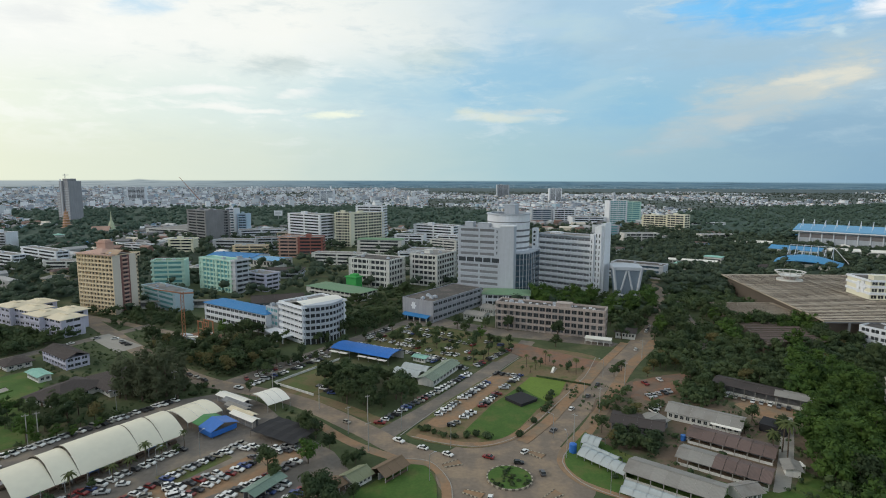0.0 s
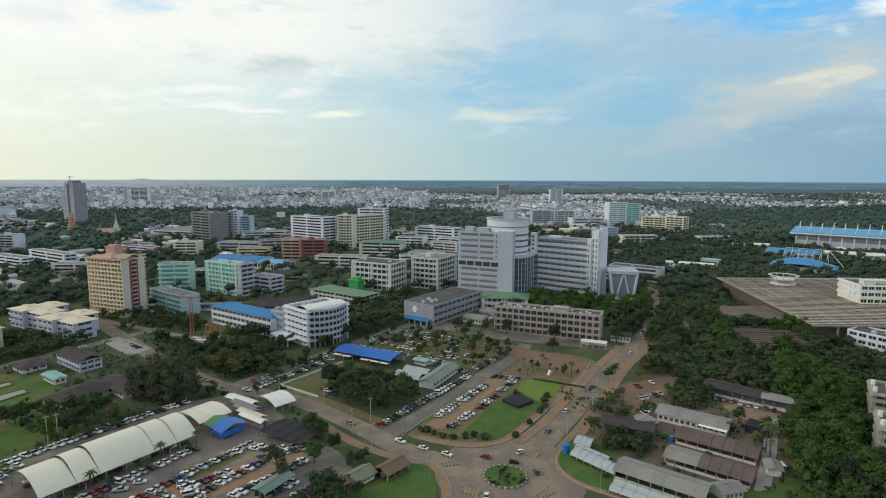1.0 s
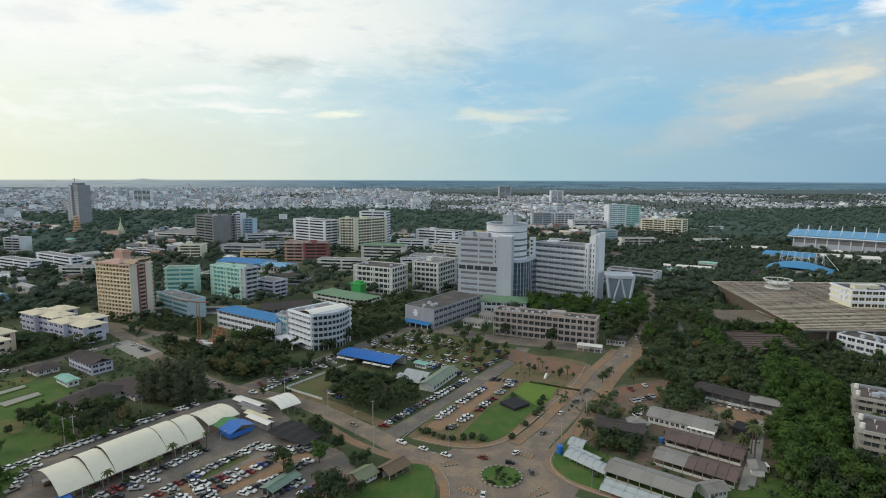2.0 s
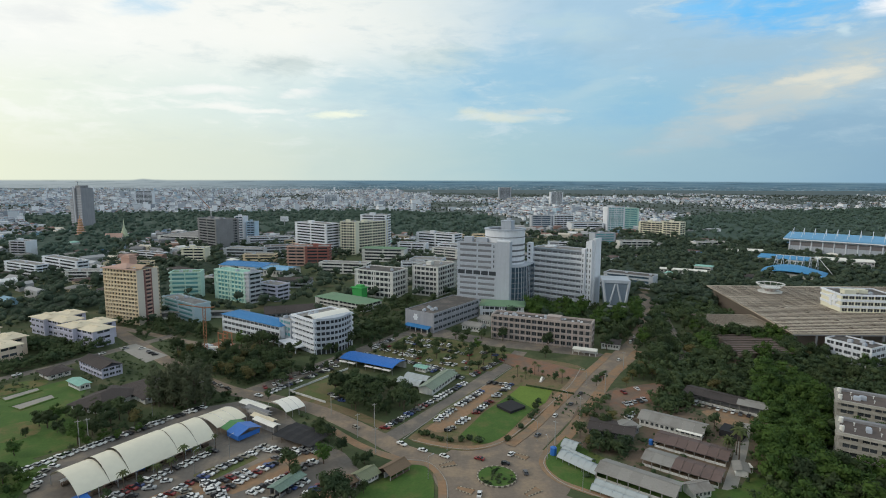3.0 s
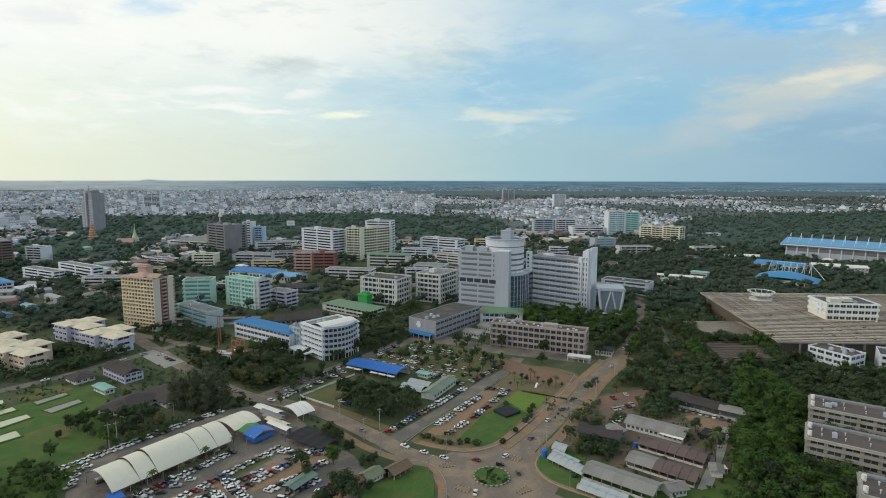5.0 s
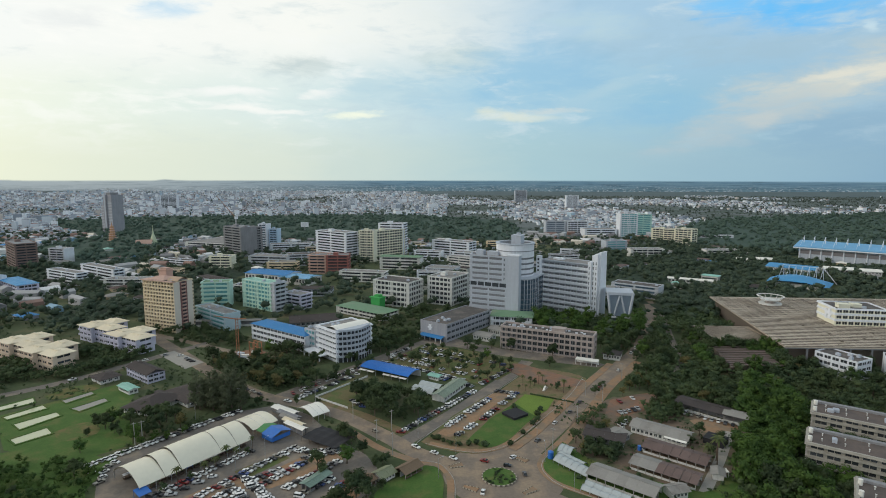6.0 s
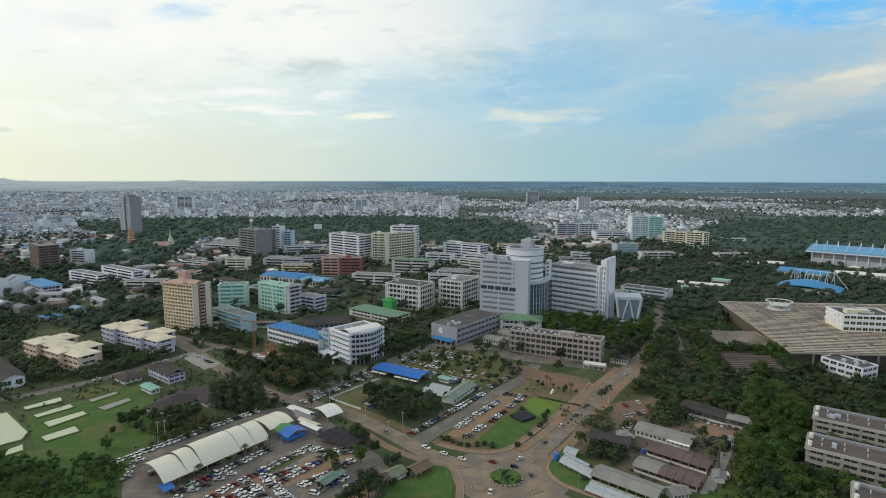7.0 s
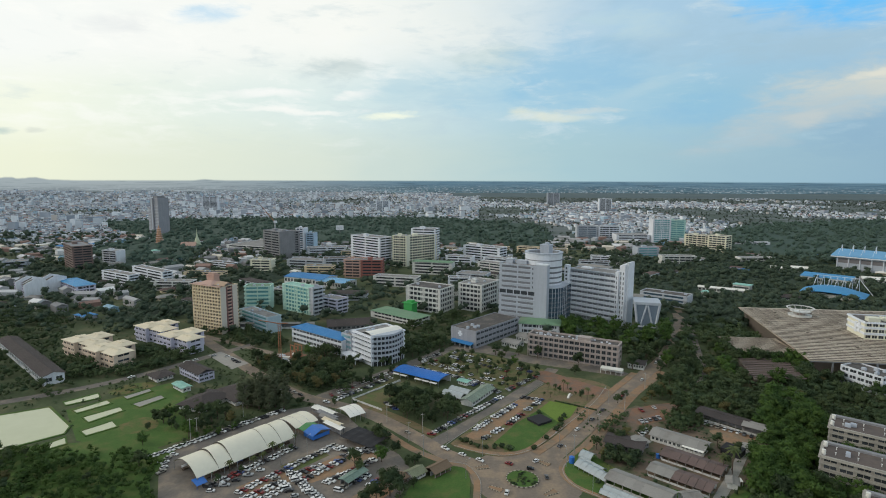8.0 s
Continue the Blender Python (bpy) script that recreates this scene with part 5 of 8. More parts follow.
def stepped_house():
    """Two staggered gabled rows with tall party walls standing above the dark roofs."""
    e = thing("stepped_house", "white stepped apartment house with raised party walls", "apartment house", -572, 512, -32)
    block(-572, 512, -32, -2, -2, 48, 46)
    wm = pane_mesh(GLASS, LILAC)
    for bx, by in ((0, 0), (15, 4), (30, 0), (4, 22), (20, 24)):
        part("wall", Geo().box(bx, by, 0, bx + 13.4, by + 19, 13), LILAC, e)
        part("roof", Geo().add([(bx + .4, by - .6, 12.6), (bx + 13, by - .6, 12.6), (bx + 13, by + 10, 17.4), (bx + .4, by + 10, 17.4), (bx + .4, by + 19.6, 13), (bx + 13, by + 19.6, 13)], [(0, 1, 2, 3), (3, 2, 4, 5), (0, 3, 5), (1, 4, 2)]), ROOFD, e)
        part("party_wall", Geo().add([(bx + 13.4, by - 1.5, 0), (bx + 14.4, by - 1.5, 0), (bx + 14.4, by - 1.5, 14), (bx + 13.4, by - 1.5, 14), (bx + 13.4, by + 20, 0), (bx + 14.4, by + 20, 0), (bx + 14.4, by + 20, 17), (bx + 13.4, by + 20, 17), (bx + 13.4, by + 10, 20), (bx + 14.4, by + 10, 20)], [(0, 1, 2, 3), (1, 5, 6, 9, 2), (4, 0, 3, 8, 7), (3, 2, 9, 8), (8, 9, 6, 7), (5, 4, 7, 6)]), WHITE, e)
        for i in range(4):
            for j in range(2):
                part("window", wm, None, e, "", pose(bx + 1.6 + j * 5.6, by - 0.02, 1.0 + 3.1 * i)).scale = (4.2, 1, 1.7)


stepped_house()

# ---- the great roof, the stadium and what stands by it ----
def great_hall():
    e = thing("exhibition_hall", "vast low hall under a tan ribbed roof", "hall", 0, 0)
    poly = [(211.5, 322), (450, 322), (450, 480), (227, 480)]
    OPEN.append(poly)
    OPEN.append([(170, 387), (180, 395), (222, 392), (220, 352), (178, 352)])
    OPEN.append([(172, 348), (207, 342), (204, 308), (164, 296)])
    # walls dark brown, the shade below the roof edge put into their colour
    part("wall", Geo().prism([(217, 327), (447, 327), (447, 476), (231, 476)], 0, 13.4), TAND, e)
    cm = Geo().box(-0.5, -0.5, 0, 0.5, 0.5, 13.2).mesh("column", CONC)
    for i in range(17):
        part("column", cm, None, e, "", pose(213 + 14 * i, 323, 0))
    part("edge_beam", Geo().box(211.8, 322.2, 12.4, 449, 323.0, 13.1), CONC, e)
    part("roof_deck", Geo().prism(poly, 13.2, 13.9), TAN, e)
    # sheets that overlap like steps, each lip dark to stand for its shade
    L = 57.0
    sg = Geo()
    m = 19
    for i in range(m):
        sg.v += [(i * L / 18, 0, 13.9), (i * L / 18, 3.6, 13.93)]
    for i in range(18):
        p, q = 2 * i, 2 * i + 2
        up = 14.26 + 0.16 * ((i * 7) % 5) / 4
        k = len(sg.v)
        sg.v += [(i * L / 18 + 0.12, 0.1, up), ((i + 1) * L / 18 - 0.12, 0.1, up)]
        sg.f += [(k, k + 1, q + 1, p + 1), (p, q, k + 1, k), (p, k, p + 1), (q, q + 1, k + 1)]
        sg.k += [0, 1, 1, 1]
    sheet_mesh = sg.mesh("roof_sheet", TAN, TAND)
    y, k = 322.4, 0
    while y < 476:
        x0 = 211.7 + (y - 322) * 0.098
        for i in range(4):
            part("roof_sheet", sheet_mesh, None, e, "", pose(x0 + 57.4 * i + (rng.uniform(-0.4, 0.4) if i else 0), y, 0.02 * (k % 2) + rng.uniform(0, 0.12), rng.uniform(-0.5, 0.5), rng.uniform(-0.1, 0.1), 0))
        y += 3.8
        k += 1
    um = Geo().box(0, 0, 14.0, 1.1, 2.6, 14.75).mesh("skylight", TAND)
    for i in range(46):
        part("skylight", um, None, e, "", pose(236 + rng.random() * 200, 326 + 3.8 * rng.randrange(39), 0))
    low = thing("hall_annex", "low annex with a ribbed tan roof and open sides", "hall", 0, 0)
    # annex walls and sheet lips hold their shade as colour too
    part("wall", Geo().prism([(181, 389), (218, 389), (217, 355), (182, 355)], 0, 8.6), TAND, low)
    part("roof_deck", Geo().prism([(178, 391), (221, 391), (220, 352), (179, 352)], 8.4, 9.0), TAN, low)
    for i in range(13):
        g = Geo().add([(0, 0, 9), (41, 0, 9), (41, 0.1, 9.5), (0, 0.1, 9.5), (0, 2.7, 9.02), (41, 2.7, 9.02)], [(3, 2, 5, 4), (0, 1, 2, 3), (0, 3, 4), (1, 5, 2)])
        g.k = [0, 1, 1, 1]
        part("roof_sheet", g, (TAN, TAND), low, "", pose(178.5 - i * 0.2, 353 + i * 2.9, 0))
    wreck = thing("broken_shed", "long derelict shed with broken brown roof sheets", "shed", 0, 0)
    # same painted shade on the shed's walls and lips
    part("wall", Geo().prism([(174, 346), (205, 340), (202, 310), (167, 299)], 0, 6.4), TAND, wreck)
    for i in range(11):
        g = Geo().add([(0, 0, 6.6), (33, 1.0, 6.6), (33, 1.1, 7.0), (0, 0.1, 7.0), (0, 3.7, 6.5), (33, 4.7, 6.5)], [(3, 2, 5, 4), (0, 1, 2, 3), (0, 3, 4), (1, 5, 2)])
        g.k = [0, 1, 1, 1]
        part("roof_sheet", g, (RUSTY, TAND), wreck, "", pose(168 + i * 0.6 + rng.uniform(-1, 1), 302 + i * 3.9, rng.uniform(-0.15, 0.15), rng.uniform(-1.5, 1.5), 0, 0))
    r = thing("roof_turret", "white bowl-shaped roof turret with open ribs", "turret", 268, 451, 0, 13.9)
    part("base", Geo().prism(disc(0, 0, 11, 20), 0, 1.6), OLDW, r)
    part("neck", Geo().prism(disc(0, 0, 5, 16), 1.6, 4.5), PINKT, r)
    fm = Geo().tube((5, 0, 2), (13, 0, 9), 0.35, 0.25, 5).mesh("rib", OLDW)
    for i in range(12):
        part("rib", fm, None, r, "", pose(0, 0, 0, 0, 0, i * 30))
    rim = Geo()
    for i in range(24):
        a, b = radians(15 * i), radians(15 * i + 15)
        rim.prism([(13 * math.cos(a), 13 * math.sin(a)), (13 * math.cos(b), 13 * math.sin(b)), (11.6 * math.cos(b), 11.6 * math.sin(b)), (11.6 * math.cos(a), 11.6 * math.sin(a))], 8.6, 9.2)
    part("rim", rim, OLDW, r)
    r.scale = (0.85, 0.85, 0.85)
    part("middle_ring", Geo().prism(disc(0, 0, 9.4, 24), 5.0, 5.6), OLDW, r)
    b = building("roof_office", "cream office block standing through the great roof", 279, 379, -6, 36, 27, 3, 4.6, YELLOW, ROOFD, "balcony", "F", (8, 2), GLASS, z0=13.0, category="office", band=WHITE, heads=((4, 4, 8, 6, 3), (16, 8, 6, 6, 2.4)))
    part("relief", Geo().box(-0.8, 6, 5, 0.1, 9, 13).box(-0.9, 4, 8, 0.1, 14, 9.4).box(-0.8, 11, 4, 0.1, 14, 12), WHITE, b)
    building("white_wing", "white low wing with ribbon windows beside the great roof", 229, 318, -62, 26, 16, 3, 4.0, WHITE, ROOFD, "strip", "FR", (5, 3), GLASS)
    building("white_wing", "white low wing with a dark roof", 262, 300, -30, 40, 20, 3, 4.0, WHITE, ROOFD, "strip", "F", (7, 3), GLASS)


great_hall()


def stadium():
    e = thing("stadium", "large grandstand with a blue roof and steel masts", "stadium", 498, 826, -40)
    block(498, 826, -40, -4, -4, 180, 60)
    L, D = 175, 46
    part("wall", Geo().box(4, 4, 0, L, D, 22), PALEG, e)
    part("roof", Geo().add([(-3, -1, 22), (L, -1, 22), (L, D, 28), (-3, D, 28), (-3, -1, 20.8), (L, -1, 20.8), (L, D, 26.8), (-3, D, 26.8)], [(0, 1, 2, 3), (7, 6, 5, 4), (0, 4, 5, 1), (3, 7, 4, 0), (1, 5, 6, 2)]), BLUEST, e)
    part("fascia", Geo().box(-3.2, -1.4, 19.4, L, -0.9, 21.0), WHITE, e)
    # flat panels whose dark colour holds the shade of each bay
    gm = Geo().box(0, 3.6, 11, 12, 4.1, 17).mesh("bay", mat("shaded_bay", (0.20, 0.19, 0.20), 0.9))
    cm = Geo().box(0, 2.6, 0, 1.2, 4, 20).mesh("column", WHITE)
    mm = Geo().tube((0, 30, 22), (0, 30, 36), 0.6, 0.45, 5).tube((0, 30, 36), (0, 4, 23.4), 0.25, 0.25, 4).mesh("roof_mast", WHITE)
    for i in range(12):
        part("bay", gm, None, e, "", pose(6 + i * 14, 0, 0))
        part("column", cm, None, e, "", pose(4 + i * 14, 0, 0))
        part("roof_mast", mm, None, e, "", pose(5 + i * 14, 0, 0))
    # swooping blue arena before it
    a = thing("arena", "low arena with a swooping bright blue roof and white masts", "arena", 385, 612, -38)
    a.scale = (0.85, 0.9, 1)
    block(385, 612, -38, -40, -30, 40, 30)
    g = Geo()
    nx, ny = 14, 8
    v = [(-36 + 72 * i / nx, -24 + 48 * j / ny, 4 + 9 * math.sin(math.pi * min(1, 0.08 + 0.92 * i / nx)) ** 0.8 * (0.45 + 0.55 * math.sin(math.pi * j / ny))) for i in range(nx + 1) for j in range(ny + 1)]
    f = [(i * (ny + 1) + j, (i + 1) * (ny + 1) + j, (i + 1) * (ny + 1) + j + 1, i * (ny + 1) + j + 1) for i in range(nx) for j in range(ny)]
    g.add(v, f).add([(x, y, z - 0.4) for x, y, z in v], [tuple(reversed(q)) for q in f])
    part("roof", g, SKYBLUE, a, "curved bright blue sheet roof")
    part("wall", Geo().box(-28, -18, 0, 28, 18, 5), OLDW, a)
    mm = Geo().tube((0, 26, 4), (0, 14, 22), 0.35, 0.3, 5).tube((0, 14, 22), (0, -6, 12), 0.16, 0.16, 4).tube((0, 14, 22), (0, 2, 12.5), 0.16, 0.16, 4).mesh("mast", WHITE)
    for i in range(7):
        part("mast", mm, None, a, "", pose(-24 + i * 8, 0, 0))
    part("tie_beam", Geo().tube((-24, 14, 22), (24, 14, 22), 0.25, 0.25, 5).tube((24, 14, 22), (42, 2, 6), 0.3, 0.3, 5), WHITE, a)
    s = shed("sports_hall", "hall with a bright blue sheet roof", 396, 712, -40, 56, 44, 8, 3, SKYBLUE, OLDW, 6, category="hall")
    for x, y, L, D in ((392, 786, 22, 16), (418, 792, 26, 16), (470, 706, 34, 22), (505, 690, 24, 18)):
        shed("white_hall", "low hall with a pale roof", x, y, -20, L, D, 6, 2.4, PVC2, OLDW, 3, category="hall")
    shed("long_white_roof", "long narrow white-roofed walkway building", 238, 628, -24, 50, 12, 5, 1.2, PVC2, OLDW, 6)


stadium()

# ---- sheds and apartments by the tall trees ----
U = -36.0
shed("long_shed", "long shed with a pale grey fibre-cement roof", 50.5, 170, U, 28, 11, 3.4, 1.7, ASB, OLDW, 7, True, group="long sheds")
for i, (x, y, L) in enumerate(((46.5, 161.5, 19), (48.6, 165.0, 19))):
    vault("tunnel_greenhouse", "low tunnel greenhouse with clear film", x, y, U, L, 3.6, 1.2, 1.2, PLAST, "greenhouse", 5, 5)
shed("long_shed", "long shed, half grey and half brown broken roofing", 71, 180.5, U, 27.5, 10.5, 3.0, 1.4, RUSTY, OLDW, 8, True, group="long sheds", half=(0.38, ASB))
shed("long_shed", "long shed with sagging brown roof sheets", 81, 196, U, 27.5, 11, 3.0, 1.4, RUSTY, OLDW, 7, True, group="long sheds", half=(0.15, RUSTY))
shed("long_shed", "long shed with a pale grey fibre-cement roof", 81, 216.5, -34, 27, 11.5, 3.4, 1.8, ASB, OLDW, 6, False, group="long sheds")
shed("lean_to", "small pale lean-to beside a shed", 94.5, 206, U, 9.5, 5, 3.0, 0.7, PVC2, OLDW, 2, True)
shed("garage_row", "long open garage row with a dark roof", 113.5, 247, -40, 26, 11.5, 4.2, 1.2, BROWNR, OLDW, 6, True)
shed("garage_row", "short open garage with a pale roof", 132.5, 231, -34, 14, 9, 4.6, 1.0, ASB, OLDW, 3, True)
shed("tool_hut", "small hut with a grey gabled roof", 81.2, 157, 17, 8, 6.5, 3.0, 1.5, ASB, OLDW, 2)
vault("film_greenhouse", "tunnel greenhouse with clouded white film", 38.5, 184, -48, 18, 7.0, 1.4, 1.7, PLAST, "greenhouse", 6, 6)
vault("film_greenhouse", "small tunnel greenhouse with clouded white film", 41.5, 192, U, 6.5, 7, 1.8, 1.8, PLAST, "greenhouse", 3, 3)
vault("film_greenhouse", "narrow tunnel greenhouse with grey film", 41, 189, -48, 14, 4, 1.2, 1.4, PLAST, "greenhouse", 4, 4)
shed("derelict_shed", "derelict low shed with a collapsed dark roof", 56, 206, -22, 19, 12, 3.2, 0.9, BROWNR, CONC, 4)
shed("derelict_shed", "half-fallen shed with grey roof sheets", 74, 204, 40, 7, 9, 3.2, 1.0, ASB, CONC, 2)
single("water_tank", Geo().tube((0, 0, 0), (0, 0, 3.2), 1.3, 1.3, 16).tube((0, 0, 3.2), (0, 0, 3.7), 1.3, 0.3, 16), BLUETARP, "blue plastic water tank", "tank", 38, 188)
single("water_tank", Geo().tube((0, 0, 0), (0, 0, 2.2), 0.9, 0.9, 16), BLUETARP, "blue plastic water tank", "tank", 80.5, 198)
shed("keepers_hut", "small hut with a white tin roof", 108, 172, 70, 7, 5, 2.6, 0.8, ASB, OLDW, 2)
single("tin_sheet", Geo().add([(0, 0, 2.2), (4.5, 0, 2.4), (4.5, 3, 2.7), (0, 3, 2.5), (0, 0, 2.1), (4.5, 0, 2.3), (4.5, 3, 2.6), (0, 3, 2.4)], [(0, 1, 2, 3), (7, 6, 5, 4), (0, 4, 5, 1), (1, 5, 6, 2), (2, 6, 7, 3), (3, 7, 4, 0)]).box(.1, .1, 0, .3, .3, 2.2).box(4.2, .1, 0, 4.4, .3, 2.3).box(4.2, 2.7, 0, 4.4, 2.9, 2.6).box(.1, 2.7, 0, .3, 2.9, 2.4), PVC2, "white tin canopy on posts", "canopy", 107, 176)
single("net_house", Geo().box(0, 0, 0, 9, 8, 3).box(-.2, -.2, 2.9, 9.2, 8.2, 3.1), NETTING, "square house of black shade netting", "net house", 113, 207, -40)
single("net_house", Geo().box(0, 0, 0.1, 9.5, 10, 1.4).box(-.2, -.2, 1.3, 9.7, 10.2, 1.5), NETTING, "low black shade-net house on the lawn", "net house", 18.3, 233.4, -50)


ROOFB = mat("brown_flat_roof", (0.135, 0.105, 0.092), 0.95, var=0.35, big=0.1, fine=0.8, other=(0.095, 0.078, 0.072), spots=0.52)
FLATW = mat("stained_flats_paint", (0.36, 0.34, 0.30), 0.9, var=0.35, big=0.12, fine=0.5)


def flats(x, y, L):
    e = building("flats", "weathered five-storey flats with a dark stepped flat roof", x, y, U + 4, L, 17, 5, 3.1, FLATW, ROOFB, "balcony", "FL", (10, 3), GLASS, category="flats", parapet=0.7, group="flats")
    vm = Geo().tube((0, 0, 0), (0, 0, 1.1), 0.16, 0.16, 8).box(-0.3, -0.3, 1.1, 0.3, 0.3, 1.3).mesh("roof_vent", OLDW)
    for i in range(12):
        part("roof_vent", vm, None, e, "", pose(5 + (i % 6) * 8, 5 + 6 * (i // 6), 15.6))
    part("upper_ledge", Geo().box(0.4, 14.6, 15.4, L, 16.8, 16.6), CONC, e)
    tm = Geo().tube((0, 0, 0), (0, 0, 2.2), 0.8, 0.8, 12).mesh("water_tank", PVC2)
    for i in range(2):
        part("water_tank", tm, None, e, "", pose(0.8, 3 + i * 9, 15.6))
    return e


flats(143.5, 178, 60)
flats(164, 209.5, 60)
flats(136.5, 136, 60)
# ---- tents, stalls and houses round the west car park ----
def big_tent():
    L, D = 52, 22.5
    e = thing("exhibition_tent", "large cream-white arched membrane hall with open sides", "tent", -129.5, 147.5, 57)
    block(-129.5, 147.5, 57, -2, -2, L + 2, D + 2)
    # four stretched lengths of skin with a raised seam between them
    for x0, x1, zr, dz in ((0, 10.5, 8.3, 0.0), (10.6, 17.5, 8.9, 0.1), (17.6, 36, 9.5, 0.2), (36.1, 44, 9.4, 0.1), (44.1, 52, 9.1, 0.0)):
        g = barrel(Geo(), x1 - x0, D, 3.6, zr - 3.6 + dz, 18, x0)
        ob = part("roof_panel", g, PVC, e)
        for p in ob.data.polygons:
            p.use_smooth = True
    for x0, zr in ((10.6, 8.85), (17.6, 9.55), (36.05, 9.6), (44.05, 9.45)):
        s = barrel(Geo(), 0.22, D + 0.1, 3.5, zr - 3.3, 18, x0 - 0.11)
        part("seam", s, TIMBER, e)
    pm = Geo().tube((0, 0, 0), (0, 0, 3.7), 0.16, 0.16, 6).mesh("post", STEEL)
    for i in range(9):
        for yy in (0.1, D - 0.1):
            part("post", pm, None, e, "", pose(0.3 + i * 6.4, yy, 0))
    # crowded stalls beneath
    cols = (BLUETARP, GREENTARP, SALMON, WHITE, MAROON)
    for i in range(26):
        s = thing("market_stall", "small market stall with a coloured cloth", "stall", 0, 0, group="stalls under the tent")
        s.matrix_basis = pose(-129.5, 147.5, 0, 0, 0, 57) @ pose(2 + (i % 13) * 3.8, 2.4 + (i // 13) * 15, 0)
        part("counter", Geo().box(0, 0, 0, 2.6, 1.4, 0.9), TIMBER, s)
        part("awning", Geo().box(-0.2, -0.3, 2.1, 2.8, 1.7, 2.2).box(0, 0, 0.9, 0.06, 0.06, 2.1).box(2.54, 0, 0.9, 2.6, 0.06, 2.1).box(0, 1.34, 0.9, .06, 1.4, 2.1).box(2.54, 1.34, .9, 2.6, 1.4, 2.1), cols[i % 5], s)
    single("blue_awning", Geo().add([(0, 0, 2.0), (5, 0, 2.0), (5, 5, 3.2), (0, 5, 3.2), (0, 0, 1.9), (5, 0, 1.9), (5, 5, 3.1), (0, 5, 3.1)], [(0, 1, 2, 3), (7, 6, 5, 4), (0, 4, 5, 1), (1, 5, 6, 2), (3, 7, 4, 0), (2, 6, 7, 3)]).box(.1, .1, 0, .2, .2, 2).box(4.8, .1, 0, 4.9, .2, 2).box(.1, 4.8, 0, .2, 4.9, 3.1).box(4.8, 4.8, 0, 4.9, 4.9, 3.1), BLUETARP, "blue cloth awning at the tent's edge", "awning", -127.5, 144, 57)


big_tent()
vault("canopy_tent", "white arched canopy tent on steel posts", -105, 201, 55, 14.5, 17.5, 3.0, 1.7, PVC, "tent", 3, 3)
vault("gate_tent", "white vaulted canopy across the street", -79.8, 217, 48, 10.3, 15.8, 3.4, 2.0, PVC2, "tent", 3, 3)


def market_tents():
    e = thing("tarpaulin_tent", "green and blue tarpaulin roof over stalls", "tent", -104, 202, -35)
    block(-104, 202, -35, -1, -1, 15, 12)
    part("green_roof", Geo().add([(0, 0, 2.8), (5.5, 0, 2.8), (5.5, 5, 4.4), (0, 5, 4.4), (5.5, 10, 3), (0, 10, 3)], [(0, 1, 2, 3), (3, 2, 4, 5)]).add([(0, 0, 2.7), (5.5, 0, 2.7), (5.5, 5, 4.3), (0, 5, 4.3), (5.5, 10, 2.9), (0, 10, 2.9)], [(3, 2, 1, 0), (5, 4, 2, 3)]), GREENTARP, e)
    part("blue_roof", Geo().add([(5.6, -.6, 3), (14, -.6, 2.8), (14, 5, 4.8), (5.6, 5, 5), (14, 11, 3), (5.6, 11, 3.2)], [(0, 1, 2, 3), (3, 2, 4, 5)]).add([(5.6, -.6, 2.9), (14, -.6, 2.7), (14, 5, 4.7), (5.6, 5, 4.9), (14, 11, 2.9), (5.6, 11, 3.1)], [(3, 2, 1, 0), (5, 4, 2, 3)]), BLUETARP, e)
    part("side_cloth", Geo().box(5.8, -0.5, 0.8, 13.8, -0.4, 2.8).box(13.9, -0.4, 0.8, 14, 10, 2.8), BLUETARP, e)
    pm = Geo().tube((0, 0, 0), (0, 0, 2.9), 0.07, 0.07, 6).mesh("post", STEEL)
    for xx in (0.1, 5.5, 13.8):
        for yy in (0.1, 9.9):
            part("post", pm, None, e, "", pose(xx, yy, 0))
    for x, y, L, D, a, m in ((-106, 229, 17, 4.2, -32, PVC2), (-98, 219, 12, 3.4, -34, ASB), (-101, 223.5, 15, 3.4, -34, CONC), (-95, 214.5, 14, 3.4, -34, BEIGER), (-92.5, 210.5, 14, 3.0, -34, PVC2)):
        shed("stall_roof", "low open stall roof of pale sheets", x, y, a, L, D, 3.0, 0.7, m, CONC, 3, True, group="stall roofs")
    n = thing("shade_canopy", "broad black shade net stretched over posts", "canopy", -79.5, 196.5, -29)
    block(-79.5, 196.5, -29, 0, 0, 22, 14)
    rows = [[(22 * i / 8, 14 * j / 6, 2.7 - 0.28 * (i % 2) - 0.25 * (j % 2) + 0.5 * math.sin(math.pi * j / 6)) for j in range(7)] for i in range(9)]
    v = [p for r in rows for p in r]
    f = [(i * 7 + j, (i + 1) * 7 + j, (i + 1) * 7 + j + 1, i * 7 + j + 1) for i in range(8) for j in range(6)]
    part("net", Geo().add(v, f).add([(x, y, z - 0.05) for x, y, z in v], [tuple(reversed(q)) for q in f]), NETTING, n)
    npost = Geo().tube((0, 0, 0), (0, 0, 2.6), 0.07, 0.07, 6).mesh("post", TIMBER)
    for i in range(5):
        for yy in (0.1, 7, 13.9):
            part("post", npost, None, n, "", pose(0.1 + i * 5.45, yy, 0))
    shed("green_shed", "narrow shed with a faded green tin roof", -62.5, 154, 62, 12.5, 5.5, 2.6, 0.8, corrugated("faded_green_tin", (0.16, 0.24, 0.20)), CONC, 3, True)
    shed("thatched_hut", "thatched open hut by the roundabout", -25.4, 165.8, 51, 10.5, 7, 2.4, 1.9, THATCH, TIMBER, 3, True)
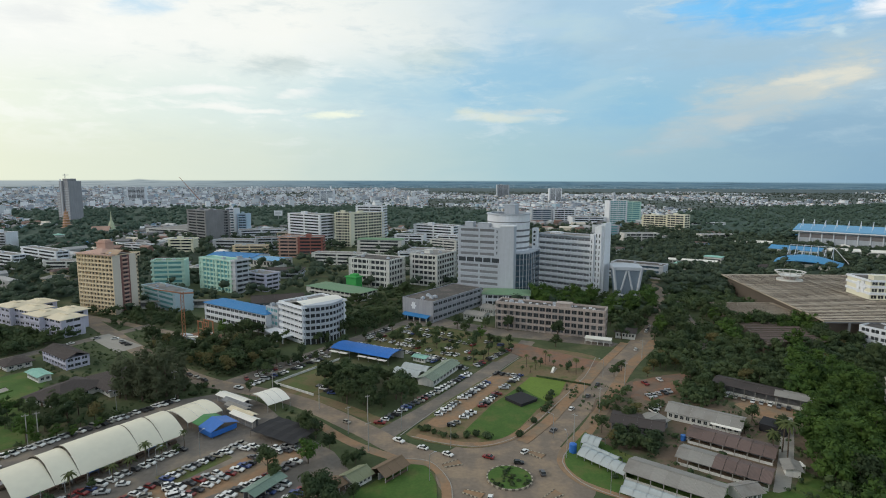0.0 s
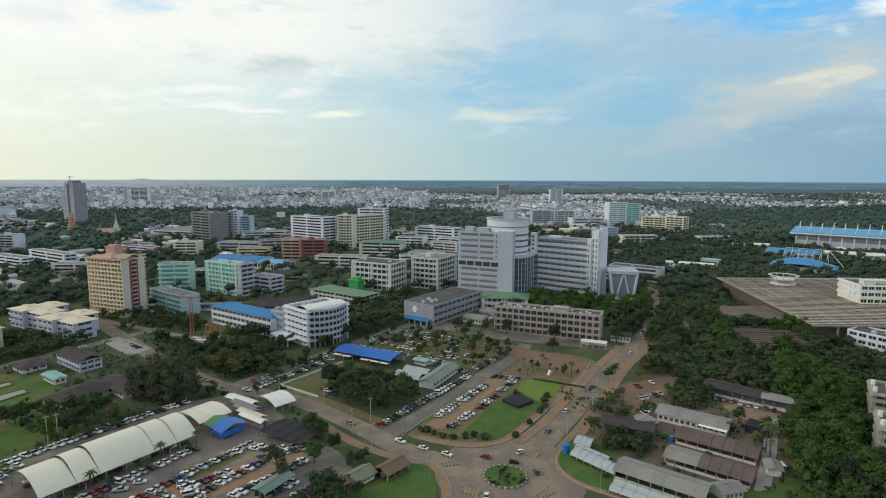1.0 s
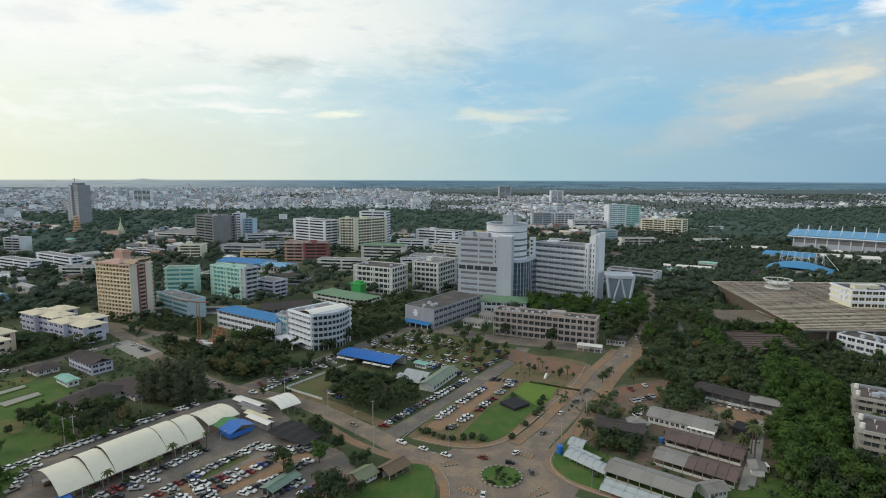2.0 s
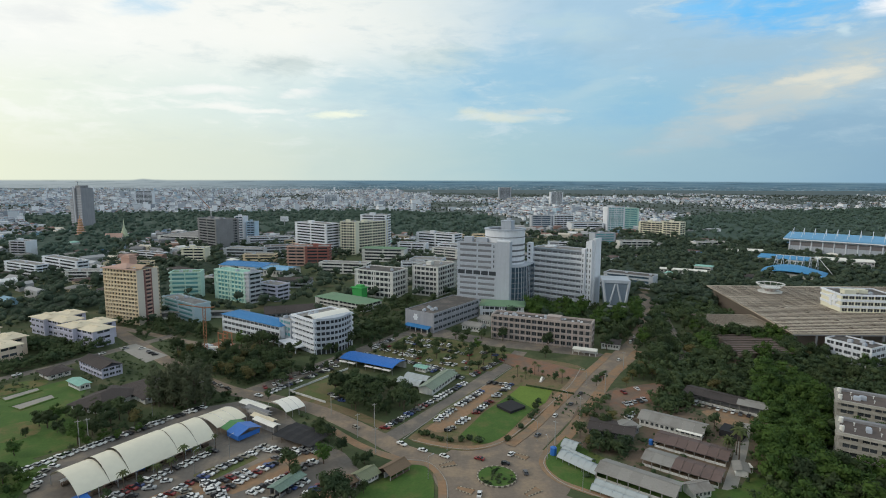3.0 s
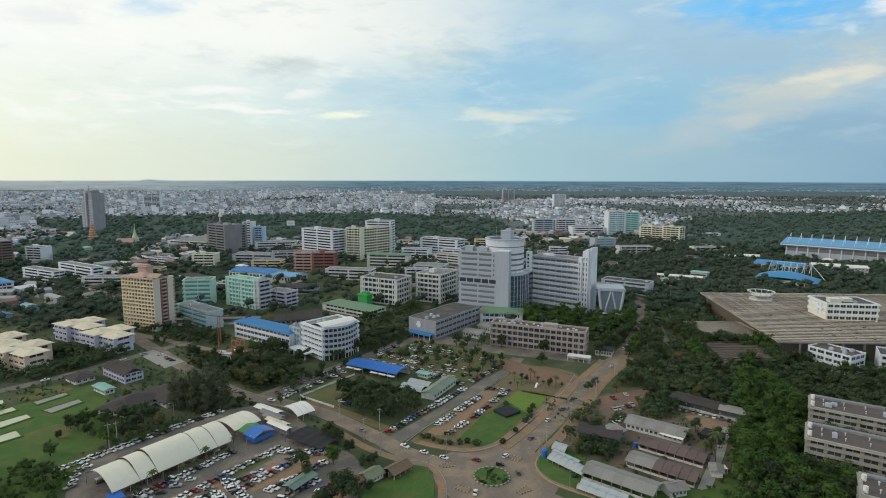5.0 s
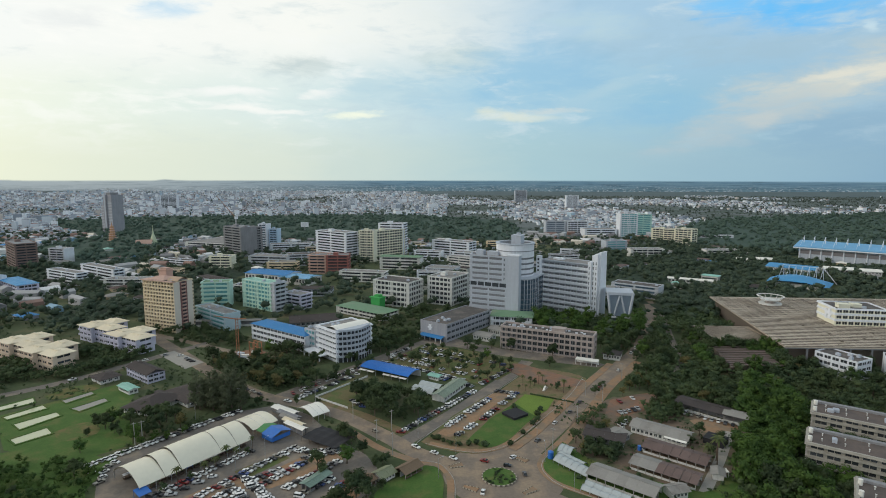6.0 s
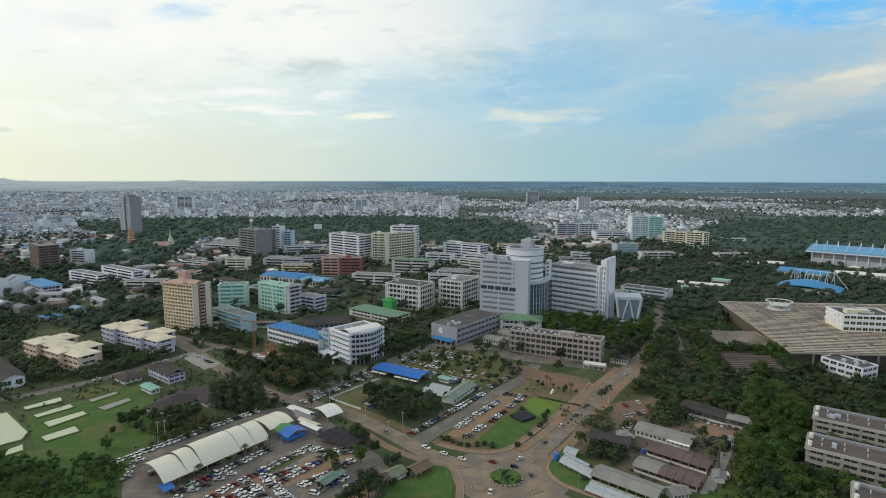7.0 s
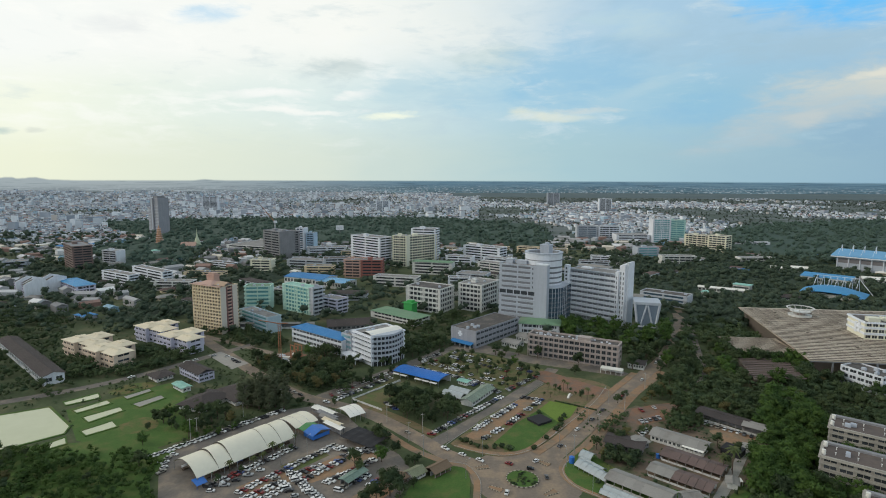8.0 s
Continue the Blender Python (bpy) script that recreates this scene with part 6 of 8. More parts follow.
    shed("green_hut", "small hut with a mossy green roof", -34.6, 162, 51, 8, 7, 2.3, 1.7, corrugated("mossy_roof", (0.20, 0.22, 0.13)), OLDW, 2)
    shed("thatched_hut", "small weathered thatched lean-to", -40.5, 158.5, 51, 5.5, 6, 2.1, 1.0, THATCH, TIMBER, 2, True)


market_tents()
g = thing("blue_hall", "long market hall with a bright blue vaulted roof", "hall", -71, 292.5, -27)
block(-71, 292.5, -27, -1, -1, 40, 17)
for i in range(6):
    ob = part("roof_panel", barrel(Geo(), 6.2, 15, 4.2, 1.5, 12), BRIGHTB, g, "", pose(i * 6.3, 0, 0))
part("back_wall", Geo().box(0.3, 14.4, 0, 37.6, 14.7, 4.1), OLDW, g)
am = Geo().box(0, -2.0, 2.9, 5.2, 0.1, 3.1).mesh("awning", PVC2)
pm = Geo().tube((0, 0.2, 0), (0, 0.2, 4.2), 0.12, 0.12, 6).mesh("post", STEEL)
for i in range(7):
    part("post", pm, None, g, "", pose(0.1 + i * 6.2, 0, 0))
    if i < 6 and i != 2:
        part("awning", am, None, g, "", pose(0.6 + i * 6.2, 0, 0))
vault("film_greenhouse", "twin greenhouse vault with milky film", -34, 261, -28, 14.5, 7.3, 2.0, 1.8, PLAST, "greenhouse", 5, 5)
vault("film_greenhouse", "twin greenhouse vault with milky film", -30.4, 267.8, -28, 14.5, 7.3, 2.0, 1.8, PLAST, "greenhouse", 5, 5)
shed("grey_green_hall", "low hall with a grey-green sheet roof", -13.5, 247, 64, 28, 8.5, 3.2, 1.6, corrugated("grey_green_sheet", (0.20, 0.25, 0.19)), OLDW, 4)
shed("low_hut", "small flat hut by the greenhouses", -26, 284, -30, 8, 5, 2.6, 0.6, TEALR, OLDW, 2)


def house(name, label, x, y, ang, L, D, h, rise, roofm, wall, n=1):
    e = thing(name, label, "house", x, y, ang)
    block(x, y, ang, -1, -1, L + 1, D + 1)
    body = part("wall", Geo().box(0.6, 0.6, 0, L - 0.6, D - 0.6, h), wall, e)
    part("roof", hip_roof(L, D, h, rise, 0.8), roofm, e)
    windows(body, L, D, n, h / n, "FRL", (6, 3), GLASS, WHITE, 0.6, 0.35, 0.75, 0.4)
    part("door", Geo().box(L * .46, 0.5, 0, L * .46 + 1, 0.62, 2.05), TIMBER, e)
    return e


e = building("white_house", "two-storey pale blue-white house with a dark roof", -219, 278.5, -33, 27, 11, 2, 2.8, LILAC, BROWNR, "grid", "FLR", (8, 3), GLASS, roof="gable", rise=2.4, parapet=0.2, category="house")
house("brown_roof_house", "low house under a broad dark brown hip roof", -186, 223, -13, 19, 25, 3.2, 3.2, BROWNR, OLDW)
house("brown_roof_house", "low house under a broad dark brown hip roof", -176, 246, -35, 27, 19, 3.2, 3.2, BROWNR, OLDW)
house("small_brown_house", "low outbuilding with a dark roof", -236, 268, -32, 14, 12, 3, 2.0, BROWNR, OLDW)
shed("teal_roof_shed", "small shed with a pale teal tin roof", -209, 254, -33, 14, 6, 3.0, 0.8, TEALR, OLDW, 4)
shed("dark_hall_roof", "broad dark-roofed hall among trees", -152, 396, 20, 42, 26, 4, 3.2, BROWNR, CONC, 5, category="hall")
building("green_roof_low_block", "low block with a broad green sheet roof", -126.5, 452, -33, 58, 22, 2, 3.2, OLDW, GREENR, "grid", "FR", (12, 4), GLASS, roof="hip", rise=1.0, parapet=0.2)
single("green_scaffold", Geo().box(0, 0, 0, 11, 8, 11).box(-1, -1, 10.8, 12, 9, 11.6).box(3, 2, 11.6, 9, 7, 13.5), mat("green_netting", (0.05, 0.36, 0.09), 0.8), "bright green netted site cabin", "cabin", -97, 470, -30)
shed("long_barrack", "long white barrack with a dark roof", -397, 316.5, -34.5, 126, 13, 6.4, 2.2, BROWNR, WHITE, 12, category="barrack")
shed("blue_white_hall", "white hall with a blue roof among campus trees", -280, 608, -18, 60, 34, 9, 2.4, BLUER, OLDW, 6, category="hall")
shed("blue_white_hall", "pale blue roofed hall among campus trees", -232, 590, -20, 44, 28, 8, 2.0, BLUEST, OLDW, 5, category="hall")
shed("campus_walkway", "long covered walkway with a pale roof", -236, 392, 8, 70, 6, 5, 0.6, ASB, OLDW, 8, True)


def landmarks():
    p = thing("pagoda", "orange tiered pagoda tower", "pagoda", -678, 950)
    for i in range(8):
        r = 9 - i * 0.75
        part("tier", Geo().prism(disc(0, 0, r * 0.8, 8), i * 4.4, i * 4.4 + 3.2), GOLD, p)
        part("eave", Geo().tube((0, 0, i * 4.4 + 3.0), (0, 0, i * 4.4 + 4.4), r * 1.15, r * 0.7, 8), SALMON, p)
    part("finial", Geo().tube((0, 0, 35), (0, 0, 42), 1.0, 0.1, 8), GOLD, p)
    s = Geo()
    for z0, z1, a, b in ((0, 6, 9, 8.4), (6, 11, 6.6, 6), (11, 15, 4.8, 4.4), (15, 21, 4.2, 2.0), (21, 26, 1.8, 1.2), (26, 38, 0.9, 0.15)):
        s.tube((0, 0, z0), (0, 0, z1), a, b, 14)
    single("temple_statue", s, MINT, "pale green stepped monument on a terrace", "monument", -588, 932)
    shed("temple_hall", "temple hall with a steep red roof", -606, 905, 20, 26, 14, 6, 7, SALMON, OLDW, 4, category="temple")
    b = thing("billboard", "large white billboard on a post", "billboard", -384, 1190)
    part("post", Geo().tube((0, 0, 0), (0, 0, 16), 0.9, 0.7, 8), STEEL, b)
    part("board", Geo().box(-9, -0.5, 13, 9, 0.5, 24), WHITE, b)
    part("bar", Geo().box(-6, -0.6, 17, 6, -0.5, 18.2).box(-6, -0.6, 19.6, 6, -0.5, 20.8), GREYP, b)
    c = thing("tower_crane", "slim luffing crane beyond the unfinished tower", "crane", -400, 862, 0)
    part("mast", Geo().box(-0.9, -0.9, 0, 0.9, 0.9, 58), STEEL, c)
    part("jib", Geo().tube((0, 0, 58), (-32, 0, 95), 0.7, 0.35, 4), ORANGE, c)
    part("cab", Geo().box(-1.5, -1.5, 56, 3.5, 1.5, 60), WHITE, c)
    d = thing("site_crane", "orange site crane with a lattice boom", "crane", -159, 309, 30)
    g = Geo()
    for k in range(14):
        z = k * 2.2
        for i in range(4):
            (ax, ay), (bx, by) = ((-.8, -.8), (.8, -.8), (.8, .8), (-.8, .8))[i], ((.8, -.8), (.8, .8), (-.8, .8), (-.8, -.8))[i]
            g.tube((ax, ay, z), (ax, ay, z + 2.2), 0.13, 0.13, 4).tube((ax, ay, z), (bx, by, z + 2.2), 0.09, 0.09, 4)
    part("mast", g, ORANGE, d, "orange lattice mast")
    part("boom", Geo().tube((0, 0, 30), (-14, 4, 33), 0.4, 0.3, 4).tube((0, 0, 30), (6, -1.5, 30), 0.4, 0.4, 4), ORANGE, d)
    part("cab", Geo().box(-1.6, -1.6, 0, 1.6, 1.6, 2.6), ORANGE, d)
    for i in range(6):
        x, y = -168 + rng.uniform(0, 20), 304 + rng.uniform(0, 20)
        single("site_hut", Geo().box(0, 0, 0, 6, 2.6, 2.7).box(-0.1, -0.1, 2.7, 6.1, 2.7, 2.85), PVC2 if i % 2 else GREYP, "white site cabin on red earth", "cabin", x, y, rng.uniform(-40, 10), group="site cabins")
    sc = thing("unfinished_building", "red concrete skeleton rising on a building site", "building site", -153, 314, -30)
    cm = Geo().box(-0.25, -0.25, 0, 0.25, 0.25, 13).mesh("column", ORANGE)
    for i in range(3):
        for j in range(2):
            part("column", cm, None, sc, "", pose(i * 4, j * 4, 0))
    for k in range(3):
        part("beam", Geo().box(-0.3, -0.3, 4.2 * k + 4, 8.3, 0.3, 4.2 * k + 4.4).box(-0.3, 3.7, 4.2 * k + 4, 8.3, 4.3, 4.2 * k + 4.4), ORANGE, sc)


landmarks()


# ---- roundabout, poles and small fixtures ----
def roundabout():
    e = thing("traffic_island", "round planted traffic island with black and white kerbs", "traffic island", RBX, RBY, 0, 0.08)
    OPEN.append(disc(RBX, RBY, 18))
    part("bed", Geo().prism(disc(0, 0, 7.0, 48), 0, 0.42), LAWN, e)
    r0, r1, n = 7.0, 7.5, 44
    st = []
    for k in range(2):
        a0, a1 = 0.0, 6.28318 / n * 0.94
        me = Geo().prism([(r0 * math.cos(a0), r0 * math.sin(a0)), (r1 * math.cos(a0), r1 * math.sin(a0)), (r1 * math.cos(a1), r1 * math.sin(a1)), (r0 * math.cos(a1), r0 * math.sin(a1))], 0, 0.5).mesh("kerb_stone", (KERBW, KERBK)[k])
        st.append(me)
    for i in range(n):
        part("kerb_stone", st[i % 2], None, e, "", pose(0, 0, 0, 0, 0, i * 360 / n))
    for x, y, a in ((-4.5, 178.5, 25), (24.5, 186, -35), (26, 160.5, 40), (2, 161, -25)):
        s = thing("splitter_island", "small triangular splitter island with striped kerb", "traffic island", x, y, a, 0.08)
        part("bed", Geo().prism([(-3.2, -0.8), (3, -1.6), (3.2, 1.6), (-3.2, 0.8)], 0, 0.25), DIRT, s)
        km = [Geo().box(0, -0.15, 0, 0.7, 0.15, 0.34).mesh("kerb_stone", m) for m in (KERBW, KERBK)]
        for i in range(9):
            part("kerb_stone", km[i % 2], None, s, "", pose(-3.2 + i * 0.7, -0.95 - i * 0.09, 0, 0, 0, -7))
            part("kerb_stone", km[(i + 1) % 2], None, s, "", pose(-3.2 + i * 0.7, 0.95 + i * 0.09, 0, 0, 0, 7))


roundabout()


def power_pole(x, y, ang=30.0, h=11.0):
    e = thing("power_pole", "concrete power pole with steel crossarms", "power pole", x, y, ang, group="power poles")
    part("pole", Geo().tube((0, 0, 0), (0, 0, h), 0.2, 0.13, 8), POLE, e)
    arm = part("crossarm", Geo().box(-1.1, -0.07, h - 0.8, 1.1, 0.07, h - 0.65), STEEL, e)
    im = Geo().tube((0, 0, 0), (0, 0, 0.3), 0.07, 0.05, 6).mesh("insulator", KERBW)
    for xx in (-1.0, -0.35, 1.0):
        part("insulator", im, None, arm, "", pose(xx, 0, h - 0.65))


def lamp(x, y, ang, h=9.0):
    e = thing("street_lamp", "grey steel street lamp with a curved arm", "street lamp", x, y, ang, group="street lamps")
    part("pole", Geo().tube((0, 0, 0), (0, 0, h), 0.12, 0.07, 8), STEEL, e)
    arm = part("arm", Geo().tube((0, 0, h), (1.9, 0, h + 0.5), 0.06, 0.05, 6), STEEL, e)
    part("head", Geo().box(1.6, -0.14, h + 0.38, 2.4, 0.14, h + 0.56), PALEG, arm)


for x, y in ((-34, 187), (-43.6, 200), (-38, 211), (-126, 233), (-156.5, 187.5), (-154, 189.5), (-60, 222), (-84, 236), (40, 196), (56, 222), (76, 254), (96, 290)):
    power_pole(x, y, 35 if x < 0 else -30, 12 if x < -100 else 11)
for x, y, a in ((-142, 216.5, 200), (-91.4, 181.3, 60), (-99.7, 168.8, 60), (-11.6, 168, 30), (-24, 204, 60), (33, 199, 150), (52, 232, 150), (68, 262, 150), (-5, 190, -60), (35, 184, 100), (44, 162, 120)):
    lamp(x, y, a)
shelter = thing("garden_arch", "small white arched garden sign on the green", "sign", 44, 268, -25)
part("arch", barrel(Geo(), 1.0, 7, 0.2, 1.8, 10), PVC2, shelter)
part("plinth", Geo().box(-0.3, -0.3, 0, 1.3, 7.3, 0.35), PAVE, shelter)
for i, (x, y, a, L) in enumerate(((-88, 250, 56, 42), (-66, 236, 148, 26), (36, 262, -25, 26))):
    w = thing("low_wall", "low white boundary wall" if i < 2 else "clipped low hedge wall", "wall", x, y, a)
    n = int(L / 2)
    wm = Geo().box(0, -0.12, 0, 1.94, 0.12, 1.1).mesh("wall_panel", OLDW if i < 2 else LEAF)
    for k in range(n):
        part("wall_panel", wm, None, w, "", pose(k * 2, 0, 0))

# ---- cars ----
def car_kind(kind):
    e = thing(kind, {"saloon_car": "parked saloon car with dark windows", "pickup_truck": "parked pickup truck with open bed", "minivan": "tall parked van with dark windows", "hatchback_car": "small parked hatchback with dark windows"}[kind], {"pickup_truck": "pickup", "minivan": "van"}.get(kind, "car"), 0, -500)
    if kind == "pickup_truck":
        low = [(-2.6, .45), (2.55, .45), (2.6, .8), (2.45, 1.02), (1.2, 1.12), (-2.55, 1.1), (-2.62, .9)]
        cab = [(1.25, 1.1), (0.55, 1.68), (-0.6, 1.7), (-0.85, 1.1)]
        hw, wx = 0.9, 1.6
    elif kind == "minivan":
        low = [(-2.4, .4), (2.35, .4), (2.4, .8), (2.2, 1.1), (1.5, 1.2), (-2.4, 1.2)]
        cab = [(1.55, 1.2), (0.85, 1.9), (-2.2, 1.92), (-2.38, 1.2)]
        hw, wx = 0.9, 1.5
    elif kind == "hatchback_car":
        low = [(-1.9, .35), (1.9, .35), (1.95, .7), (1.75, .9), (0.9, .98), (-1.9, .98)]
        cab = [(1.0, .96), (0.3, 1.45), (-1.3, 1.46), (-1.85, .96)]
        hw, wx = 0.82, 1.22
    else:
        low = [(-2.2, .35), (2.2, .35), (2.25, .68), (2.0, .86), (0.95, .96), (-1.6, .98), (-2.2, .9)]
        cab = [(1.05, .95), (0.35, 1.42), (-0.85, 1.43), (-1.6, .96)]
        hw, wx = 0.86, 1.35
    g = Geo().side(low, -hw, hw)
    z = cab[1][1]
    g.box(cab[2][0] + 0.05, -hw + 0.16, z - 0.02, cab[1][0] - 0.02, hw - 0.16, z + 0.05)
    shell = part("body", g, CARP, e)
    n = len(cab)
    t = 0.13
    v = [(x, -hw + (0.03 if zz < z - .1 else t), zz) for x, zz in cab] + [(x, hw - (0.03 if zz < z - .1 else t), zz) for x, zz in cab]
    part("glasshouse", Geo().add(v, [(0, 1, 2, 3), (7, 6, 5, 4), (0, 4, 5, 1), (1, 5, 6, 2), (2, 6, 7, 3)]), CARGL, shell)
    wm = Geo().tube((0, -0.1, 0), (0, 0.1, 0), 0.32, 0.32, 10).mesh("wheel", TYRE)
    for sx in (-1, 1):
        for sy in (-1, 1):
            part("wheel", wm, None, e, "", pose(sx * wx, sy * (hw - 0.1), 0.33))
    return e


KINDS = [car_kind(k) for k in ("saloon_car", "pickup_truck", "minivan", "hatchback_car")]
NCAR = 0
FARCARS = []


def park(x, y, ang, z=0.06, weights=(5, 4, 1, 3), tag="parked cars"):
    global NCAR
    NCAR += 1
    if y > 240 or (x < -60 and y < 172) or (x < -126 and y > 182):
        FARCARS.append((x, y, z, radians(ang + rng.uniform(-3, 3)), rng.random(), rng.choices(range(4), weights)[0]))
        return None
    k = rng.choices(KINDS, weights)[0]
    c = copy_thing(k, pose(x, y, z, 0, 0, ang + (180 if rng.random() < 0.3 else 0) + rng.uniform(-5, 5)) @ Matrix.Scale(0.92, 4))
    return tagged(c, group=tag)


def row(p, q, step=2.75, turn=90.0, fill=0.9, z=0.06, jitter=0.3):
    """Cars side by side along a line (turn 90), or nose to tail (turn 0)."""
    a, b = Vector(p), Vector(q)
    d = b - a
    n = int(d.length / step)
    ang = math.degrees(math.atan2(d.y, d.x))
    for i in range(n + 1):
        if rng.random() < fill:
            c = a + d * (i / max(1, n))
            park(c.x + rng.uniform(-jitter, jitter), c.y + rng.uniform(-jitter, jitter), ang + turn, z)


row((-166, 168), (-124, 228), 2.6, -66, 0.95)
row((-161, 163), (-156, 172), 3.6, -60)
row((-150, 152), (-157, 168), 3.6, -50)
row((-124, 146.5), (-100, 185.5), 2.55, -72, 0.93)
row((-121, 144), (-104, 168), 5.0, -40, 0.6)
row((-110, 142), (-80.5, 190), 2.5, -70, 0.94)
row((-104, 139), (-94, 154), 2.5, -70, 0.95)
row((-100, 136), (-90, 150), 2.5, -70, 0.9)
row((-93, 163), (-73, 145), 2.5, 75, 0.97)
row((-89.5, 158.5), (-70, 141), 2.5, 75, 0.97)
row((-97, 157), (-80, 141), 2.5, 75, 0.9)
row((-91, 160), (-80.5, 170), 2.5, -62, 0.9)
row((-84, 158), (-72, 177), 2.5, -70, 0.95)
row((-73, 156), (-57.5, 178), 2.5, -70, 0.95)
row((-66, 151), (-57, 164), 2.5, -70, 0.9)
row((-58, 150), (-47, 166), 2.6, -70, 0.8)
row((-73, 181), (-60, 187), 2.5, -50, 0.9)
row((-72.5, 185.5), (-61.5, 190), 2.5, -50, 0.9)
row((-83, 184), (-75.5, 188), 2.6, -50, 0.9)
row((-33, 209), (3, 264), 2.75, -62, 0.96)
row((-10, 217), (13, 255), 2.75, -62, 0.85, 0.2)
row((-5, 207), (3, 219), 2.7, -58, 0.9, 0.2)
row((8, 226), (26, 259), 2.75, -60, 0.8, 0.2)
row((17, 265), (28, 262), 2.8, 60, 0.9, 0.2)
row((-104, 252), (-66, 312), 2.75, 65, 0.85)
row((-98, 247), (-72, 288), 2.75, -65, 0.8)
row((-60, 322), (-46, 344), 2.8, 65, 0.8)
row((-62, 314), (-30, 296), 2.7, 90, 0.85)
row((-54, 324), (4, 288), 2.7, 90, 0.55, 0.06, 0.7)
row((-48, 330), (8, 296), 2.7, 90, 0.5, 0.06, 0.7)
row((-40, 342), (18, 305), 2.7, 90, 0.5, 0.06, 0.7)
row((-34, 348), (24, 312), 2.7, 90, 0.4, 0.06, 0.7)
row((-24, 288), (2, 272), 2.7, 90, 0.9)
row((-34, 300), (-4, 282), 2.7, 90, 0.8)
row((6, 274), (28, 306), 2.8, 62, 0.8)
row((82, 238), (98, 248), 2.8, 70, 0.9, 0.14)
row((80, 250), (94, 259), 2.8, 70, 0.7, 0.14)
row((78, 222), (82, 228), 2.6, 50, 1.0, 0.12)
row((117, 240), (136, 227), 3.0, 90, 0.8, 0.13)
row((-58, 238), (-66, 246), 3.4, 30, 1.0)
row((-262, 246), (-236, 284), 6.5, 0, 0.6)
row((-232, 296), (-216, 318), 5.5, 0, 0.7)
row((-205, 318), (-190, 306), 4.0, 60, 0.6, 0.1)
row((-138, 262), (-122, 252), 6.0, 0, 0.6, 0.08)
row((110, 330), (126, 362), 6.5, 0, 0.6, 0.08)
row((150, 372), (160, 420), 4.0, 40, 0.7, 0.02)
for x, y, a in ((8, 183, -25), (-6, 184.5, -28), (-15, 189, -32), (-24, 194, -38), (21, 187, 48), (34, 204, 58), (45, 224, 58), (55, 238, 58), (63, 252, 58), (79, 276, 58), (25, 173, 100), (18, 179.5, -10), (-46, 209, -38), (98, 306, 60), (-78, 231, -28), (7, 158, 80), (-102, 243, -25), (83, 199, 50), (99, 214, 20), (75, 187, 60)):
    park(x, y, a, 0.09, tag="cars on the road")


def far_cars():
    """The cars past those that can be told apart, joined, each with its own paint."""
    paints = ((0.44, (0.72, 0.72, 0.71)), (0.60, (0.40, 0.41, 0.42)), (0.80, (0.04, 0.04, 0.045)), (0.90, (0.28, 0.27, 0.24)), (0.95, (0.20, 0.025, 0.025)), (1.01, (0.05, 0.08, 0.22)))
    g, cols = Geo(), []
    for x, y, z, a, r, kind in FARCARS:
        m = Matrix.Translation((x, y, z)) @ Matrix.Rotation(a, 4, "Z") @ Matrix.Scale(0.92, 4)
        c = next(c for p, c in paints if r < p)
        for ch in KINDS[kind].children_recursive:
            me, mm = ch.data, m @ ch.matrix_basis
            g.add([tuple(mm @ v.co) for v in me.vertices], [tuple(q.vertices) for q in me.polygons])
            cols += [c if ch.name.startswith("body") else (0.016, 0.018, 0.02)] * len(me.polygons)
    m = bpy.data.materials.new("far_car_paint")
    m.use_nodes = True
    b = m.node_tree.nodes["Principled BSDF"]
    at = m.node_tree.nodes.new("ShaderNodeAttribute")
    at.attribute_name = "paint"
    m.node_tree.links.new(at.outputs["Color"], b.inputs["Base Color"])
    b.inputs["Roughness"].default_value = 0.3
    ob = single("packed_cars", g, m, "tightly packed rows of parked cars", "cars", kind="stuff")
    attr = ob.data.attributes.new("paint", "FLOAT_COLOR", "FACE")
    for i, c in enumerate(cols):
        attr.data[i].color = (*c, 1)


far_cars()


# ---- trees and shrubs ----
def leaves(rs, lobes, count, size, flat=0.6, up=0.0):
    """Leaf sprays as small quads over the lobes of a crown: arrays of corners."""
    L = np.array(lobes)
    w = L[:, 3] ** 2
    pick = rs.choice(len(L), count, p=w / w.sum())
    d = rs.normal(size=(count, 3))
    d /= np.linalg.norm(d, axis=1)[:, None]
    d[:, 2] = np.where(d[:, 2] < -0.35, -d[:, 2], d[:, 2])
    r = L[pick, 3] * rs.uniform(0.72, 1.12, count)
    c = L[pick, :3] + d * r[:, None] * np.array((1, 1, flat + 0.25))
    nrm = d + rs.normal(scale=0.28, size=(count, 3)) + np.array((0, 0, up))
    nrm /= np.linalg.norm(nrm, axis=1)[:, None]
    a = np.cross(nrm, rs.normal(size=(count, 3)))
    a /= np.linalg.norm(a, axis=1)[:, None]
    b = np.cross(nrm, a)
    s = size * rs.uniform(0.6, 1.35, count)[:, None]
    return np.stack([c - a * s, c - b * s * 0.7, c + a * s, c + b * s * 0.7], 1)


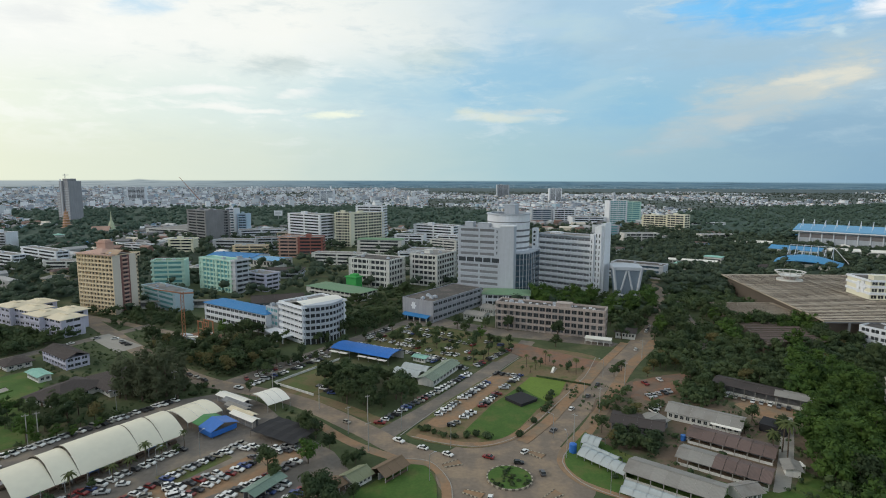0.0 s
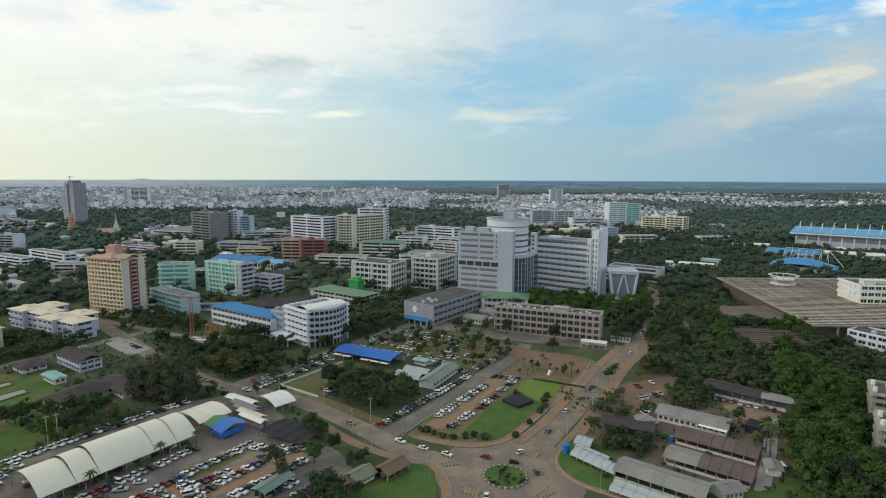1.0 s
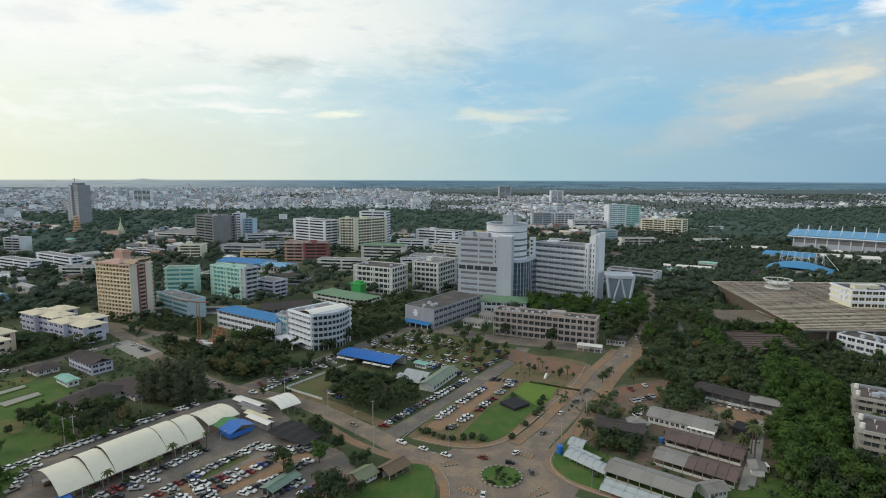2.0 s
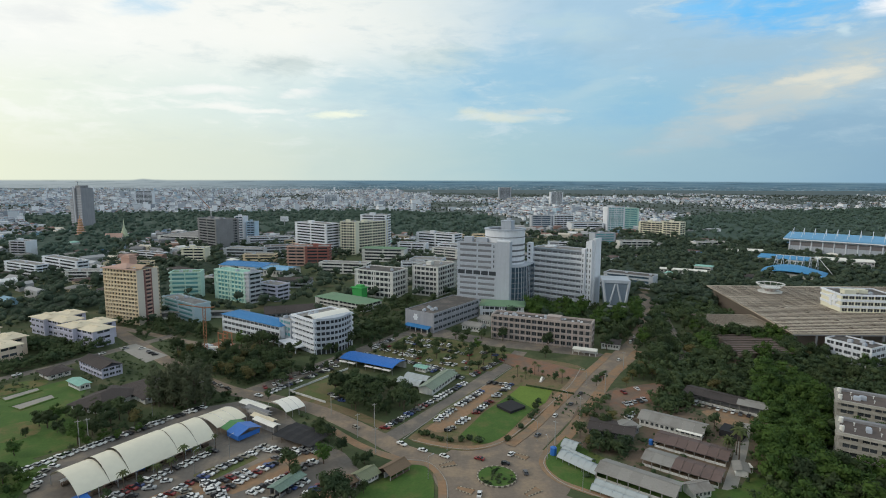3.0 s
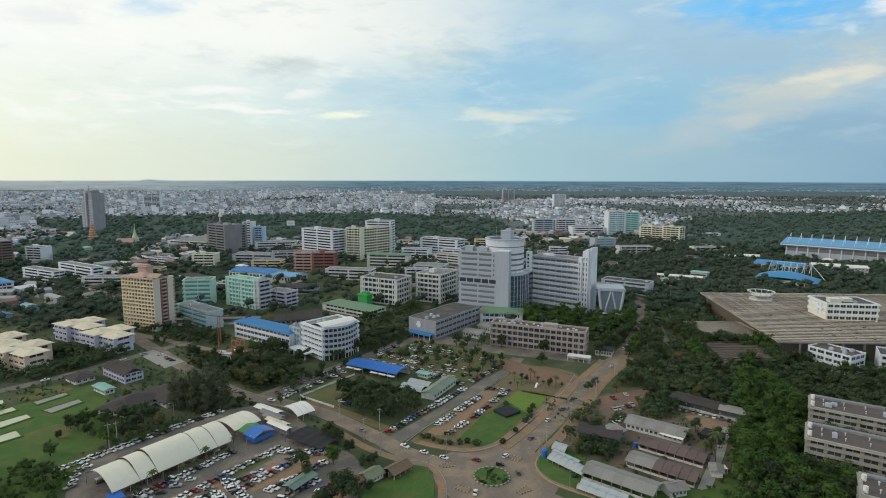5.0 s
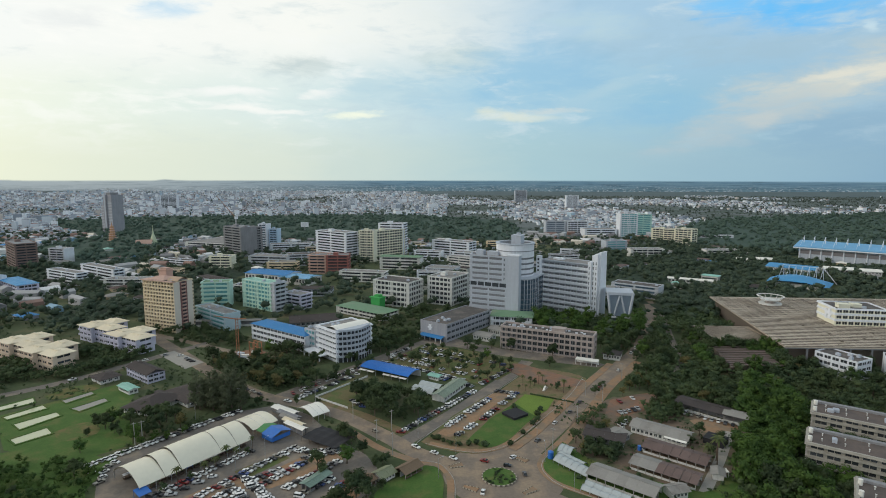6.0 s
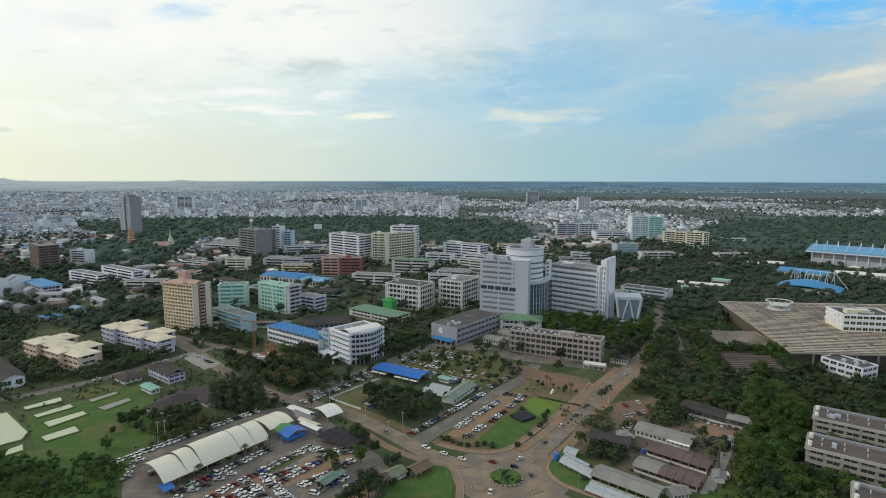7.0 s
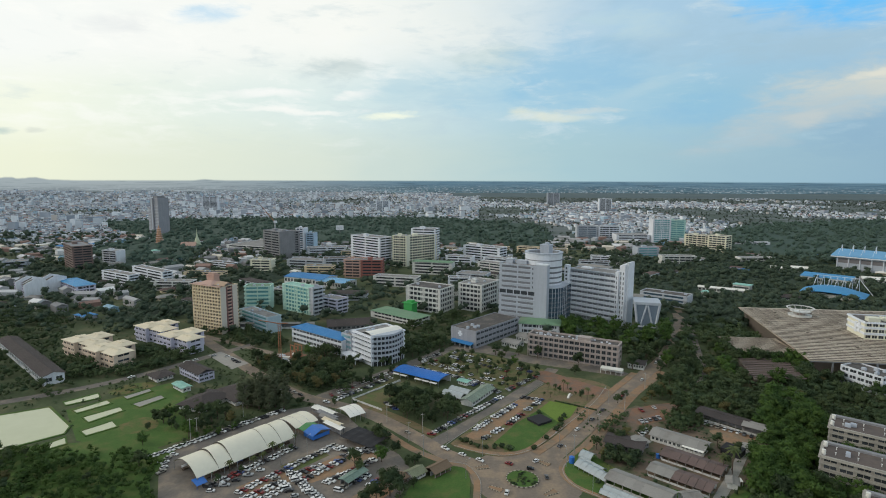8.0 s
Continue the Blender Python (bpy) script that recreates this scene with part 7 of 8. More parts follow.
GOLDEN = 1.618
ICO = np.array([(-1, GOLDEN, 0), (1, GOLDEN, 0), (-1, -GOLDEN, 0), (1, -GOLDEN, 0), (0, -1, GOLDEN), (0, 1, GOLDEN), (0, -1, -GOLDEN), (0, 1, -GOLDEN), (GOLDEN, 0, -1), (GOLDEN, 0, 1), (-GOLDEN, 0, -1), (-GOLDEN, 0, 1)]) / 1.902
ICOF = np.array([(0, 11, 5), (0, 5, 1), (0, 1, 7), (0, 7, 10), (0, 10, 11), (1, 5, 9), (5, 11, 4), (11, 10, 2), (10, 7, 6), (7, 1, 8), (3, 9, 4), (3, 4, 2), (3, 2, 6), (3, 6, 8), (3, 8, 9), (4, 9, 5), (2, 4, 11), (6, 2, 10), (8, 6, 7), (9, 8, 1)], dtype=np.int32)


def hearts(rs, lobes, k=0.8, flat=0.85):
    """The dense inside of each lobe of a crown, uneven and lower than wide."""
    L = np.array(lobes)
    return L[:, None, :3] + ICO[None] * (L[:, 3] * k)[:, None, None] * rs.uniform(0.55, 1.15, (len(L), 12, 1)) * np.array((1, 1, flat))


def quads_mesh(name, q, material, core=None):
    """Leaf quads, and the rounded hearts of the crown beneath them, as one mesh."""
    me = bpy.data.meshes.new(name)
    n = len(q)
    m = 0 if core is None else len(core)
    co = q.reshape(-1, 3) if m == 0 else np.concatenate([q.reshape(-1, 3), core.reshape(-1, 3)])
    me.vertices.add(len(co))
    me.vertices.foreach_set("co", co.reshape(-1).astype(np.float32))
    idx, start, soft = np.arange(n * 4, dtype=np.int32), np.arange(0, n * 4, 4, dtype=np.int32), np.zeros(n, dtype=bool)
    if m:
        f = (ICOF[None] + (n * 4 + 12 * np.arange(m, dtype=np.int32))[:, None, None]).reshape(-1)
        idx, start = np.concatenate([idx, f]), np.concatenate([start, n * 4 + np.arange(0, m * 60, 3, dtype=np.int32)])
        soft = np.concatenate([soft, np.ones(m * 20, dtype=bool)])
    me.loops.add(len(idx))
    me.loops.foreach_set("vertex_index", idx.astype(np.int32))
    me.polygons.add(len(start))
    me.polygons.foreach_set("loop_start", start.astype(np.int32))
    me.polygons.foreach_set("use_smooth", soft)
    me.materials.append(material)
    me.update(calc_edges=True)
    return me


RS = np.random.RandomState(5)


def lobes_for(h, w, n, base=0.35):
    out = [(0, 0, h * (base + 0.30), w * 0.30)]
    for i in range(n):
        a, rr = RS.uniform(0, 6.283), w * 0.5 * RS.uniform(0.35, 0.72)
        z = h * RS.uniform(base + 0.05, 0.86)
        k = 1.0 - max(0, (z / h - 0.6)) * 1.2
        out.append((rr * math.cos(a) * k, rr * math.sin(a) * k, z, w * RS.uniform(0.16, 0.25)))
    return out


def tree_kind(name, label, h, w, n, count, size, leaf, base=0.35, slim=False):
    e = thing(name, label, "tree", 0, -520)
    lob = lobes_for(h, w, n, base)
    if slim:
        lob = [(RS.uniform(-.5, .5) * w * .3, RS.uniform(-.5, .5) * w * .3, h * z, w * (0.36 - 0.2 * z)) for z in np.linspace(0.2, 0.93, 9)]
    g = Geo().tube((0, 0, 0), (0.1, 0.05, h * 0.55), 0.028 * h, 0.016 * h, 7)
    for lx, ly, lz, lr in lob[1:6]:
        g.tube((0, 0, h * 0.3), (lx * 0.8, ly * 0.8, lz), 0.011 * h, 0.004 * h, 5)
    part("trunk", g, BARK, e)
    q = leaves(RS, lob, count, size * 0.8)
    part("crown", quads_mesh("crown", q, leaf, hearts(RS, lob, 0.68)), None, e)
    return e


T_BROAD = [tree_kind("broadleaf_tree", "leafy dark green broadleaf tree", 10, 9.5, 9, 440, 0.58, LEAF), tree_kind("broadleaf_tree", "leafy dark green broadleaf tree", 12, 10, 11, 480, 0.62, LEAF), tree_kind("broadleaf_tree", "spreading dark green broadleaf tree", 8, 9, 8, 460, 0.52, LEAF, 0.3)]
T_FRESH = [tree_kind("fresh_green_tree", "tall fresh green broadleaf tree", 15, 11, 13, 720, 0.6, LEAF2, 0.25), tree_kind("fresh_green_tree", "tall fresh green broadleaf tree", 12, 10, 11, 600, 0.58, LEAF2, 0.25)]
T_SLIM = [tree_kind("casuarina_tree", "tall dark feathery casuarina", 17, 9, 9, 620, 0.5, LEAF3, 0.2, True)]
T_DRY = [tree_kind("sparse_tree", "olive green sparse-leaved small tree", 9, 8, 8, 360, 0.5, LEAF4, 0.35)]
T_YOUNG = [tree_kind("young_tree", "young small round-crowned leafy tree", 5.5, 4.4, 6, 260, 0.36, LEAF, 0.32), tree_kind("young_tree", "young small round-crowned leafy tree", 4.6, 3.8, 6, 220, 0.34, LEAF, 0.3)]


def shrub_kind():
    e = thing("shrub", "small rounded leafy green shrub", "shrub", 0, -520)
    lob = [(RS.uniform(-.8, .8), RS.uniform(-.8, .8), RS.uniform(.5, 1.0), RS.uniform(.6, 0.95)) for _ in range(5)]
    part("stems", Geo().tube((0, 0, 0), (0.2, 0.1, 0.9), 0.06, 0.03, 5), BARK, e)
    part("crown", quads_mesh("crown", leaves(RS, lob, 110, 0.26), LEAF, hearts(RS, lob, 0.8)), None, e)
    return e


def palm_kind(h, name="palm_tree"):
    e = thing(name, "slim palm with drooping green fronds", "palm", 0, -520)
    part("trunk", Geo().tube((0, 0, 0), (0.2, 0.1, h), 0.2, 0.13, 7), BARK, e)
    g = Geo()
    for i in range(16):
        a = i * 2.4
        up = 0.9 - 1.1 * (i / 16)
        pts = []
        for k in range(6):
            s = k / 5
            pts.append(Vector((0.2 + math.cos(a) * 2.6 * s, 0.1 + math.sin(a) * 2.6 * s, h + up * 2.2 * s - 2.0 * s * s)))
        sd = Vector((-math.sin(a), math.cos(a), 0))
        for k in range(5):
            wa, wb = 0.42 * (1 - (k / 5) ** 2 * .6), 0.42 * (1 - ((k + 1) / 5) ** 2 * .9)
            p, q = pts[k], pts[k + 1]
            dn = Vector((0, 0, -0.25))
            g.add([tuple(p), tuple(q), tuple(q + sd * wb + dn * wb), tuple(p + sd * wa + dn * wa)], [(0, 1, 2, 3)])
            g.add([tuple(p), tuple(q), tuple(q - sd * wb + dn * wb), tuple(p - sd * wa + dn * wa)], [(3, 2, 1, 0)])
    part("crown", g, PALM, e)
    return e


T_SHRUB, T_PALM = [shrub_kind(), shrub_kind()], [palm_kind(7.0), palm_kind(9.5)]


def inside(x, y, poly):
    c, j = False, len(poly) - 1
    for i in range(len(poly)):
        xi, yi, xj, yj = *poly[i][:2], *poly[j][:2]
        if (yi > y) != (yj > y) and x < (xj - xi) * (y - yi) / (yj - yi) + xi:
            c = not c
        j = i
    return c


BOXES = [(min(p[0] for p in q), min(p[1] for p in q), max(p[0] for p in q), max(p[1] for p in q), q) for q in OPEN]


def free(x, y, margin=1.0, ground=True):
    for bx, by, a, x0, y0, x1, y1 in BLOCKED:
        dx, dy = x - bx, y - by
        if abs(dx) > 150 or abs(dy) > 150:
            continue
        lx, ly = dx * math.cos(a) + dy * math.sin(a), -dx * math.sin(a) + dy * math.cos(a)
        if x0 - margin < lx < x1 + margin and y0 - margin < ly < y1 + margin:
            return False
    if ground:
        for x0, y0, x1, y1, q in BOXES:
            if x0 < x < x1 and y0 < y < y1 and inside(x, y, q):
                return False
    return True


PLACED = {}
NTREE = 0


def plant(kinds, x, y, lo=0.8, hi=1.25, gap=0.0, group=""):
    """One tree, unless another stands within the gap."""
    global NTREE
    if gap:
        cx, cy = int(x // 8), int(y // 8)
        for i in (-1, 0, 1):
            for j in (-1, 0, 1):
                for px, py in PLACED.get((cx + i, cy + j), ()):
                    if (px - x) ** 2 + (py - y) ** 2 < gap * gap:
                        return None
    PLACED.setdefault((int(x // 8), int(y // 8)), []).append((x, y))
    k = rng.choice(kinds)
    s = rng.uniform(lo, hi)
    c = copy_thing(k, pose(x, y, 0, 0, 0, rng.uniform(0, 360)) @ Matrix.Diagonal((s * rng.uniform(0.92, 1.1), s, s * rng.uniform(0.85, 1.12), 1)))
    if group:
        tagged(c, group=group)
    NTREE += 1
    return c


def grove(poly, kinds, n, lo=0.8, hi=1.25, gap=4.5, ground=True, margin=1.5, group="trees"):
    xs, ys = [p[0] for p in poly], [p[1] for p in poly]
    done = 0
    for _ in range(n * 6):
        if done >= n:
            break
        x, y = rng.uniform(min(xs), max(xs)), rng.uniform(min(ys), max(ys))
        if inside(x, y, poly) and free(x, y, margin, ground):
            done += plant(kinds, x, y, lo, hi, gap, group) is not None


# tall fresh trees before the flats, darker woods behind
grove([(112, 168), (128, 160), (150, 196), (176, 240), (182, 272), (166, 276), (146, 240), (128, 206)], T_FRESH, 46, 0.85, 1.2, 5.0, False, 0.5, "tall fresh trees")
grove([(100, 140), (130, 120), (150, 150), (128, 168), (112, 168)], T_BROAD + T_FRESH, 26, 0.8, 1.2, 5.0)
grove([(108, 262), (146, 238), (184, 272), (228, 300), (212, 350), (166, 356), (150, 352), (122, 318), (112, 290)], T_BROAD + T_DRY, 20, 0.75, 1.15, 4.6)
grove([(180, 268), (196, 236), (260, 240), (300, 290), (262, 312), (228, 312)], T_BROAD, 10, 0.8, 1.2, 5.0)
grove([(94, 274), (108, 268), (118, 290), (126, 318), (108, 300)], T_BROAD + T_DRY, 30, 0.6, 0.95, 4.5)
grove([(58, 226), (74, 228), (86, 236), (76, 248), (66, 240)], T_BROAD, 8, 0.5, 0.8, 4)
grove([(52, 192), (68, 186), (76, 200), (60, 206)], T_BROAD, 12, 0.55, 0.85, 4)
grove([(90, 220), (118, 238), (112, 246), (92, 236)], T_BROAD, 12, 0.7, 1.0, 4)
for x, y in ((107, 187), (109, 182), (112, 190)):
    plant(T_PALM, x, y, 1.1, 1.5)
# crowding the hall annex and between the sheds
for x, y, k in ((172, 346, 1.1), (180, 346, 1.0), (190, 344, 1.15), (199, 340, 1.0), (208, 340, 1.1), (166, 352, 1.0), (168, 364, 0.9), (166, 376, 1.0), (160, 330, 1.1), (158, 316, 1.0), (163, 306, 1.1), (172, 298, 1.15), (182, 300, 1.1), (192, 303, 1.2), (201, 306, 1.0), (210, 312, 1.1), (208, 326, 1.0), (209, 348, 0.9), (178, 322, 0.8), (190, 328, 0.75)):
    plant(T_BROAD + T_FRESH[1:], x, y, k * 0.9, k * 1.1, group="trees round the annex")
for x, y, k in ((176, 394, 1.0), (172, 384, 1.1), (174, 372, 1.1), (173, 360, 1.2), (178, 349, 1.0), (186, 348, 1.1), (200, 349, 1.0), (212, 346, 1.1), (196, 394, 0.9), (208, 320, 1.2), (212, 332, 1.1)):
    plant(T_BROAD[:2] + T_FRESH[1:], x, y, k, k * 1.15, group="trees round the annex")
for x, y, k in ((104, 249, 1.0), (109, 244, 0.8), (113, 240, 0.7), (66, 214, 0.75), (70, 219, 0.7), (62, 218, 0.6), (78, 222, 0.5), (114, 214, 0.7), (120, 206, 0.8), (106, 204, 0.5), (58, 200, 0.7), (54, 196, 0.6), (52, 203, 0.6), (64, 198, 0.5), (112, 196, 0.6), (96, 272, 0.9), (101, 277, 1.0), (90, 264, 0.8), (74, 264, 0.6), (80, 272, 0.6)):
    plant(T_BROAD + T_DRY, x, y, k * 0.9, k * 1.1, group="trees between the sheds")
# trees standing singly on the west side and by the school block
for x, y, k in ((-53, 178, 0.75), (-43, 158, 1.0), (-37, 178, 0.55), (-60, 203, 0.8), (-184, 212, 0.7), (-159, 190, 0.8), (-176, 226, 0.7), (-180, 240, 0.8), (-166, 160, 0.8), (-178, 180, 0.7), (-77, 283, 0.6), (-100, 277, 0.8), (54, 311, 0.85), (12, 326, 0.6), (120, 301, 1.0), (124, 292, 0.9), (109, 242, 0.9), (65, 190, 0.6), (53, 190, 0.5), (-171, 198, 0.6), (-186, 196, 0.5), (159, 199, 1.0), (154, 178, 1.0), (146, 168, 0.9), (150, 160, 1.0), (140, 160, 1.0), (134, 152, 1.0), (-120, 270, 1.0), (-128, 280, 1.1), (-134, 292, 1.0), (-110, 284, 0.9)):
    plant(T_BROAD + T_FRESH[1:], x, y, k * 0.9, k * 1.1)
for x, y, k in ((-150, 193, 0.9), (-145, 195, 0.8), (-154, 188, 0.8), (-140, 202, 0.7)):
    plant(T_FRESH[1:], x, y, k * 0.45, k * 0.6)
# along the upper avenue, the hall's edge and the fronts of the flats
for x, y, k in ((122, 336, 1.0), (127, 346, 1.1), (132, 356, 1.2), (137, 366, 1.1), (142, 376, 1.2), (147, 388, 1.1), (116, 350, 0.9), (122, 362, 1.0), (128, 374, 1.0), (152, 400, 1.2), (114, 322, 0.8), (212, 316, 1.1), (220, 312, 1.0), (204, 316, 1.0), (250, 290, 1.1), (260, 286, 1.1), (270, 282, 1.0), (240, 296, 1.0)):
    plant(T_BROAD + T_FRESH[1:], x, y, k * 0.9, k * 1.1, group="trees along the upper avenue")
for fx, fy in ((143.5, 178), (164, 209.5), (136.5, 136)):
    a = radians(U + 4)
    for i in range(9):
        u, v = 1 + i * 6.4 + rng.uniform(-1.5, 1.5), -5.0 + rng.uniform(-1.2, 0.6)
        plant(T_FRESH + T_BROAD[1:2], fx + u * math.cos(a) - v * math.sin(a), fy + u * math.sin(a) + v * math.cos(a), 0.8, 1.0, group="trees before the flats")
for i in range(24):
    x, y = 206 + i * 5.2 + rng.uniform(-1.5, 1.5), 312 + rng.uniform(-5, 5)
    if free(x, y, 1.0, False):
        plant(T_BROAD, x, y, 0.75, 1.1, group="trees along the upper avenue")
for x, y, k in ((58, 326, 0.9), (30, 344, 0.8), (16, 350, 0.8), (6, 352, 0.9), (-2, 348, 0.9), (96, 326, 0.9), (104, 338, 1.0), (110, 346, 1.1), (134, 340, 1.3), (140, 352, 1.3), (132, 322, 1.2)):
    plant(T_BROAD[:2], x, y, k * 0.9, k * 1.1, group="trees along the upper avenue")
# the dense row between the faculty block and the hall
for i in range(13):
    u = i / 12
    for dx, dy in ((0, 0), (7, -4)):
        x, y = -90 + 42 * u + dx + rng.uniform(-1.5, 1.5), 315 + 58 * u + dy + rng.uniform(-1.5, 1.5)
        if free(x, y, 1.0, False):
            plant(T_BROAD, x, y, 0.7, 1.0, group="dense row of trees")
# before and behind the hospital
grove([(52, 392), (100, 376), (150, 392), (150, 424), (112, 432), (60, 436)], T_FRESH, 26, 0.95, 1.3, 6.0)
grove([(56, 380), (96, 350), (150, 362), (156, 420), (130, 440), (112, 430), (60, 440)], T_BROAD + T_FRESH[1:], 16, 0.8, 1.2, 5.5)
grove([(140, 360), (170, 396), (216, 402), (222, 470), (176, 470), (158, 430)], T_BROAD, 14, 0.7, 1.1, 5.5)
grove([(-110, 300), (-52, 352), (-44, 380), (-6, 440), (-40, 470), (-76, 440), (-92, 360)], T_BROAD, 10, 0.75, 1.15, 5.5)
# the dense clump by the side road, hedge of the empty plot
grove([(-68, 250), (-39, 215), (-17, 238), (-24, 246), (-38, 255), (-56, 264)], T_BROAD, 44, 0.7, 1.0, 4.0, False, 0.5, "dense clump")
grove([(-100, 246), (-76, 290), (-64, 306), (-70, 312), (-92, 284), (-106, 256)], T_BROAD + T_YOUNG, 16, 0.6, 0.9, 4, False)
# trees standing in the car park and on the green
for x, y in ((-52, 334), (-42, 340), (-32, 343), (-20, 338), (-28, 326), (-16, 318), (-2, 312), (6, 304), (14, 296), (20, 306), (28, 312), (-40, 320), (-10, 330), (0, 322), (10, 316), (-36, 308), (-24, 302), (12, 284), (22, 292), (6, 282), (28, 300), (-4, 300), (-14, 306), (-46, 314), (-56, 320), (18, 314), (2, 333), (-26, 334)):
    plant(T_YOUNG, x + rng.uniform(-1, 1), y + rng.uniform(-1, 1), 1.1, 1.8, group="young trees in rows")
for x, y in ((34, 268), (37, 272), (40, 276), (43, 279), (47, 278), (50, 274), (53, 270), (56, 266), (60, 270), (38, 283), (33, 276), (46, 284), (58, 275), (30, 270)):
    plant(T_PALM if rng.random() < 0.4 else T_YOUNG + T_BROAD[2:], x, y, 0.55, 0.9, group="trees on the green")
for x, y in ((20, 200), (28, 212), (34, 222), (37, 228), (38, 233), (40, 240), (-16, 204), (-12, 201), (-8, 199), (-4, 198), (0, 198), (-14, 202), (5, 199), (8, 196.5), (26, 243)):
    plant(T_SHRUB, x, y, 1.3, 2.1, group="shrubs along the green")
for i in range(26):
    a = rng.uniform(0, 6.28)
    r = rng.uniform(0.5, 6.2)
    plant(T_SHRUB, RBX + r * math.cos(a), RBY + r * math.sin(a), 0.45, 0.85, group="shrubs on the island")
for i in range(60):
    x, y = rng.uniform(-56, 30), rng.uniform(284, 346)
    if inside(x, y, [(-60, 322), (-36, 304), (6, 280), (24, 302), (34, 314), (-4, 342), (-40, 350)]):
        plant(T_YOUNG + T_SHRUB, x, y, 0.8, 1.5, 3.0, group="young trees in rows")
# west side: casuarinas, gardens, car-park trees
grove([(-150, 222), (-124, 226), (-122, 240), (-134, 250), (-149, 247)], T_SLIM, 18, 0.9, 1.3, 3.2, False, 0.0, "casuarina clump")
grove([(-176, 286), (-140, 272), (-112, 258), (-100, 286), (-120, 312), (-160, 318), (-186, 300)], T_BROAD + T_DRY, 34, 0.7, 1.15, 4.6)
grove([(-176, 318), (-130, 318), (-116, 322), (-132, 336), (-150, 330)], T_FRESH[1:] + T_BROAD, 14, 0.8, 1.0, 5)
grove([(-262, 262), (-226, 300), (-232, 340), (-300, 330), (-330, 290), (-300, 262)], T_BROAD, 8, 0.6, 1.0, 5)
grove([(-420, 230), (-300, 200), (-262, 240), (-300, 268), (-330, 300), (-420, 300)], T_BROAD, 6, 0.6, 1.1, 5.5)
grove([(-240, 340), (-180, 330), (-170, 358), (-240, 400), (-262, 380)], T_BROAD, 10, 0.6, 1.0, 5)
grove([(-190, 200), (-160, 192), (-148, 214), (-160, 222), (-184, 218)], T_BROAD + T_YOUNG, 18, 0.55, 0.9, 4, False)
grove([(-240, 160), (-176, 168), (-158, 140), (-140, 110), (-200, 60), (-300, 100)], T_FRESH[1:] + T_BROAD + T_DRY, 40, 0.45, 0.85, 4.2, False)
grove([(-146, 190), (-134, 206), (-142, 212), (-156, 196)], T_YOUNG + T_DRY, 8, 0.7, 1.0, 4, False)
for x, y in ((-120.5, 149.5), (-117.5, 154), (-114.5, 159), (-111, 164), (-108.5, 169), (-106, 173.5), (-103, 178.5), (-100.5, 183), (-99.5, 187)):
    plant(T_PALM + T_YOUNG[:1], x, y, 0.65, 0.95, group="small palms along the tent")
for x, y, s in ((-64, 170, 0.8), (-61, 167, 0.75), (-48, 188, 0.8), (-55, 196, 0.7), (-60, 200, 0.7), (-46, 156, 0.9), (-43, 150, 0.95), (-48, 146, 1.0), (-40, 176, 0.6), (-36, 180, 0.55), (-118, 238, 0.5), (-96, 240, 0.45), (-52, 142, 0.9), (-38, 146, 0.8), (-34, 158, 0.5)):
    plant(T_BROAD, x, y, s, s * 1.1)
for i in range(70):
    x, y = rng.uniform(-150, -60), rng.uniform(205, 260)
    if free(x, y, 0.5):
        plant(T_SHRUB, x, y, 0.7, 1.6)

# ---- small houses among the trees ----
def cottages():
    walls = (OLDW, WHITE, CREAM, GREYP, LILAC)
    roofs = (RUSTY, ASB, ASB, BROWNR, TEALR, BLUER, PVC2, ROOFG)
    made = 0
    for _ in range(900):
        x, y = rng.uniform(-900, 640), rng.uniform(400, 1000)
        if made >= 62:
            break
        if not (-1.1 * (y + 70) < x < 0.85 * (y + 70)) or not free(x, y, 9, True) or -90 < x < 180 and y < 640:
            continue
        L, D, h = rng.uniform(10, 26), rng.uniform(8, 13), rng.choice((3.2, 3.4, 6.2, 6.6))
        a = rng.choice((-32, 58, -20, 10)) + rng.uniform(-8, 8)
        e = thing("campus_house", "small campus house with a sheet roof among trees", "house", x, y, a, group="small houses among the trees")
        block(x, y, a, -2, -7, L + 2, D + 2)
        w = rng.choice(walls)
        part("wall", Geo().box(0, 0, 0, L, D, h), w, e)
        part("roof", hip_roof(L, D, h, rng.uniform(1.2, 2.6), 0.9), rng.choice(roofs), e)
        part("window_band", Geo().box(1, -0.06, h * 0.4, L - 1, 0.0, h * 0.66), GLASS, e)
        made += 1


cottages()

# ---- woodland and undergrowth too dense to count ----
def clumps(name, label, spots, size, count, leaf, h0=0.5, material=WOODS, up=0.3, hearted=3):
    """Many crowns in one mesh: every crown a loose dome of leaf sprays over a few lobes."""
    lobes = RS.uniform(-1, 1, (24, 5, 3))
    allq, allc = [], []
    for x, y, s in spots:
        k = RS.randint(24)
        lb = [(l[0] * size * .55 * s, l[1] * size * .55 * s, size * s * (h0 + 0.28 * l[2]), size * s * 0.36) for l in lobes[k]]
        q = leaves(RS, lb[:max(2, hearted)], count, leaf * s, 0.5, up)
        q[..., 0] += x
        q[..., 1] += y
        allq.append(q)
        allc.append(hearts(RS, [(a + x, b + y, c, r) for a, b, c, r in lb[:hearted]], 0.86 if hearted < 3 else 0.68, 0.8))
    ob = new(name, quads_mesh(name, np.concatenate(allq), material, np.concatenate(allc)))
    return tagged(ob, label, "trees", kind="stuff")


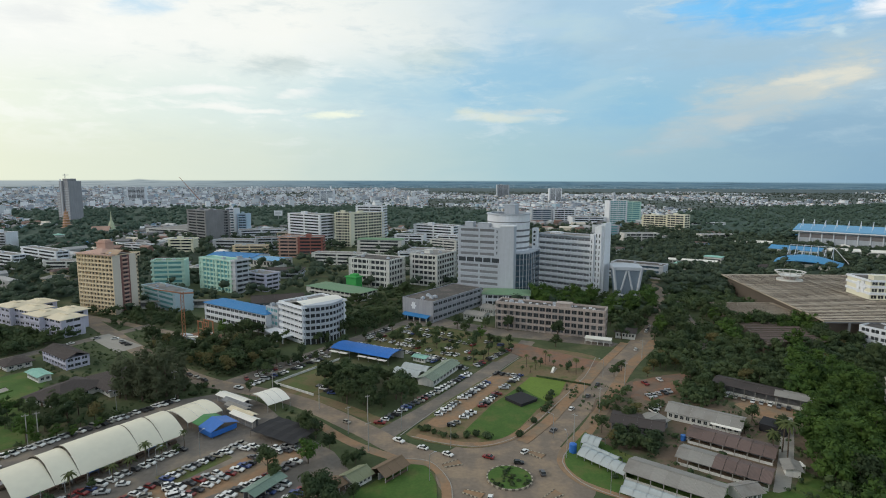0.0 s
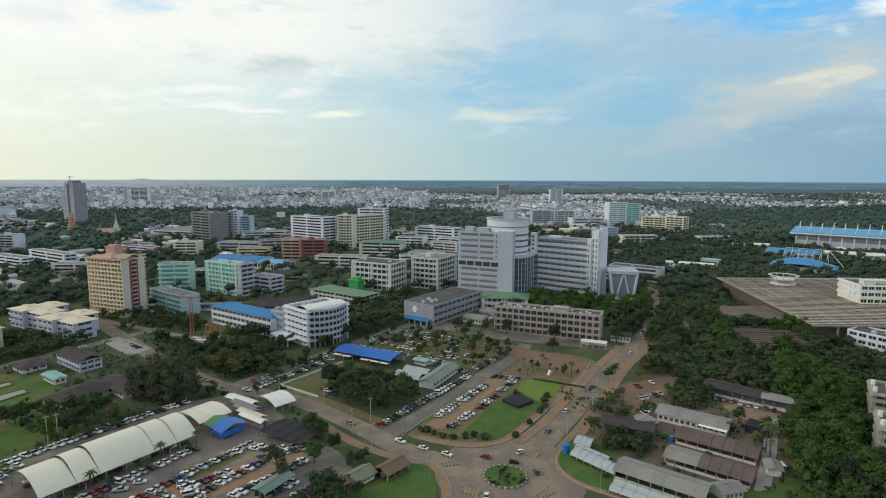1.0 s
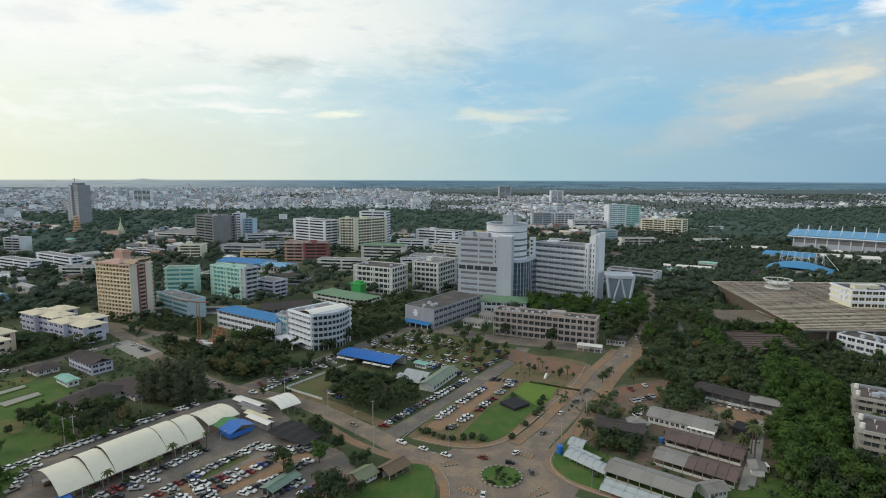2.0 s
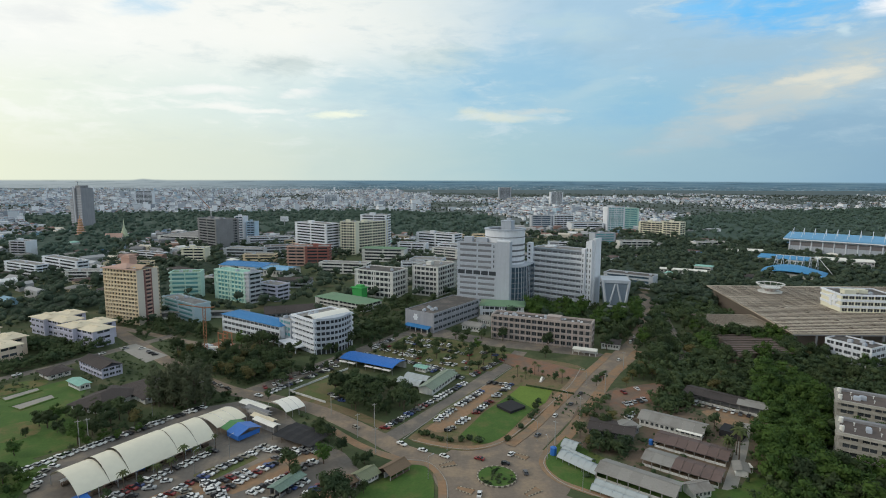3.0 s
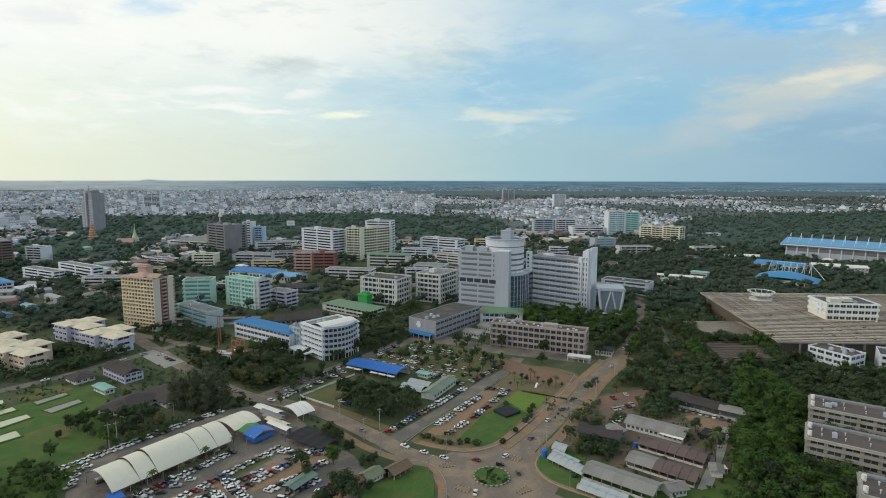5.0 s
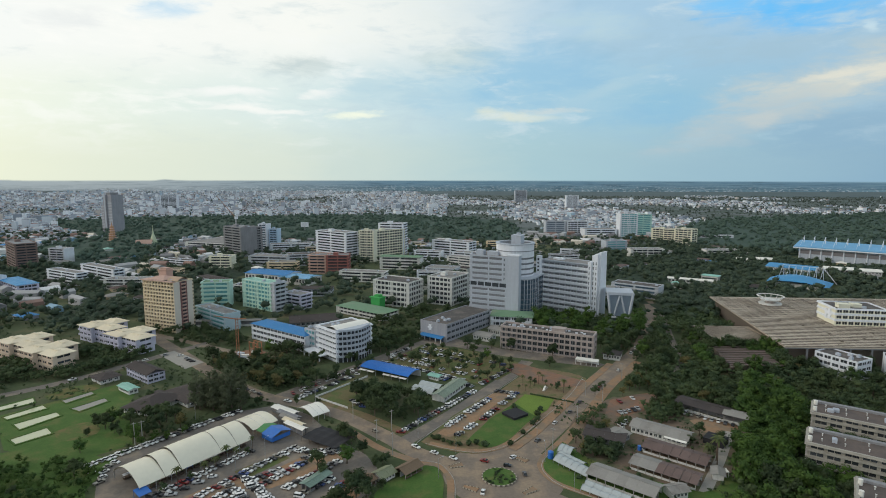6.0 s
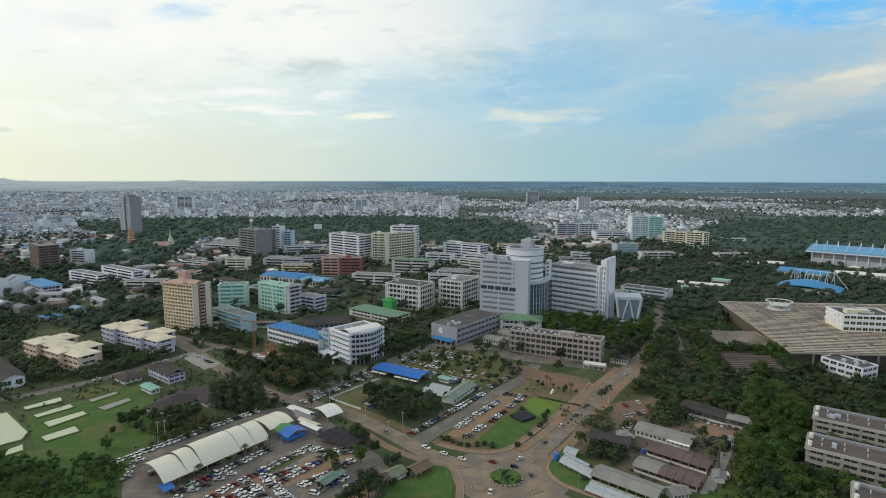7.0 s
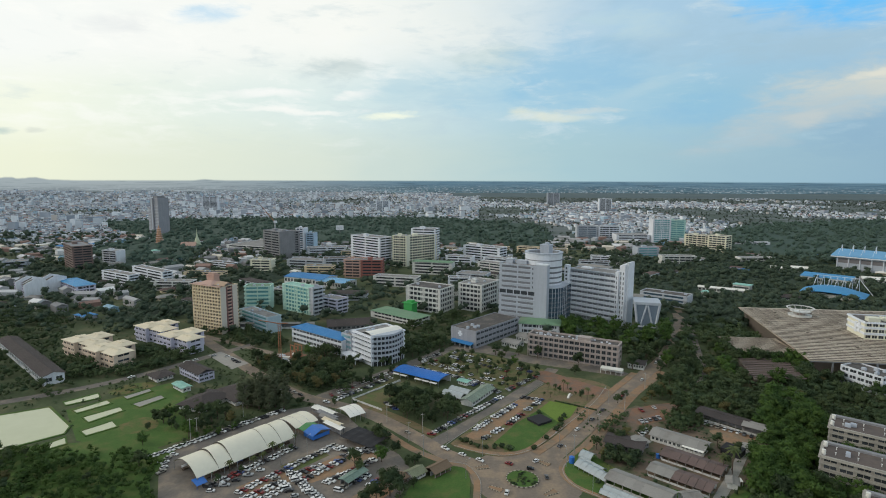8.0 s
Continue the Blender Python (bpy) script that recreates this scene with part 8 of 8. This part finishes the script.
def canopy(name, label, x0, x1, y0, y1, cell, test, height, material):
    """The closed, gently rolling roof of a dense wood, down to the ground at its edge."""
    nx, ny = int((x1 - x0) / cell), int((y1 - y0) / cell)
    ok = [[test(x0 + (i + .5) * cell, y0 + (j + .5) * cell) for j in range(ny)] for i in range(nx)]
    ids, g = {}, Geo()

    def corner(i, j):
        if (i, j) not in ids:
            x, y = x0 + i * cell, y0 + j * cell
            deep = all(0 <= a < nx and 0 <= b < ny and ok[a][b] for a in (i - 1, i) for b in (j - 1, j))
            ids[i, j] = len(g.v)
            g.v.append((x + cell * .3 * noise.noise(Vector((x, y, 1.5))), y + cell * .3 * noise.noise(Vector((x, y, 8.5))), height * (0.8 + 0.5 * noise.noise(Vector((x * .05, y * .05, 2.0)))) if deep else 0.2))
        return ids[i, j]

    for i in range(nx):
        for j in range(ny):
            if ok[i][j]:
                g.f.append((corner(i, j), corner(i + 1, j), corner(i + 1, j + 1), corner(i, j + 1)))
                g.k.append(0)
    ob = single(name, g, material, label, "trees", kind="stuff")
    for p in ob.data.polygons:
        p.use_smooth = True
    return ob


def scatter(n, x0, x1, y0, y1, test, lo=0.7, hi=1.3):
    out = []
    for _ in range(n):
        x, y = rng.uniform(x0, x1), rng.uniform(y0, y1)
        if test(x, y):
            out.append((x, y, rng.uniform(lo, hi)))
    return out


def patchy(x, y, s, cut):
    return noise.noise(Vector((x * s, y * s, 3.3))) > cut


def wide(x, y):
    """Within what the camera's turn takes in."""
    return -1.14 * (y + 75) - 20 < x < 0.9 * (y + 75)


def anywhere(x, y):
    return free(x, y, 1.2)


# woods of crowns that cannot be told apart
BELTS = [
    ([(108, 262), (146, 238), (184, 272), (228, 300), (212, 350), (166, 356), (150, 352), (122, 318), (112, 290)], 620, 5.4),
    ([(180, 268), (196, 236), (300, 230), (340, 290), (262, 312), (228, 312)], 420, 5.6),
    ([(140, 360), (170, 396), (216, 402), (222, 470), (176, 470), (158, 430)], 260, 5.6),
    ([(56, 380), (96, 350), (150, 362), (156, 420), (130, 440), (112, 430), (60, 440)], 260, 5.6),
    ([(-110, 300), (-52, 352), (-44, 380), (-6, 440), (-40, 470), (-76, 440), (-92, 360)], 300, 5.6),
    ([(-176, 286), (-140, 272), (-112, 258), (-100, 286), (-120, 312), (-160, 318), (-186, 300)], 260, 5.0),
    ([(-262, 262), (-226, 300), (-232, 340), (-300, 330), (-330, 290), (-300, 262)], 300, 5.2),
    ([(-520, 200), (-300, 200), (-262, 240), (-300, 268), (-330, 300), (-420, 420), (-560, 420)], 900, 5.8),
    ([(-240, 340), (-180, 330), (-170, 358), (-240, 400), (-262, 380)], 140, 5.2),
    ([(-232, 168), (-176, 172), (-156, 166), (-154, 150), (-136, 126), (-106, 92), (-180, 40), (-300, 60), (-330, 110), (-250, 160)], 1300, 3.4),
    ([(112, 168), (128, 150), (160, 196), (186, 240), (182, 272), (166, 276), (146, 240), (128, 206)], 240, 6.4),
    ([(100, 140), (130, 110), (160, 140), (128, 168), (112, 168)], 120, 5.4),
    ([(118, 168), (140, 150), (165, 148), (190, 140), (178, 160), (146, 176), (134, 190)], 200, 4.4),
    ([(92, 224), (118, 238), (112, 250), (98, 246)], 60, 4.4),
    ([(52, 192), (66, 186), (74, 200), (60, 207)], 60, 3.6),
    ([(56, 220), (62, 236), (74, 246), (70, 232)], 30, 3.0),
]
for poly, n, size in BELTS:
    xs, ys = [p[0] for p in poly], [p[1] for p in poly]
    spots = scatter(n * 2, min(xs), max(xs), min(ys), max(ys), lambda x, y: inside(x, y, poly) and free(x, y, 1.5, size > 4.5))[:n]
    fresh = poly[0] in ((112, 168), (-232, 168))
    clumps("woods", "dense belt of leafy green trees and shrubs", [(x, y, s * rng.uniform(0.65, 1.3)) for x, y, s in spots], size, 52, 0.40, 0.62, LEAF2 if fresh else LEAF)
FOREST_W = [(-760, 1030), (-960, 1160), (-1180, 1420), (-1000, 1560), (-740, 1600), (-470, 1720), (-200, 1750), (25, 1570), (85, 1440), (130, 1180), (70, 1000), (-300, 1010), (-560, 1060)]
TEMPLE_WOOD = [(-790, 930), (-740, 1060), (-600, 1060), (-545, 920), (-520, 800), (-470, 700), (-560, 660), (-640, 760), (-760, 800)]
FOREST_E = [(420, 1000), (500, 1330), (630, 1530), (850, 1700), (1400, 1950), (1900, 2050), (1300, 880), (460, 880)]


def in_forest(x, y):
    ex, ey = 45 * noise.noise(Vector((x * 0.006, y * 0.006, 1.0))), 45 * noise.noise(Vector((x * 0.006, y * 0.006, 7.0)))
    return inside(x + ex, y + ey, FOREST_W) or inside(x + ex, y + ey, FOREST_E) or inside(x + ex * 0.4, y + ey * 0.4, TEMPLE_WOOD)


def outskirts():
    """Low roofs that show between the campus trees, too far off to tell one from the next."""
    g = Geo()
    n = 0
    for _ in range(6000):
        x, y = rng.uniform(-950, 820), rng.uniform(430, 1180)
        if n >= 190 or (x > -400 and y < 980) or (x > 300 and y < 1100) or not wide(x, y) or in_forest(x, y) or not free(x, y, 7, True) or (-90 < x < 190 and y < 640):
            continue
        if not patchy(x, y, 0.009, -0.05):
            continue
        a = radians(rng.choice((-32, 58, -20, 8)))
        L, D, h = rng.uniform(12, 28), rng.uniform(8, 13), rng.uniform(4, 8)
        c, s = math.cos(a), math.sin(a)
        r = lambda px, py, pz: (x + px * c - py * s, y + px * s + py * c, pz)
        g.add([r(px, py, z) for z in (0, h) for px, py in ((0, 0), (L, 0), (L, D), (0, D))] + [r(-.6, D / 2, h + D * .2), r(L + .6, D / 2, h + D * .2)],
              [(0, 1, 5, 4), (1, 2, 6, 5), (2, 3, 7, 6), (3, 0, 4, 7), (4, 5, 9, 8), (6, 7, 8, 9), (5, 6, 9), (7, 4, 8)])
        block(x, y, math.degrees(a), -1, -6, L + 1, D + 1)
        n += 1
    m = palette("outskirt_paint", [(0, (0.52, 0.53, 0.55)), (0.18, (0.36, 0.36, 0.37)), (0.44, (0.27, 0.17, 0.14)), (0.62, (0.60, 0.55, 0.47)), (0.76, (0.20, 0.20, 0.21)), (0.86, (0.22, 0.36, 0.46)), (0.93, (0.70, 0.70, 0.70))], 0.8, by="island")
    single("outskirt_houses", g, m, "low weathered houses scattered between campus trees", "houses", kind="stuff")


outskirts()
mid = scatter(8200, -1150, 900, 380, 1100, lambda x, y: wide(x, y) and patchy(x, y, 0.012, -0.30) and not in_forest(x, y) and free(x, y, 2.0) and (y > 470 or abs(x + 40) > 60), 0.5, 1.7)
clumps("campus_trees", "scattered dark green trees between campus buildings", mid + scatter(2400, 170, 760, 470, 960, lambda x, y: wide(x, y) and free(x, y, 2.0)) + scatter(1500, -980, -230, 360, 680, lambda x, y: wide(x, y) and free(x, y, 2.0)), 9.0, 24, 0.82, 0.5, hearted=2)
near = scatter(900, 100, 230, 240, 380, lambda x, y: anywhere(x, y) and x > 98 + (y - 250) * 0.1) + scatter(900, -250, -100, 180, 345, anywhere) + scatter(900, -420, -230, 90, 420, anywhere) + scatter(500, 112, 200, 150, 260, anywhere) + scatter(260, 46, 120, 150, 250, lambda x, y: free(x, y, 0.6, False))
clumps("undergrowth", "dense low undergrowth and shrubs", near, 2.4, 11, 0.42, 0.5, LEAF, hearted=1)


fw = scatter(13000, -1900, 1500, 640, 2150, lambda x, y: wide(x, y) and in_forest(x, y) and free(x, y, 3), 0.8, 1.3)
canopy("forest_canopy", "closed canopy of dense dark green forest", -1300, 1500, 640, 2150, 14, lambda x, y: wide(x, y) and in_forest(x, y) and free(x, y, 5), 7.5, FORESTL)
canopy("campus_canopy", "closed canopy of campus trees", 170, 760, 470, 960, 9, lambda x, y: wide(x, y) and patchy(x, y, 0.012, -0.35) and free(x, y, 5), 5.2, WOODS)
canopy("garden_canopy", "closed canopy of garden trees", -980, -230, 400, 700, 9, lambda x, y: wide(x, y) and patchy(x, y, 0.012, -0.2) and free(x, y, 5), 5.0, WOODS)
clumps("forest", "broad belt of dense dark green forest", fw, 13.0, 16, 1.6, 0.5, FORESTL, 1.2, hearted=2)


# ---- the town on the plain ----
# greyed, bluish base colours that hold the haze over town and plain
TOWNL = foliage("hazed_town_leaves", (0.070, 0.092, 0.066), (0.050, 0.070, 0.054))
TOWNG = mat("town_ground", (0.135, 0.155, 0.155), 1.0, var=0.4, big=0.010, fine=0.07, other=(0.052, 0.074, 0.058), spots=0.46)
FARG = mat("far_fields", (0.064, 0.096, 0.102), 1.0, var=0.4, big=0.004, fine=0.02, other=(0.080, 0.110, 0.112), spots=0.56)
sheet("town_ground", [(-2900, 3100), (-1800, 1500), (-1260, 1100), (-620, 700), (-300, 1000), (300, 1000), (1300, 1200), (2700, 3500), (2000, 3900), (-3400, 3800)], 0.03, TOWNG, "streets and yards of the town in hazed grey-blue", "ground", clear=False)
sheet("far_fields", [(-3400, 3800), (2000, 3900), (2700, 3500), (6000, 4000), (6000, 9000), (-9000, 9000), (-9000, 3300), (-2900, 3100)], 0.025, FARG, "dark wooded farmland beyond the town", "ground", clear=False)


def town():
    walls, roofs = Geo(), Geo()

    def house_at(x, y, L, D, h, a, gable):
        c, s = math.cos(a), math.sin(a)
        r = lambda px, py, pz: (x + px * c - py * s, y + px * s + py * c, pz)
        l, d = L / 2, D / 2
        base = [(-l, -d), (l, -d), (l, d), (-l, d)]
        walls.add([r(px, py, z) for z in (0, h) for px, py in base], [(0, 1, 5, 4), (1, 2, 6, 5), (2, 3, 7, 6), (3, 0, 4, 7)])
        if gable:
            k = h + D * 0.28
            roofs.add([r(-l - .5, -d - .5, h), r(l + .5, -d - .5, h), r(l + .5, d + .5, h), r(-l - .5, d + .5, h), r(-l - .5, 0, k), r(l + .5, 0, k)], [(0, 1, 5, 4), (2, 3, 4, 5), (1, 2, 5), (3, 0, 4)])
        else:
            roofs.add([r(px * 1.02, py * 1.02, z) for z in (h, h + 0.5) for px, py in base], [(0, 1, 5, 4), (1, 2, 6, 5), (2, 3, 7, 6), (3, 0, 4, 7), (4, 5, 6, 7)])

    n = 0
    for _ in range(105000):
        y = 800 + 4050 * rng.random() ** 0.78
        x = rng.uniform(-1.16, 0.92) * (y + 75)
        if y < 2200 and in_forest(x, y) or y > (4700 if x < -0.1 * y else 3900) + 300 * noise.noise(Vector((x * 0.002, 0, 4.0))):
            continue
        west = x < -0.05 * y
        dens = noise.noise(Vector((x * 0.0016, y * 0.0016, 9.0))) + 0.35 * noise.noise(Vector((x * 0.006, y * 0.006, 2.0))) + (0.30 if west else 0.06)
        if y > 2900:
            dens -= (y - 2900) / (4200 if west else 2200)
        if y < 1300 and not west:
            dens -= 0.3
        if y < 1250 and x > -420 and west:
            dens -= 0.25
        if rng.random() > (0.42 if west else 0.08) + dens * 1.0 or not free(x, y, 6, False):
            continue
        big = rng.random()
        h = rng.uniform(3.5, 8)
        L, D = rng.uniform(5, 9) * (1 + max(0, y - 2200) / 4000), rng.uniform(5, 8)
        if big > 0.945 and y > 1400:
            L, D, h = rng.uniform(14, 30), rng.uniform(10, 18), rng.uniform(6, 11)
        if big > 0.972 and y > 1150:
            L, D, h = rng.uniform(10, 22), rng.uniform(10, 16), rng.uniform(11, 24) * (1.0 if west else 0.7)
        grid = 0.35 + 0.5 * noise.noise(Vector((x * 0.001, y * 0.001, 5.0)))
        house_at(x, y, L, D, h, grid + rng.choice((0, 1.571)) + rng.uniform(-.06, .06), big < 0.55)
        n += 1
        if n > 33000:
            break
    # wall and roof colours lean pale blue to stand for haze
    wm = palette("hazed_town_walls", [(0, (0.80, 0.83, 0.87)), (0.38, (0.60, 0.64, 0.69)), (0.58, (0.40, 0.44, 0.50)), (0.76, (0.58, 0.53, 0.49)), (0.86, (0.26, 0.30, 0.35)), (0.94, (0.42, 0.55, 0.65))], 0.85, by="island")
    rm = palette("hazed_town_roofs", [(0, (0.48, 0.51, 0.56)), (0.20, (0.28, 0.31, 0.36)), (0.46, (0.29, 0.165, 0.14)), (0.57, (0.27, 0.235, 0.23)), (0.70, (0.72, 0.75, 0.79)), (0.83, (0.15, 0.15, 0.17)), (0.94, (0.16, 0.26, 0.36))], 0.75, by="island")
    e = thing("town", "dense low-rise town of white and grey houses on the plain", "town", 0, 0, kind="stuff")
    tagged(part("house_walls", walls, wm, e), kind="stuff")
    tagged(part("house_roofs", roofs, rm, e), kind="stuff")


town()
tg = scatter(24000, -4200, 3300, 1000, 3700, lambda x, y: wide(x, y) and not in_forest(x, y) and free(x, y, 4, False) and patchy(x, y, 0.004, -0.40 if x > 0 else -0.25), 0.45, 1.1)
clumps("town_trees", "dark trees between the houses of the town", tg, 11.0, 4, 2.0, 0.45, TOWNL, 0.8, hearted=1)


for k in KINDS + T_BROAD + T_FRESH + T_SLIM + T_DRY + T_YOUNG + T_SHRUB + T_PALM:
    for o in (*k.children_recursive, k):
        bpy.data.objects.remove(o)
